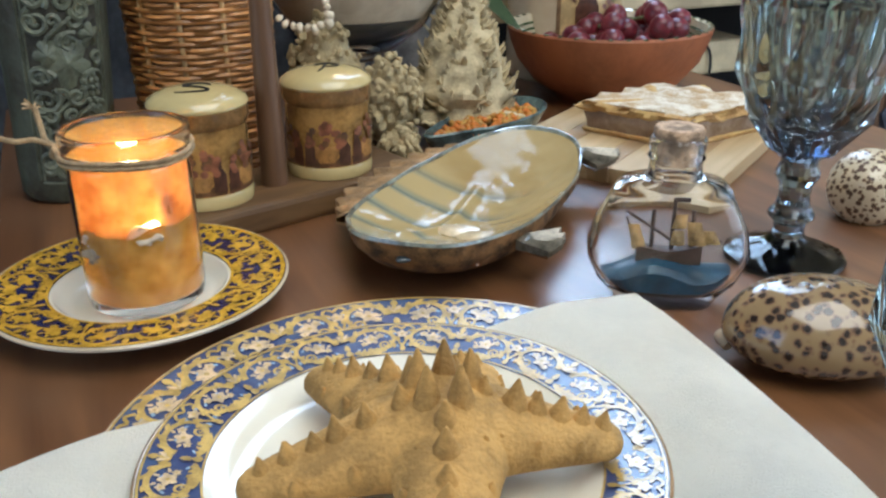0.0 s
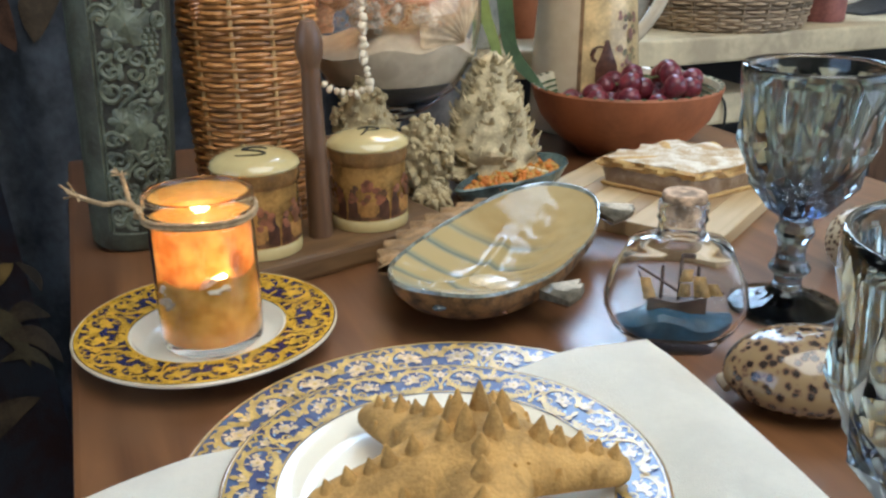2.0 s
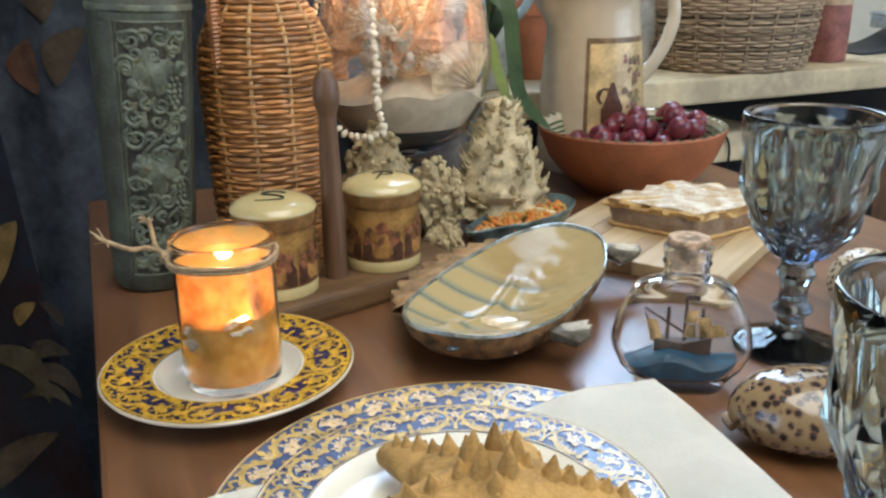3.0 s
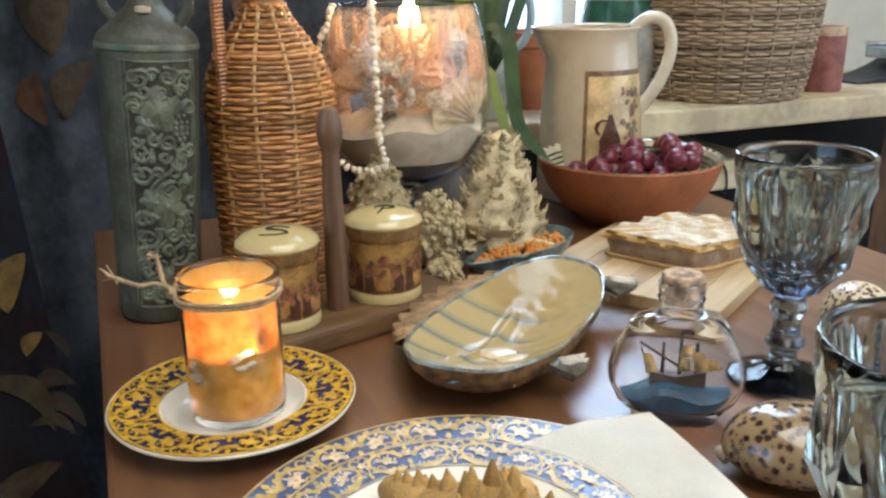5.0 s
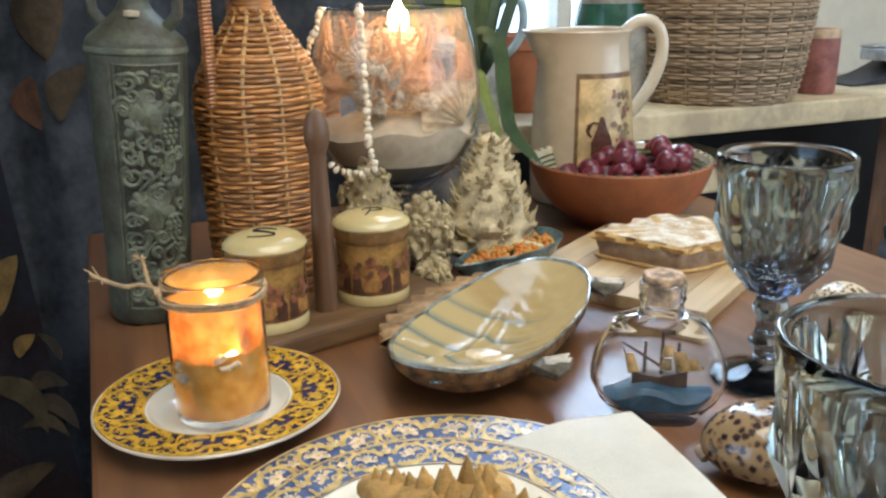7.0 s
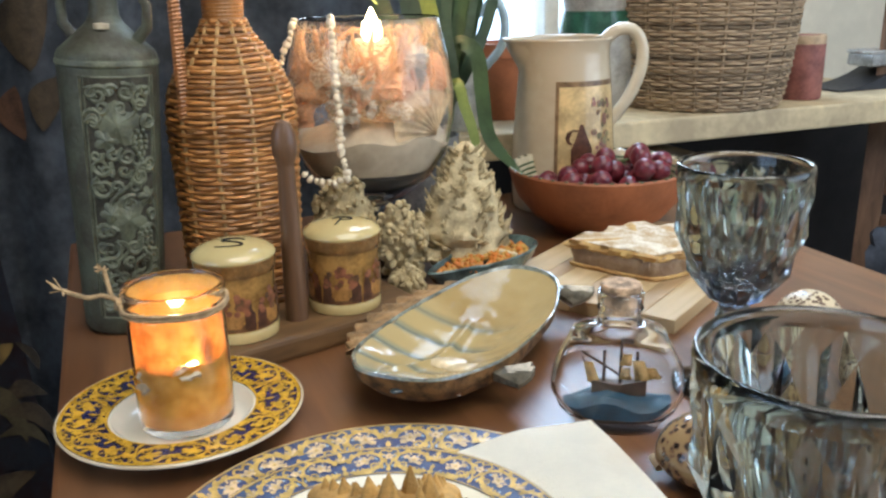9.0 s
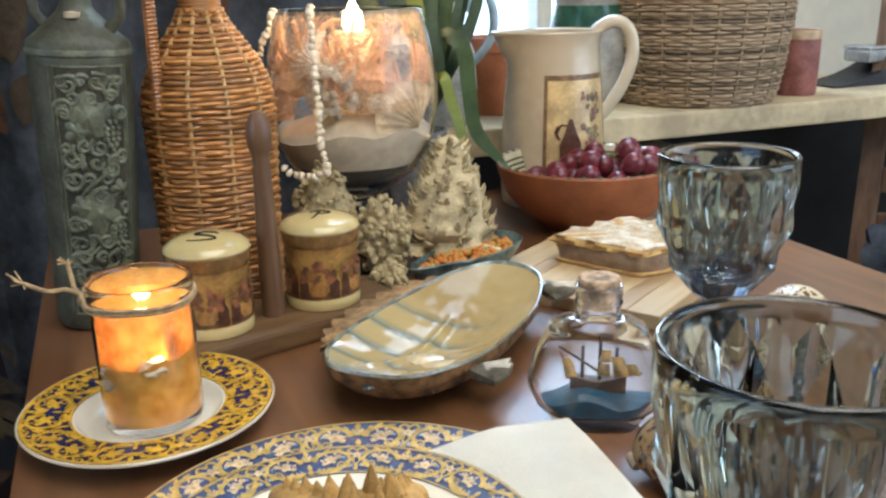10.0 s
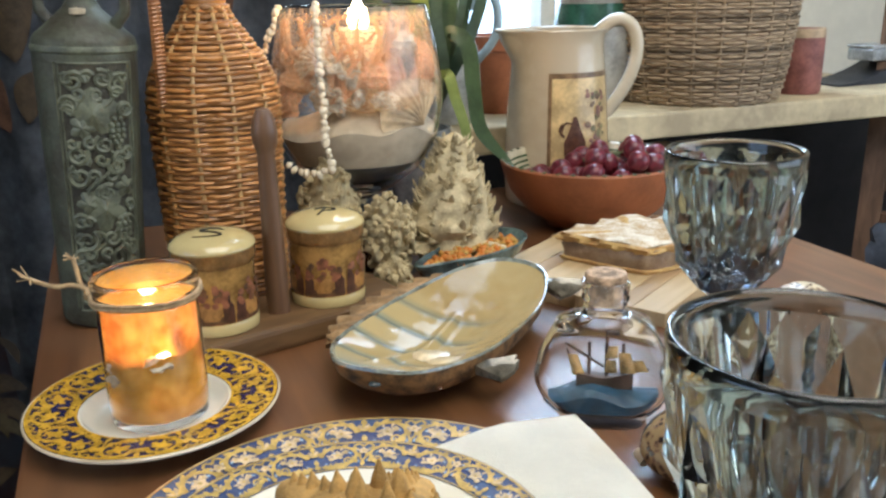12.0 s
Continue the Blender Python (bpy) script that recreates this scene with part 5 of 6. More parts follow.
# ---- bowl of grapes ----
terra = mat("terracotta", (0.30, 0.098, 0.036), 0.55, var=0.22, scale=22, bump=0.25, bscale=150)
bowl_in = mat("cream_bowl_glaze", (0.58, 0.50, 0.34), 0.2, var=0.2, scale=30, coat=0.5)
green_line = mat("green_glaze_line", (0.06, 0.09, 0.04), 0.25, var=0.4, scale=60, coat=0.4)
BOWL = Vector((0.1800, 0.9400, 0))
bowl = thing("fruit_bowl", BOWL, "terracotta bowl with green-ringed cream glaze inside", "bowl")
part("outside", lathe([(0, 0.004), (0.046, 0.004), (0.047, 0), (0.052, 0), (0.054, 0.004), (0.078, 0.020), (0.096, 0.042), (0.104, 0.062), (0.1075, 0.075), (0.1060, 0.0775)], 72), terra, bowl, "plain terracotta outside")
inner = [(0, 0.010), (0.048, 0.011), (0.073, 0.024), (0.090, 0.044), (0.0985, 0.062), (0.1020, 0.076), (0.1060, 0.0775)]
part("inside", lathe(inner, 72), bowl_in, bowl)
for (r, z) in ((0.0955, 0.0548), (0.0975, 0.0605), (0.0995, 0.0668)):
    part("painted_ring", lathe([(r - 0.0009, z), (r + 0.0002, z + 0.0025)], 72), green_line, bowl)
bm = bmesh.new()
for k in range(40):
    a = 2 * math.pi * k / 40
    ball((0.1047 * math.cos(a), 0.1047 * math.sin(a), 0.0772), 0.0032, bm, 1, (1, 1, 0.35))
part("painted_edge", bm, green_line, bowl, "dark dabs round the rim")
grape_mat = mat("red_grape", (0.15, 0.022, 0.030), 0.30, var=0.5, scale=60, coat=0.12, color2=(0.06, 0.008, 0.018), sss=0.15, island=0.4)
stem_mat = mat("green_grape_stem", (0.10, 0.12, 0.04), 0.7, var=0.3, scale=90)
gm = bpy.data.meshes.new("grape")
bm = ball((0, 0, 0), 0.0125, None, 3, (1, 1, 1.08))
bm.to_mesh(gm)
bm.free()
gm.polygons.foreach_set("use_smooth", [True] * len(gm.polygons))
gm.materials.append(grape_mat)
grapes = thing("grape_bunch", BOWL + Vector((0, 0, 0.04)), "bunch of glossy dark red grapes piled in the bowl", "grapes")
placed = []
tries = 0
while len(placed) < 74 and tries < 6000:
    tries += 1
    a, s = random.uniform(0, 2 * math.pi), math.sqrt(random.random())
    x, y = 0.004 + 0.080 * s * math.cos(a), 0.012 + 0.060 * s * math.sin(a)
    top = 0.038 - 0.026 * s + (0.026 if x > 0.045 else 0.012 if abs(x - 0.005) < 0.012 else 0)
    z = random.uniform(0.0, max(0.004, top))
    if math.hypot(x, y) > 0.088 - 0.012 + max(0, z - 0.02) * 0.3:
        continue
    p = Vector((x, y, z))
    if all((p - q).length > 0.0208 for q in placed):
        placed.append(p)
for p in placed:
    o = new("grape", gm)
    o.parent = grapes
    o.location = p
    o.rotation_euler = (random.random(), random.random(), random.random())
bm = tube([(0.075, -0.02, 0.030), (0.055, 0.0, 0.046), (0.03, 0.01, 0.04), (-0.01, 0.01, 0.032)], 0.0018, 6)
part("stem", bm, stem_mat, grapes)

# ---- relief flask ----
flask_mat = mat("verdigris_glaze", (0.066, 0.071, 0.046), 0.5, var=0.5, scale=34, bump=0.6, bscale=150, color2=(0.042, 0.036, 0.022))
relief_mat = mat("verdigris_relief", (0.125, 0.132, 0.086), 0.45, var=0.5, scale=60, bump=0.3, bscale=200)
FL = Vector((-0.2830, 0.6400, 0.0014))
FL_RZ = -57
flask = thing("relief_flask", FL, "grey-green ceramic flask with vine relief and two small handles", "bottle", rz=0)
flask.rotation_euler = (0, radians(3.4), 0)
FR = [(0, 0.001), (0.0320, 0.0), (0.0345, 0.003), (0.0352, 0.02), (0.0368, 0.10), (0.0392, 0.19), (0.0400, 0.225), (0.0402, 0.236), (0.0385, 0.2405), (0.0310, 0.247), (0.0220, 0.2555), (0.0150, 0.262), (0.0118, 0.268), (0.0108, 0.285), (0.0112, 0.305), (0.0150, 0.312), (0.0150, 0.320), (0.0, 0.320)]
part("body", lathe(FR, 56), flask_mat, flask)
part("shoulder_bead", lathe([(0.0400, 0.2285), (0.0412, 0.2300), (0.0412, 0.2330), (0.0398, 0.2350)], 56), relief_mat, flask)


def fr(z):
    for (r0, z0), (r1, z1) in zip(FR[2:8], FR[3:9]):
        if z0 <= z <= z1:
            return r0 + (r1 - r0) * (z - z0) / (z1 - z0)
    return 0.04


def on_flask(x, z, out=0.0):
    a = radians(FL_RZ) + x / 0.0385
    r = fr(z) + out
    return Vector((r * math.cos(a), r * math.sin(a), z))


def relief(pts, w, name):
    part(name, tube([on_flask(x, z, 0.0002) for x, z in pts], w, 6), relief_mat, panel)


bm = bmesh.new()
g = [[bm.verts.new(on_flask(-0.0262 + 0.0524 * u / 12, 0.018 + 0.203 * v / 10, 0.0004)) for v in range(11)] for u in range(13)]
for i in range(12):
    for k in range(10):
        bm.faces.new((g[i][k], g[i + 1][k], g[i + 1][k + 1], g[i][k + 1]))
panel = part("panel_ground", bm, mat("dark_recess_glaze", (0.048, 0.042, 0.027), 0.7, var=0.5, scale=90, bump=0.6, bscale=300), flask, "darker ground of the relief")
for x in (-0.030, -0.0265, 0.0265, 0.030):
    relief([(x, 0.018 + 0.205 * i / 12) for i in range(13)], 0.0010, "panel_line")
relief([(-0.028 + 0.056 * i / 12, 0.222) for i in range(13)], 0.0010, "panel_line")
relief([(-0.028 + 0.056 * i / 12, 0.016) for i in range(13)], 0.0010, "panel_line")
relief([(0.013 * math.sin(i * 0.55), 0.022 + 0.19 * i / 40) for i in range(41)], 0.0019, "vine")


def curl(cx, cz, r, hand, start, turns=1.6):
    pts = []
    for i in range(22):
        t = i / 21
        a = start + hand * turns * 2 * math.pi * t
        q = r * (1 - 0.85 * t)
        pts.append((cx + q * math.cos(a), cz + q * math.sin(a)))
    part("scroll", tube([on_flask(x, z, 0.0006) for x, z in pts], [0.0025 - 0.0012 * i / 21 for i in range(22)], 6), relief_mat, panel)


def vine_leaf(cx, cz, s, rot):
    bm = bmesh.new()
    mid_v = bm.verts.new(on_flask(cx, cz, 0.0050))
    ring = []
    for k in range(20):
        a = 2 * math.pi * k / 20
        r = s * (0.62 + 0.38 * abs(math.cos(2.5 * a)))
        ring.append(bm.verts.new(on_flask(cx + r * math.cos(a + rot), cz + r * math.sin(a + rot), 0.0009)))
    for k in range(20):
        bm.faces.new((mid_v, ring[k], ring[(k + 1) % 20]))
    part("leaf", bm, relief_mat, panel, smooth=False)


for (x, z, r, h, s0) in ((-0.016, 0.208, 0.007, 1, 0), (0.004, 0.210, 0.006, -1, 2), (0.016, 0.205, 0.0075, 1, 1), (-0.018, 0.150, 0.007, -1, 0.5), (0.012, 0.140, 0.006, 1, 3), (-0.017, 0.132, 0.008, 1, 2), (0.017, 0.090, 0.007, 1, 0), (-0.016, 0.078, 0.008, -1, 1),
                         (0.010, 0.062, 0.009, 1, 4), (-0.013, 0.050, 0.008, 1, 3), (0.014, 0.038, 0.008, -1, 2), (-0.008, 0.028, 0.007, -1, 5), (0.003, 0.118, 0.006, 1, 1), (0.004, 0.080, 0.006, -1, 1), (-0.020, 0.190, 0.006, -1, 3), (0.021, 0.186, 0.006, -1, 0), (0.003, 0.158, 0.006, 1, 2), (0.021, 0.150, 0.005, 1, 4), (-0.020, 0.094, 0.006, 1, 0), (0.021, 0.068, 0.006, -1, 2), (-0.021, 0.064, 0.005, 1, 1), (0.020, 0.052, 0.005, 1, 1), (-0.020, 0.034, 0.006, -1, 0), (0.004, 0.030, 0.006, 1, 2)):
    curl(x, z, r * 1.2, h, s0)
relief_leaves = ((-0.004, 0.184), (-0.012, 0.172), (0.000, 0.104), (-0.012, 0.110), (0.018, 0.122), (0.014, 0.168), (0.015, 0.085))
for i in range(15):
    for k in range(4):
        x, z = -0.021 + 0.014 * k + (0.007 if i % 2 else 0.0), 0.028 + 0.0131 * i
        if x < 0.024 and all(math.hypot(x - lx, z - lz) > 0.0125 for lx, lz in relief_leaves):
            curl(x, z, 0.0052, 1 if (i + k) % 2 else -1, i * 1.3 + k, 1.2)
for (x, z, s, r0) in ((-0.004, 0.184, 0.017, 0.3), (-0.012, 0.172, 0.009, 1.2), (0.000, 0.104, 0.016, 0.9), (-0.012, 0.110, 0.009, 2.0), (0.018, 0.122, 0.008, 0.4), (0.0, 0.045, 0.009, 1.0)):
    vine_leaf(x, z, s * 1.2, r0)
for (x, z) in ((0.014, 0.168), (0.015, 0.085)):
    bm = bmesh.new()
    for i, n_g in enumerate((2, 3, 3, 3, 2, 1)):
        for k in range(n_g):
            ball(on_flask(x + (k - (n_g - 1) / 2) * 0.0048, z - i * 0.0046 + 0.01, 0.0008), 0.0030, bm, 1)
    tagged(part("moulded_cluster", bm, relief_mat, panel), kind="stuff")
for s in (-1, 1):
    dx = Vector((math.cos(radians(-4)), math.sin(radians(-4)), 0)) * s
    pts = [dx * 0.026 + Vector((0, 0, 0.248)), dx * 0.036 + Vector((0, 0, 0.260)), dx * 0.037 + Vector((0, 0, 0.277)), dx * 0.028 + Vector((0, 0, 0.292)), dx * 0.011 + Vector((0, 0, 0.297))]
    part("handle", tube(pts, [0.0052, 0.0046, 0.0042, 0.0042, 0.0046], 10), flask_mat, flask)
part("plug", lathe([(0, 0.2625), (0.0062, 0.2625), (0.0062, 0.2665), (0, 0.2675)], 12), mat("sandy_plug", (0.46, 0.38, 0.26), 0.9), flask).location = (0.004, -0.0165, -0.0045)

# ---- wicker things ----
def weave(bm, prof, step, strand, stakes, amp, z_end=None):
    """Rows of strands that pass in front of and behind upright stakes."""
    zs = [p[1] for p in prof]

    def rr2(z):
        for (r0, z0), (r1, z1) in zip(prof, prof[1:]):
            if z0 <= z <= z1 and z1 > z0:
                return r0 + (r1 - r0) * (z - z0) / (z1 - z0)
        return prof[-1][0]
    z = zs[0] + strand
    row = 0
    n = stakes * 4
    while z < (z_end or zs[-1]):
        R = rr2(z)
        wob = random.uniform(-0.0006, 0.0006)
        ring = []
        for k in range(n + 1):
            a = 2 * math.pi * k / n
            q = R + amp * math.sin(a * stakes / 2 + (math.pi if row % 2 else 0)) + 0.0005 * noise.noise(Vector((math.cos(a) * 5, math.sin(a) * 5, z * 90)))
            ring.append((q * math.cos(a), q * math.sin(a), z + wob + 0.0012 * noise.noise(Vector((math.cos(a) * 2, math.sin(a) * 2, z * 40)))))
        tube(ring, strand * random.uniform(0.85, 1.08), 6, bm, caps=False)
        z += step
        row += 1
    return rr2


cane = mat("honey_cane", (0.42, 0.185, 0.048), 0.45, var=0.4, scale=70, bump=0.4, bscale=300, island=0.7, coat=0.15)
# darker cane for the core: shade between the strands is painted in
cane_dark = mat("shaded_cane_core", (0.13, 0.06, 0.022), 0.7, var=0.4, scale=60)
cane_pale = mat("pale_cane", (0.50, 0.30, 0.11), 0.45, var=0.35, scale=80, bump=0.3, bscale=300, coat=0.15)
WB = Vector((-0.1860, 0.7000, 0))
wprof = [(0.0515, 0.0), (0.0520, 0.05), (0.0535, 0.10), (0.0555, 0.15), (0.0560, 0.180), (0.0530, 0.200), (0.0450, 0.218), (0.0340, 0.234), (0.0250, 0.246), (0.0190, 0.256), (0.0165, 0.266), (0.0158, 0.290)]
carafe = thing("wicker_bottle", WB, "tall bottle cased in honey-coloured woven cane", "bottle")
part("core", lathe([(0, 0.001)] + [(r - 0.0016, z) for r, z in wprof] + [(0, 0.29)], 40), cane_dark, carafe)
bm = bmesh.new()
wr = weave(bm, wprof, 0.0041, 0.0021, 22, 0.0016, 0.262)
part("weave", bm, cane, carafe, "woven cane strands")
for k in range(11):
    a = 2 * math.pi * (k + 0.25) / 11
    part("stake", tube([((wr(z) + 0.0004) * math.cos(a), (wr(z) + 0.0004) * math.sin(a), z) for z in [0.004 + 0.256 * i / 26 for i in range(27)]], 0.0019, 7, flat=1), cane_pale, carafe)
for i in range(9):
    z = 0.262 + i * 0.0032
    part("neck_binding", tube([((0.0165) * math.cos(2 * math.pi * k / 24), 0.0165 * math.sin(2 * math.pi * k / 24), z) for k in range(25)], 0.0019, 6, caps=False), cane, carafe)
bm = tube([(-0.028, -0.047, 0.180), (-0.030, -0.044, 0.215), (-0.031, -0.040, 0.250), (-0.031, -0.035, 0.290), (-0.026, -0.022, 0.325), (-0.012, -0.010, 0.340)], 0.0042, 8)
for i in range(34):
    z = 0.180 + i * 0.0034
    f = (z - 0.18) / 0.11
    tube([Vector((-0.028 - 0.003 * f, -0.047 + 0.012 * f, z)) + Vector((0.0048 * math.cos(2 * math.pi * k / 8), 0.0048 * math.sin(2 * math.pi * k / 8), 0.0004 * k)) for k in range(9)], 0.0012, 5, bm, caps=False)
part("handle", bm, mat("red_cane", (0.40, 0.17, 0.055), 0.4, var=0.35, scale=90, coat=0.2), carafe, "cane-bound handle")

# ---- snifter of shells with a candle ----
SN = Vector((-0.0730, 0.7970, 0))
snifter = thing("shell_snifter", SN, "huge brandy glass filled with sand and shells around a burning candle", "candle holder")
g = part("glass", lathe([(0, 0), (0.048, 0), (0.050, 0.0015), (0.046, 0.0035), (0.018, 0.0075), (0.0095, 0.014), (0.0080, 0.030), (0.0085, 0.055), (0.014, 0.068), (0.036, 0.080), (0.062, 0.100), (0.079, 0.128), (0.0862, 0.160), (0.0860, 0.185), (0.0820, 0.215), (0.0750, 0.245), (0.0725, 0.256),
                      (0.0712, 0.2572), (0.0700, 0.256), (0.0725, 0.244), (0.0795, 0.214), (0.0836, 0.185), (0.0838, 0.160), (0.0766, 0.130), (0.060, 0.1035), (0.034, 0.084), (0, 0.078)], 72), thin_clear, snifter)
g.visible_shadow = False
sand = mat("white_sand", (0.47, 0.375, 0.26), 0.9, var=0.15, scale=60, bump=0.6, bscale=700)
dark_water = mat("dark_gravel", (0.030, 0.026, 0.026), 0.6, var=0.4, scale=60, bump=0.5, bscale=200)
part("dark_layer", lathe([(0, 0.0805), (0.034, 0.0860), (0.059, 0.105), (0.064, 0.110), (0, 0.110)], 48), dark_water, snifter, "dark layer under the sand")
bm = lathe([(0.0, 0.108), (0.0640, 0.1105), (0.0755, 0.131), (0.0795, 0.142), (0.060, 0.152), (0.030, 0.158), (0, 0.160)], 48)
for v in bm.verts:
    if v.co.z > 0.139:
        v.co.z += 0.016 * noise.noise(Vector((v.co.x * 22, v.co.y * 22, 1.5)))
part("sand", bm, sand, snifter, "pale sand")
wax_white = translucent("ivory_wax", (0.80, 0.66, 0.46), (0.86, 0.74, 0.56), 0.4, 25, 0.4)
part("candle", lathe([(0, 0.14), (0.030, 0.14), (0.030, 0.232), (0.027, 0.236), (0.015, 0.230), (0, 0.229)], 32), wax_white, snifter, "ivory pillar candle").location = (0.012, -0.004, 0)
flame(snifter, (0.008, -0.018, 0.232), 0.036, 0.0105)
pink_shell = mat("peach_shell", (0.62, 0.33, 0.18), 0.5, var=0.4, scale=50, bump=0.4, bscale=160)
brown_coral = mat("tan_branch_coral", (0.50, 0.27, 0.13), 0.7, var=0.4, scale=60, bump=0.5, bscale=200)


tan_shell = mat("tan_ribbed_shell", (0.42, 0.30, 0.17), 0.5, var=0.4, scale=70, bump=0.4, bscale=200)


def scallop(at, r, face, m, roll=0.0):
    bm = bmesh.new()
    g = []
    for i in range(8):
        q = i / 7
        row = []
        for k in range(37):
            a = radians(-65 + 130 * k / 36)
            rid = 0.04 * math.cos(k * math.pi / 2)
            l = r * 2 * q * (0.9 + 0.1 * math.cos(a))
            row.append(bm.verts.new((l * math.sin(a), l * math.cos(a) - r, r * 0.5 * math.sin(math.pi * min(1, q * 0.8 + 0.15)) * math.cos(a) * (1 + rid) + rid * r * q)))
        g.append(row)
    for i in range(7):
        for k in range(36):
            bm.faces.new((g[i][k], g[i + 1][k], g[i + 1][k + 1], g[i][k + 1]))
    bmesh.ops.remove_doubles(bm, verts=bm.verts[:], dist=0.0001)
    bmesh.ops.solidify(bm, geom=bm.faces[:], thickness=0.0012)
    bmesh.ops.recalc_face_normals(bm, faces=bm.faces[:])
    ob = part("scallop_shell", bm, m, snifter)
    ob.matrix_local = Matrix.Translation(at) @ Vector(face).to_track_quat("Z", "Y").to_matrix().to_4x4() @ Matrix.Rotation(radians(roll), 4, "Z")
    return ob


scallop((0.054, -0.045, 0.166), 0.022, (0.5, -0.75, 0.25), tan_shell, 30)
scallop((-0.062, -0.036, 0.170), 0.018, (-0.7, -0.6, 0.2), pink_shell, -15)
scallop((0.066, -0.010, 0.200), 0.018, (0.9, -0.3, 0.2), pink_shell, 40)
scallop((-0.030, -0.050, 0.215), 0.017, (-0.4, -0.8, 0.3), white_shell, 60)
bm = bmesh.new()
for i in range(60):
    d = Vector((random.gauss(0, 1), random.gauss(0, 1), random.gauss(0, 1))).normalized()
    ball(Vector((-0.008, -0.054, 0.185)) + Vector((d.x * 0.022, d.y * 0.012, d.z * 0.026)), random.uniform(0.004, 0.007), bm, 1, (1, 1, 1), 0.5, 80)
part("rough_shell", bm, mat("grey_barnacle_shell", (0.46, 0.42, 0.34), 0.8, var=0.5, scale=90, bump=0.8, bscale=240), snifter)
for (x, y, z, r, m) in ((0.030, -0.052, 0.195, 0.017, pink_shell), (0.048, -0.044, 0.222, 0.014, white_shell), (-0.045, -0.045, 0.190, 0.015, brown_coral), (0.036, -0.058, 0.172, 0.011, white_shell), (-0.058, -0.018, 0.205, 0.015, pink_shell)):
    part("sea_snail_shell", ball((x, y, z), r, None, 3, (1.15, 0.75, 0.8), 0.45), m, snifter)
for b in range(7):
    a0 = radians(-165 + 22 * b)
    p = Vector((0.060 * math.cos(a0), 0.058 * math.sin(a0), 0.165 + 0.02 * (b % 3)))
    bm = bmesh.new()
    for k in range(5):
        q = p.copy()
        pts = [q.copy()]
        d = Vector((random.uniform(-0.8, 0.8), random.uniform(-0.25, 0.25), random.uniform(0.6, 1.2)))
        for s in range(5):
            d = (d + Vector((random.uniform(-0.6, 0.6), random.uniform(-0.2, 0.2), random.uniform(-0.2, 0.5)))).normalized()
            q = q + d * 0.014
            h = math.hypot(q.x, q.y)
            lim = 0.074 - max(0, q.z - 0.20) * 0.16
            if h > lim:
                q.x, q.y = q.x * lim / h, q.y * lim / h
            q.z = min(q.z, 0.246)
            pts.append(q.copy())
        tube(pts, [0.0034, 0.0031, 0.0027, 0.0024, 0.002, 0.0014], 6, bm)
    part("branch_coral", bm, brown_coral if b % 3 else pink_shell, snifter)
# patchy peach film added to carry the candle's warm haze in the glass
film = patchy(translucent("peach_haze_film", (0.80, 0.46, 0.24), (0.88, 0.62, 0.40), 0.8, 28, 0.5), 38, 0.42, 0.64, 0.08, 0.50)
part("wax_film", lathe([(0.0828, 0.165), (0.0828, 0.185), (0.0787, 0.214), (0.0717, 0.244), (0.0698, 0.252)], 72), film, snifter, "thin peach wax film inside the glass, added for its warm haze")
bead_mat = mat("pearly_shell_bead", (0.66, 0.56, 0.40), 0.3, var=0.3, scale=200, coat=0.4, island=0.4)


def bead_string(pts, label, r=0.0036):
    ob = thing("bead_string", pts[0], label, "beads")
    c = Vector(pts[0])
    me = bpy.data.meshes.new("bead")
    bm = ball((0, 0, 0), r, None, 2, (1.15, 0.75, 0.9), 0.6)
    bm.to_mesh(me)
    bm.free()
    me.polygons.foreach_set("use_smooth", [True] * len(me.polygons))
    me.materials.append(bead_mat)
    seg = [Vector(p) for p in pts]
    left = 0.0
    for a, b in zip(seg, seg[1:]):
        L = (b - a).length
        t = left
        while t < L:
            o = new("bead", me)
            o.parent = ob
            o.location = a.lerp(b, t / L) - c + Vector((random.uniform(-1, 1), random.uniform(-1, 1), random.uniform(-1, 1))) * 0.0008
            o.rotation_euler = (random.random() * 3, random.random() * 3, random.random() * 3)
            o.scale = [random.uniform(0.8, 1.25)] * 3
            t += r * 1.75
        left = t - L


bead_string([(-0.095, 0.728, 0.2590), (-0.094, 0.718, 0.250), (-0.092, 0.712, 0.216), (-0.089, 0.706, 0.176), (-0.090, 0.707, 0.140), (-0.084, 0.708, 0.116), (-0.098, 0.708, 0.110), (-0.116, 0.712, 0.1115), (-0.128, 0.716, 0.118)], "string of pearly shell beads hanging over the glass rim")
bead_string([(-0.132, 0.744, 0.2580), (-0.138, 0.738, 0.240), (-0.150, 0.745, 0.215), (-0.157, 0.757, 0.190), (-0.152, 0.760, 0.160)], "short string of shell beads at the glass's side")

# ---- sill and its things ----
sill_mat = mat("cream_worn_paint", (0.62, 0.51, 0.31), 0.65, var=0.15, scale=9, bump=0.3, bscale=120, color2=(0.40, 0.32, 0.20))
setting("window_sill", slab(0.28, 1.36, 0.985, 1.359, 0.050, 0.088, 0.004), sill_mat, "thick cream-painted window sill", "sill")
# near-black colour stands in for the shade of the recess under the sill
setting("wall_under_sill", slab(0.28, 2.19, 1.25, 1.359, FLOOR, 0.0497), mat("recess_shade_black", (0.012, 0.011, 0.011), 0.9, var=0.3, scale=10), "recess wall under the sill, blackened for its shade", "wall")
setting("low_shelf", slab(0.74, 0.965, 1.030, 1.249, -0.056, -0.008, 0.006), sill_mat, "cream-painted shelf board under the sill", "shelf")

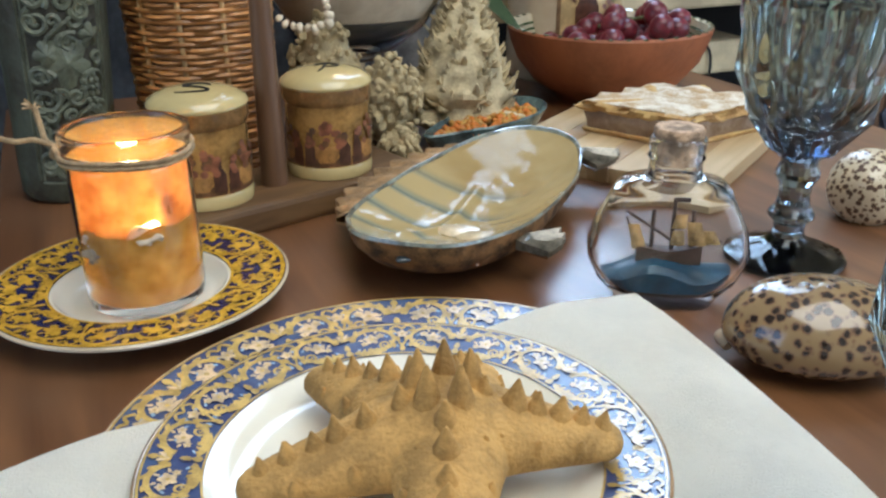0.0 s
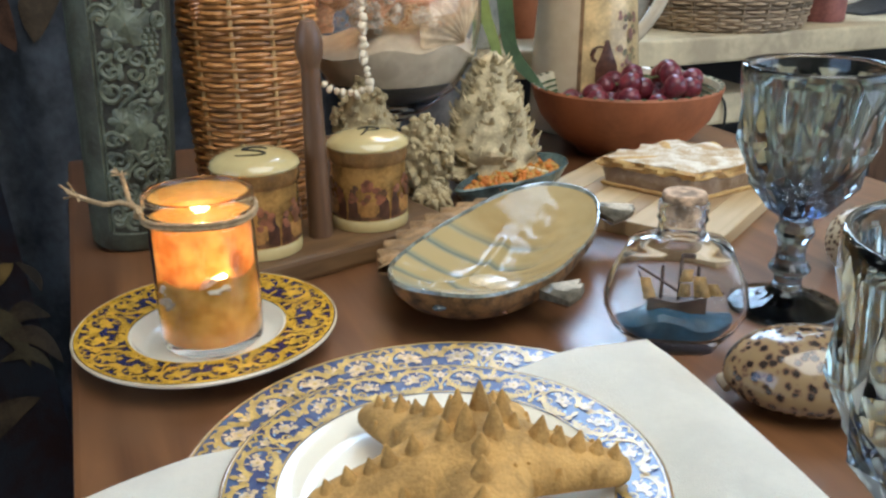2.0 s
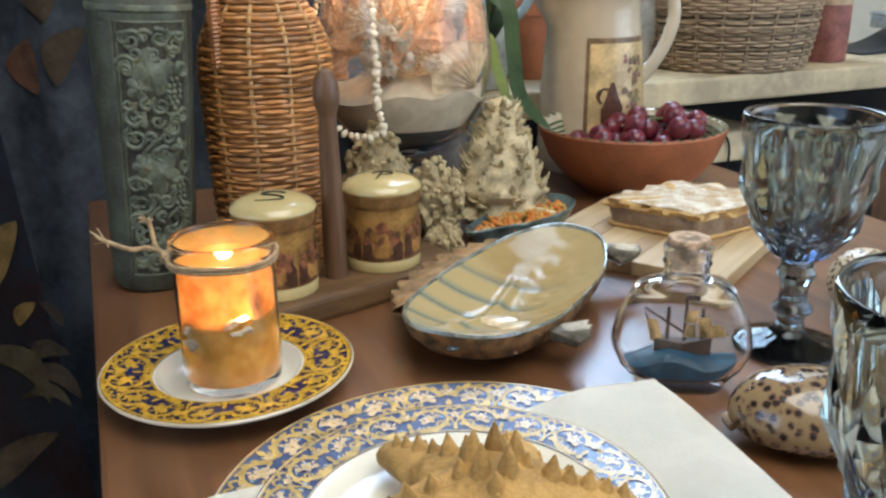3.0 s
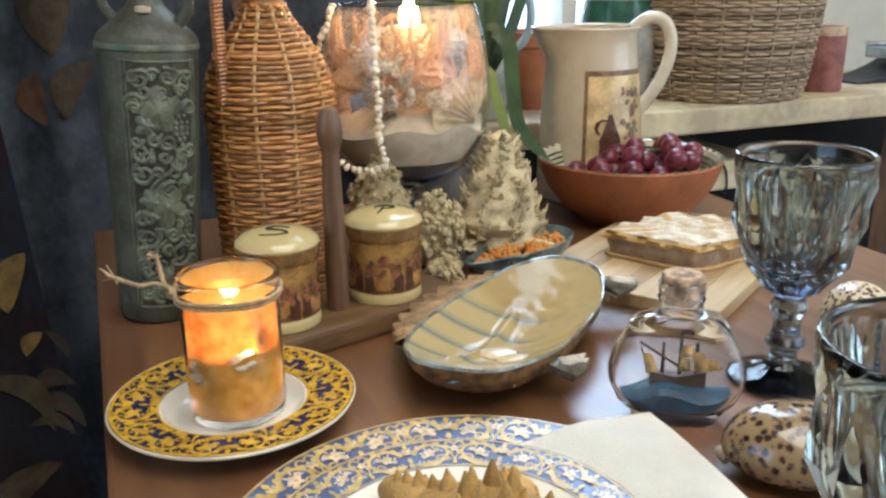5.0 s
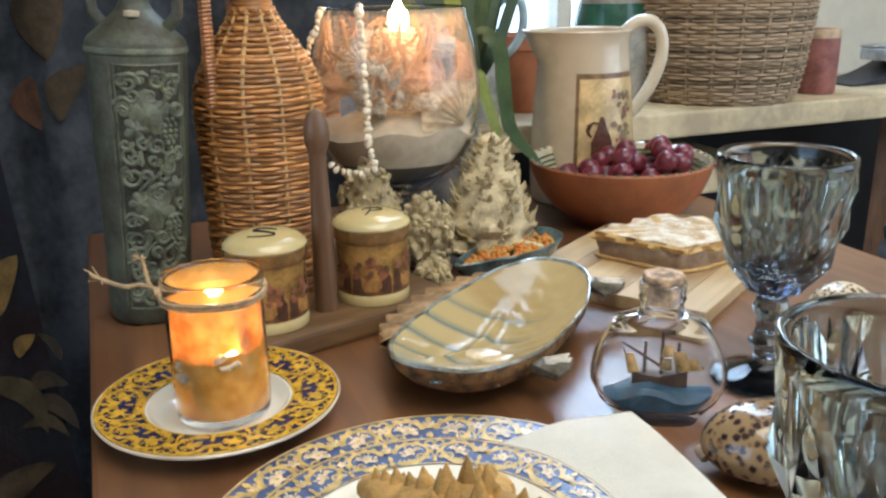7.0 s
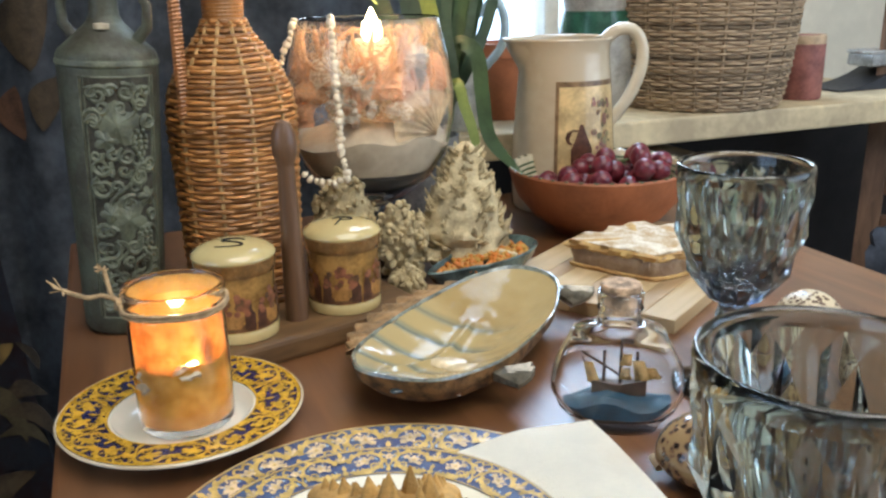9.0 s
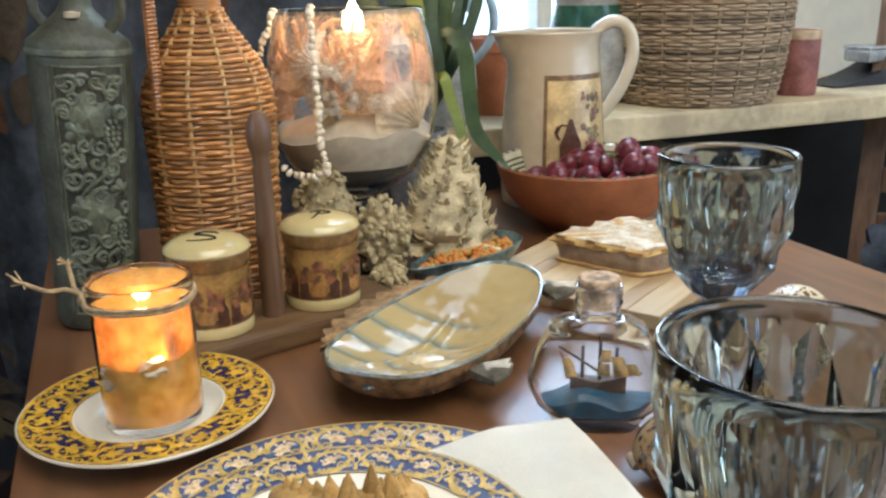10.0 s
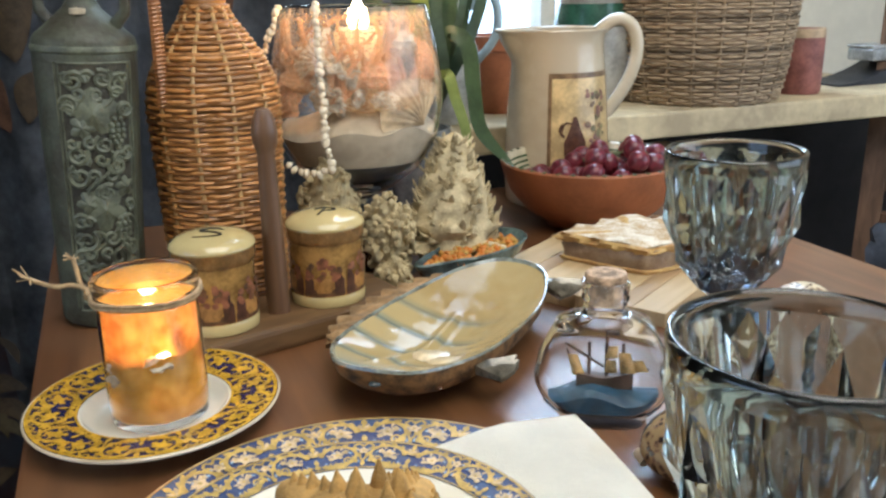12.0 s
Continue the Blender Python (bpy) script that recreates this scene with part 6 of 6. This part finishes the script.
jug_glaze = mat("ivory_jug_glaze", (0.56, 0.49, 0.36), 0.22, var=0.12, scale=7, coat=0.5, color2=(0.48, 0.39, 0.27))
JUG = Vector((0.1480, 1.0600, 0))
jug = thing("pitcher", JUG, "ivory glazed pitcher with a framed still-life print", "pitcher")


bm = lathe([(0, 0.001), (0.064, 0), (0.067, 0.004), (0.0680, 0.03), (0.0665, 0.08), (0.0630, 0.13), (0.0590, 0.175), (0.0570, 0.198), (0.0580, 0.210), (0.0600, 0.2165), (0.0590, 0.2185), (0.0565, 0.2165), (0.0545, 0.205), (0.0540, 0.17), (0.060, 0.08), (0, 0.01)], 64, rad=lambda a, i: 1 + (0.36 * max(0, math.cos(a - radians(188))) ** 8 * min(1, max(0, i - 6) / 3) if i < 13 else 0))
jug_body = part("body", bm, jug_glaze, jug)
hd = Vector((math.cos(radians(2)), math.sin(radians(2)), 0))
part("handle", tube(smooth_path([hd * 0.050 + Vector((0, 0, 0.2130)), hd * 0.068 + Vector((0, 0, 0.2260)), hd * 0.086 + Vector((0, 0, 0.2250)), hd * 0.098 + Vector((0, 0, 0.2080)), hd * 0.099 + Vector((0, 0, 0.1800)), hd * 0.088 + Vector((0, 0, 0.1480)), hd * 0.070 + Vector((0, 0, 0.1200)), hd * 0.060 + Vector((0, 0, 0.110))]),
                    0.0082, 12), jug_glaze, jug)


JP = [(0.067, 0.004), (0.0680, 0.03), (0.0665, 0.08), (0.0630, 0.13), (0.0590, 0.175)]


def jug_r(z):
    for (r0, z0), (r1, z1) in zip(JP, JP[1:]):
        if z0 <= z <= z1:
            return r0 + (r1 - r0) * (z - z0) / (z1 - z0)
    return 0.06


def jug_patch(x0, x1, z0, z1, out, m, name, ngon=None, label=""):
    bm = bmesh.new()
    if ngon:
        f = bm.faces.new([bm.verts.new((x, 0, z)) for x, z in ngon])
        bmesh.ops.triangulate(bm, faces=[f])
        bmesh.ops.subdivide_edges(bm, edges=bm.edges[:], cuts=2, use_grid_fill=True)
        for v in bm.verts:
            a, q = radians(-92) + v.co.x / 0.063, jug_r(v.co.z) + out
            v.co = (q * math.cos(a), q * math.sin(a), v.co.z)
    else:
        g = [[bm.verts.new(((jug_r(z0 + (z1 - z0) * v / 6) + out) * math.cos(radians(-92) + (x0 + (x1 - x0) * u / 10) / 0.063), (jug_r(z0 + (z1 - z0) * v / 6) + out) * math.sin(radians(-92) + (x0 + (x1 - x0) * u / 10) / 0.063), z0 + (z1 - z0) * v / 6)) for v in range(7)] for u in range(11)]
        for i in range(10):
            for k in range(6):
                bm.faces.new((g[i][k], g[i + 1][k], g[i + 1][k + 1], g[i][k + 1]))
    part(name, bm, m, jug_body, label)


border_print = mat("brown_print_border", (0.20, 0.12, 0.06), 0.35, var=0.4, scale=90)
olive_print = mat("olive_print", (0.19, 0.16, 0.07), 0.4, var=0.4, scale=90)
plum_print = mat("plum_print", (0.25, 0.12, 0.085), 0.4, var=0.4, scale=120)
jug_patch(-0.014, 0.080, 0.040, 0.168, 0.0006, border_print, "print_border")
jug_patch(-0.0095, 0.0755, 0.044, 0.1615, 0.0011, mat("tan_print_ground", (0.60, 0.43, 0.20), 0.35, var=0.35, scale=30, coat=0.3), "print_ground", label="tan still-life print")
jug_patch(0.000, 0.066, 0.048, 0.066, 0.0016, olive_print, "printed_table")
jug_patch(0, 0, 0, 0, 0.0024, print_dark, "printed_bottle", [(0.006, 0.062), (0.030, 0.062), (0.0315, 0.085), (0.026, 0.099), (0.0205, 0.104), (0.0205, 0.116), (0.0165, 0.116), (0.0165, 0.104), (0.011, 0.098), (0.0055, 0.085)])
jug_patch(0, 0, 0, 0, 0.0022, print_dark, "printed_jug_handle", [(0.0055, 0.090), (0.002, 0.093), (-0.001, 0.099), (0.001, 0.106), (0.008, 0.110), (0.015, 0.109), (0.015, 0.107), (0.008, 0.1075), (0.003, 0.104), (0.0015, 0.099), (0.004, 0.0955), (0.007, 0.093)])
for k in range(46):
    cx, cz, q = random.uniform(0.034, 0.060), random.uniform(0.070, 0.146), random.uniform(0.0024, 0.0042)
    jug_patch(0, 0, 0, 0, 0.0017 + 0.00003 * k, (plum_print, olive_print, border_print)[k % 3], "printed_fruit", [(cx + q * math.cos(2 * math.pi * s / 9), cz + q * math.sin(2 * math.pi * s / 9)) for s in range(9)])

willow = mat("grey_willow", (0.34, 0.245, 0.15), 0.7, var=0.45, scale=60, bump=0.5, bscale=220, island=0.9)
# dark copy of the willow, its colour holding the shade behind the rods
willow_dark = mat("shaded_willow_core", (0.10, 0.07, 0.045), 0.9, var=0.4, scale=60)
BK = Vector((0.4000, 1.3850, 0.0885))
basket = thing("wicker_basket", BK, "large round grey-brown willow basket on the sill", "basket")
bprof = [(0.124, 0.0), (0.131, 0.02), (0.138, 0.06), (0.145, 0.12), (0.152, 0.20), (0.156, 0.26)]
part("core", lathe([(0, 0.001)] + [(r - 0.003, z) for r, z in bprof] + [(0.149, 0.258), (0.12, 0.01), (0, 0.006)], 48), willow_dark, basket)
bm = bmesh.new()
br = weave(bm, bprof, 0.0054, 0.0028, 46, 0.0024, 0.258)
part("weave", bm, willow, basket, "woven willow rods")
for k in range(23):
    a = 2 * math.pi * (k + 0.25) / 23
    part("stake", tube([((br(z) - 0.001) * math.cos(a), (br(z) - 0.001) * math.sin(a), z) for z in [0.26 * i / 12 for i in range(13)]], 0.0034, 7), willow, basket)

red_wax = mat("brick_red_wax", (0.27, 0.105, 0.085), 0.6, var=0.4, scale=30, color2=(0.17, 0.06, 0.05), sss=0.1)
pillar = thing("pillar_candle", (0.5750, 1.4150, 0.0885), "short brick-red pillar candle with a pale rim", "candle")
part("wax", lathe([(0, 0), (0.034, 0), (0.0355, 0.003), (0.0362, 0.05), (0.0362, 0.100), (0.034, 0.103), (0.020, 0.098), (0, 0.097)], 36), red_wax, pillar)
part("wax_rim", lathe([(0.0366, 0.090), (0.0369, 0.1005), (0.0350, 0.1045), (0.0320, 0.1030)], 36, rad=lambda a, i: 1 + 0.012 * math.sin(a * 5 + i)), mat("pale_wax_rim", (0.50, 0.36, 0.22), 0.5, var=0.3, scale=50), pillar)

# ---- curtains ----
def curtain(name, a, b, z0, z1, folds, depth, m, label, slant=0.0, prints=()):
    bm = bmesh.new()
    a, b = Vector(a), Vector(b)
    nrm = (b - a).normalized().cross(Vector((0, 0, 1)))

    def cloth(t, s, lift=0.0):
        off = depth * math.sin(2 * math.pi * folds * t + 0.7 * math.sin(3 * s + t * 9)) * (0.55 + 0.45 * s) + depth * 0.5 * noise.noise(Vector((t * 8, s * 2, 3)))
        return a.lerp(b, t * (1 - slant * (1 - s))) + nrm * (off + lift) + Vector((0, 0, z0 + (z1 - z0) * (1 - s)))
    cols = folds * 10
    g = []
    for i in range(cols + 1):
        t = i / cols
        col = []
        for k in range(13):
            s = k / 12
            col.append(bm.verts.new(cloth(t, s)))
        g.append(col)
    for i in range(cols):
        for k in range(12):
            bm.faces.new((g[i][k], g[i][k + 1], g[i + 1][k + 1], g[i + 1][k]))
    bmesh.ops.solidify(bm, geom=bm.faces[:], thickness=0.002)
    ob = tagged(part(name, bm, m), label, "curtain")
    # printed leaves: middle (along, height), length, width, slant
    for cx, cz, ln, wd, rot, pm in prints:
        bm = bmesh.new()
        rows = []
        for i in range(13):
            u = i / 12
            row = []
            for k in range(5):
                w = wd * math.sin(math.pi * u) ** 0.8 * (k / 4 - 0.5) + 0.18 * ln * math.sin(math.pi * u)
                l = ln * (u - 0.5)
                x, z = cx + l * math.cos(rot) - w * math.sin(rot), cz + l * math.sin(rot) + w * math.cos(rot)
                s = 1 - (z - z0) / (z1 - z0)
                row.append(bm.verts.new(cloth(x / (b - a).length / (1 - slant * (1 - s)), s, 0.0035)))
            rows.append(row)
        for p, q in zip(rows, rows[1:]):
            for k in range(4):
                bm.faces.new((p[k], q[k], q[k + 1], p[k + 1]))
        part("printed_leaf", bm, pm, ob, "faded ochre leaf print")
    return ob


drape = mat("dark_blue_drape", (0.020, 0.024, 0.034), 0.85, var=0.5, scale=14, bump=0.4, bscale=500, color2=(0.030, 0.012, 0.012))
leaf_ochre = mat("ochre_print_leaf", (0.15, 0.095, 0.026), 0.85, var=0.4, scale=40)
leaf_brown = mat("brown_print_leaf", (0.050, 0.034, 0.018), 0.85, var=0.5, scale=40)
leaf_rust = mat("rust_print_leaf", (0.12, 0.058, 0.032), 0.85, var=0.5, scale=40)
leaf_tan = mat("tan_print_leaf", (0.060, 0.047, 0.024), 0.85, var=0.4, scale=30)
curtain("curtain", nd(-0.60, 1.13), nd(0.50, 1.16), -0.70, 1.45, 9, 0.022, mat("blue_grey_curtain", (0.11, 0.125, 0.150), 0.85, var=0.5, scale=12, bump=0.4, bscale=600), "heavy blue-grey curtain with faded rust leaves behind the table", 0.0,
        [(0.786, 0.245, 0.10, 0.050, 1.3, leaf_rust), (0.535, 0.245, 0.11, 0.060, 1.3, leaf_brown), (0.545, 0.150, 0.08, 0.040, 1.0, leaf_brown), (0.500, 0.140, 0.07, 0.035, 1.6, leaf_rust)])
curtain("drape", nd(-0.75, 0.80), nd(-0.058, 0.80), -0.74, 0.90, 6, 0.020, drape, "dark drape with faded ochre leaves beside the table", 0.16,
        [(0.622, 0.008, 0.062, 0.030, 1.2, leaf_ochre), (0.628, -0.058, 0.028, 0.016, 0.9, leaf_ochre), (0.605, 0.060, 0.06, 0.030, 1.3, leaf_ochre), (0.640, -0.105, 0.045, 0.020, 0.2, leaf_brown),
         (0.602, -0.115, 0.110, 0.020, -0.95, leaf_tan), (0.632, -0.152, 0.050, 0.014, -0.5, leaf_tan), (0.640, -0.135, 0.060, 0.022, -0.6, leaf_brown), (0.60, -0.21, 0.08, 0.035, 0.4, leaf_brown),
         (0.648, -0.060, 0.035, 0.012, -1.0, leaf_brown), (0.56, -0.02, 0.08, 0.035, 0.9, leaf_ochre), (0.52, -0.12, 0.09, 0.04, 0.5, leaf_brown)])

# ---- houseplant by the window ----
leaf_mat = mat("strap_leaf", (0.045, 0.075, 0.028), 0.35, var=0.4, scale=25, bump=0.15, bscale=120, coat=0.15)
leaf_edge = mat("dark_strap_leaf", (0.040, 0.065, 0.040), 0.4, var=0.4, scale=25)
leaf_young = mat("yellow_green_leaf", (0.20, 0.24, 0.06), 0.4, var=0.3, scale=25)
plant = thing("house_plant", nd(0.385, 0.960, 0), "potted houseplant with long drooping strap leaves", "plant")
PL = nd(0.385, 0.960, 0)
part("pot", lathe([(0, 0), (0.030, 0), (0.033, 0.004), (0.040, 0.085), (0.043, 0.088), (0.043, 0.100), (0.039, 0.100), (0.036, 0.085), (0, 0.083)], 40), mat("grey_glass_pot", (0.24, 0.24, 0.23), 0.2, var=0.35, scale=30, coat=0.5), plant, "grey glazed pot")
part("soil", lathe([(0, 0.088), (0.036, 0.087)], 24), mat("dark_soil", (0.02, 0.015, 0.01), 0.95, bump=0.8, bscale=200), plant)


def strap(pts, w, m):
    """A tapered, slightly folded leaf along points."""
    P = [Vector(p) - PL for p in pts]
    fine = []
    for i in range(len(P) - 1):
        p0, p1, p2, p3 = P[max(i - 1, 0)], P[i], P[i + 1], P[min(i + 2, len(P) - 1)]
        for k in range(6):
            t = k / 6
            fine.append(0.5 * ((2 * p1) + (p2 - p0) * t + (2 * p0 - 5 * p1 + 4 * p2 - p3) * t * t + (3 * p1 - p0 - 3 * p2 + p3) * t ** 3))
    fine.append(P[-1])
    bm = bmesh.new()
    prev = None
    n = len(fine)
    for i, p in enumerate(fine):
        tan = (fine[min(i + 1, n - 1)] - fine[max(i - 1, 0)]).normalized()
        side = tan.cross(Vector((0.15, -1, 0.2))).normalized()
        q = i / (n - 1)
        ww = w * (0.45 + 0.55 * math.sin(math.pi * min(1, 0.15 + q * 0.75))) * (1 - max(0, q - 0.75) * 3.4)
        nr = tan.cross(side)
        row = [bm.verts.new(p - side * ww), bm.verts.new(p + nr * ww * 0.22), bm.verts.new(p + side * ww), bm.verts.new(p + nr * (ww * 0.22 - 0.0012))]
        if prev:
            for k in range(4):
                bm.faces.new((prev[k], row[k], row[(k + 1) % 4], prev[(k + 1) % 4]))
        prev = row
    bmesh.ops.recalc_face_normals(bm, faces=bm.faces[:])
    part("leaf", bm, m, plant)


c = PL + Vector((0, 0, 0.09))
strap([c, (0.004, 0.960, 0.185), (0.014, 0.950, 0.220), (0.036, 0.945, 0.207), (0.042, 0.943, 0.160), (0.050, 0.940, 0.112), (0.078, 0.935, 0.078), (0.090, 0.930, 0.066)], 0.0090, leaf_mat)
strap([c, (0.008, 0.945, 0.175), (0.022, 0.940, 0.145), (0.033, 0.935, 0.110), (0.040, 0.930, 0.06)], 0.0065, leaf_young)
# leaf tops lengthened out of view to break up the window's reflection
strap([c, (-0.010, 0.965, 0.20), (0.012, 0.965, 0.255), (0.045, 0.960, 0.32), (0.075, 0.955, 0.42), (0.10, 0.95, 0.50)], 0.012, leaf_mat)
strap([c, (-0.016, 0.970, 0.22), (-0.010, 0.975, 0.32), (0.004, 0.97, 0.46), (0.03, 0.97, 0.60)], 0.010, leaf_edge)
strap([c, (-0.030, 0.970, 0.20), (-0.044, 0.975, 0.29), (-0.050, 0.98, 0.44), (-0.04, 0.98, 0.56)], 0.013, leaf_edge)
strap([c, (-0.004, 0.975, 0.21), (0.022, 0.985, 0.30), (0.036, 0.99, 0.44), (0.06, 0.99, 0.62)], 0.010, leaf_edge)
strap([c, (-0.040, 0.965, 0.17), (-0.070, 0.965, 0.25), (-0.090, 0.965, 0.33)], 0.011, leaf_mat)
strap([c, (0.000, 0.960, 0.18), (0.018, 0.962, 0.26), (0.026, 0.965, 0.38), (0.05, 0.965, 0.52)], 0.008, leaf_mat)

strap([c, (-0.015, 0.935, 0.25), (-0.060, 0.890, 0.350), (-0.095, 0.850, 0.345), (-0.090, 0.825, 0.305), (-0.062, 0.815, 0.268)], 0.010, leaf_young)
strap([c, (0.016, 0.958, 0.20), (0.034, 0.955, 0.27), (0.040, 0.955, 0.34)], 0.0045, leaf_edge)
strap([c, (0.006, 0.950, 0.17), (0.000, 0.946, 0.24), (0.010, 0.944, 0.32)], 0.008, leaf_edge)
strap([c, (0.020, 0.970, 0.18), (0.044, 0.975, 0.23), (0.062, 0.980, 0.30), (0.074, 0.985, 0.42)], 0.007, leaf_edge)
strap([c, (0.014, 0.985, 0.17), (0.030, 1.000, 0.24), (0.052, 1.010, 0.33), (0.085, 1.015, 0.44)], 0.008, leaf_mat)

# ---- more things on the sill ----
pot = thing("terracotta_pot", nd(0.575, 1.120, 0.0885), "plain terracotta flower pot on the sill", "pot")
part("pot_body", lathe([(0, 0), (0.040, 0), (0.043, 0.004), (0.052, 0.090), (0.056, 0.092), (0.057, 0.112), (0.051, 0.112), (0.047, 0.09), (0, 0.085)], 40), terra, pot)
blue_jug_mat = mat("pale_blue_glaze", (0.40, 0.50, 0.55), 0.2, var=0.3, scale=20, coat=0.5)
cj = thing("blue_jug", nd(0.468, 1.045, 0.0885), "pale blue glazed jug with a looped handle behind the plant", "jug")
part("jug_body", lathe([(0, 0), (0.026, 0), (0.030, 0.004), (0.040, 0.05), (0.036, 0.10), (0.022, 0.135), (0.024, 0.165), (0.020, 0.165), (0, 0.12)], 40), mat("white_blue_glaze", (0.55, 0.56, 0.55), 0.2, var=0.35, scale=30, coat=0.5), cj)
part("handle", tube(smooth_path([(0.024, -0.010, 0.155), (0.050, -0.016, 0.175), (0.062, -0.020, 0.150), (0.058, -0.020, 0.115), (0.034, -0.012, 0.085)]), 0.006, 10), blue_jug_mat, cj)
vase = thing("painted_pot", nd(0.750, 1.150, 0.0885), "grey ceramic pot with a green painted band", "pot")
part("vase_body", lathe([(0, 0), (0.046, 0), (0.050, 0.004), (0.064, 0.060), (0.062, 0.115), (0.053, 0.150), (0.058, 0.180), (0.053, 0.180), (0, 0.12)], 40), mat("grey_stoneware", (0.36, 0.34, 0.30), 0.4, var=0.35, scale=25, coat=0.2), vase)
part("green_band", lathe([(0.0627, 0.118), (0.0580, 0.140), (0.0552, 0.152)], 40), mat("green_glaze", (0.035, 0.11, 0.07), 0.25, var=0.4, scale=40, coat=0.4), vase)
bm = bmesh.new()
prev = None
for i in range(15):
    q = i / 14
    h = 0.003 + 0.036 * q ** 2.2
    row = [bm.verts.new((0.150 * q, y, z)) for y, z in ((-0.045, 0.0), (-0.045 + 0.012 * q, h), (0.045, h), (0.045, 0.0))]
    if prev:
        for k in range(4):
            bm.faces.new((prev[k], row[k], row[(k + 1) % 4], prev[(k + 1) % 4]))
    else:
        bm.faces.new(row)
    prev = row
bm.faces.new(prev[::-1])
bmesh.ops.recalc_face_normals(bm, faces=bm.faces[:])
pouch = thing("leather_pouch", nd(1.200, 1.13, 0.0885), "flat black leather pouch curling up on the sill's end", "pouch", rz=TURN_T)
part("flap", bm, mat("black_leather", (0.018, 0.018, 0.020), 0.5, var=0.4, scale=40, bump=0.4, bscale=300), pouch)
tin = thing("small_tin", nd(1.318, 1.13, 0.1285), "small dull grey metal box lying on the black pouch", "tin", rz=TURN_T)
part("box", block((0.062, 0.060, 0.022), (0.0, 0, 0.0085), 0.004), mat("dull_tin", (0.34, 0.34, 0.33), 0.35, 0.6, var=0.35, scale=40), tin, smooth=False)
part("lid", block((0.065, 0.063, 0.006), (0.0, 0, 0.0225), 0.002), mat("worn_tin_lid", (0.45, 0.44, 0.42), 0.35, 0.6, var=0.35, scale=40), tin, smooth=False)
lead = part("cable", tube(smooth_path([nd(0.80, 1.06, -0.0060), nd(0.84, 1.045, -0.0060), nd(0.865, 1.030, -0.0055), nd(0.882, 1.026, -0.022), nd(0.884, 1.026, -0.058), nd(0.882, 1.05, -0.09)]), 0.002, 6), mat("black_rubber", (0.015, 0.015, 0.015), 0.6))
tagged(lead, "thin black cable over the low shelf", "cable")

# ---- chair and bags beyond the table ----
chair_wood = wood("worn_chair_wood", (0.085, 0.045, 0.024), (0.19, 0.105, 0.058), (70, 70, 8), 0.5)
chair = thing("wooden_chair", nd(1.240, 0.78, FLOOR), "worn brown wooden chair with a slatted back", "chair", rz=TURN_T - 50)
for sx in (-0.19, 0.19):
    bm = bmesh.new()
    for (z0, z1, y0, y1) in ((0.0, 0.44, 0.17, 0.19), (0.44, 1.00, 0.19, 0.31)):
        vs = [bm.verts.new((sx + dx, y + dy, z)) for z, y in ((z0, y0), (z1, y1)) for dx, dy in ((-0.019, -0.017), (0.019, -0.017), (0.019, 0.017), (-0.019, 0.017))]
        for f in ((0, 1, 5, 4), (1, 2, 6, 5), (2, 3, 7, 6), (3, 0, 4, 7), (4, 5, 6, 7), (3, 2, 1, 0)):
            bm.faces.new([vs[i] for i in f])
    part("back_post", bm, chair_wood, chair, smooth=False)
    part("front_leg", block((0.036, 0.036, 0.44), (sx, -0.18, 0.22), 0.004), chair_wood, chair, smooth=False)
for z, y in ((0.60, 0.224), (0.68, 0.241), (0.78, 0.263), (0.93, 0.295)):
    part("back_rail", block((0.342, 0.018, 0.045), (0, y, z), 0.004), chair_wood, chair, smooth=False)
part("seat", block((0.42, 0.40, 0.024), (0, 0, 0.452), 0.006), chair_wood, chair, smooth=False)


def bag(at, r, squash, m, label, name):
    bm = ball((0, 0, 0), r, None, 4, squash, 0.35, 11)
    for v in bm.verts:
        v.co += v.co.normalized() * 0.012 * noise.noise(v.co * 38)
    lowest = min(v.co.z for v in bm.verts)
    ob = part(name, bm, m)
    ob.location = at + Vector((0, 0, -lowest))
    return tagged(ob, label, "bag")


SEAT = FLOOR + 0.4645
bag(nd(1.20, 0.73, SEAT), 0.095, (1.1, 1, 0.95), mat("pale_green_plastic", (0.50, 0.54, 0.36), 0.3, var=0.3, scale=14, coat=0.2), "crumpled pale green plastic bag on the chair seat", "plastic_bag")
bag(nd(1.22, 0.88, SEAT), 0.090, (1.0, 0.8, 1.15), mat("slate_blue_fabric", (0.08, 0.095, 0.13), 0.9, var=0.4, scale=20), "dark blue fabric bag on the chair seat", "fabric_bag")
bag(nd(1.27, 0.64, SEAT), 0.070, (1.0, 1, 0.9), mat("orange_plastic", (0.50, 0.26, 0.11), 0.4, var=0.3, scale=20), "crumpled orange paper bag on the chair seat", "paper_bag")
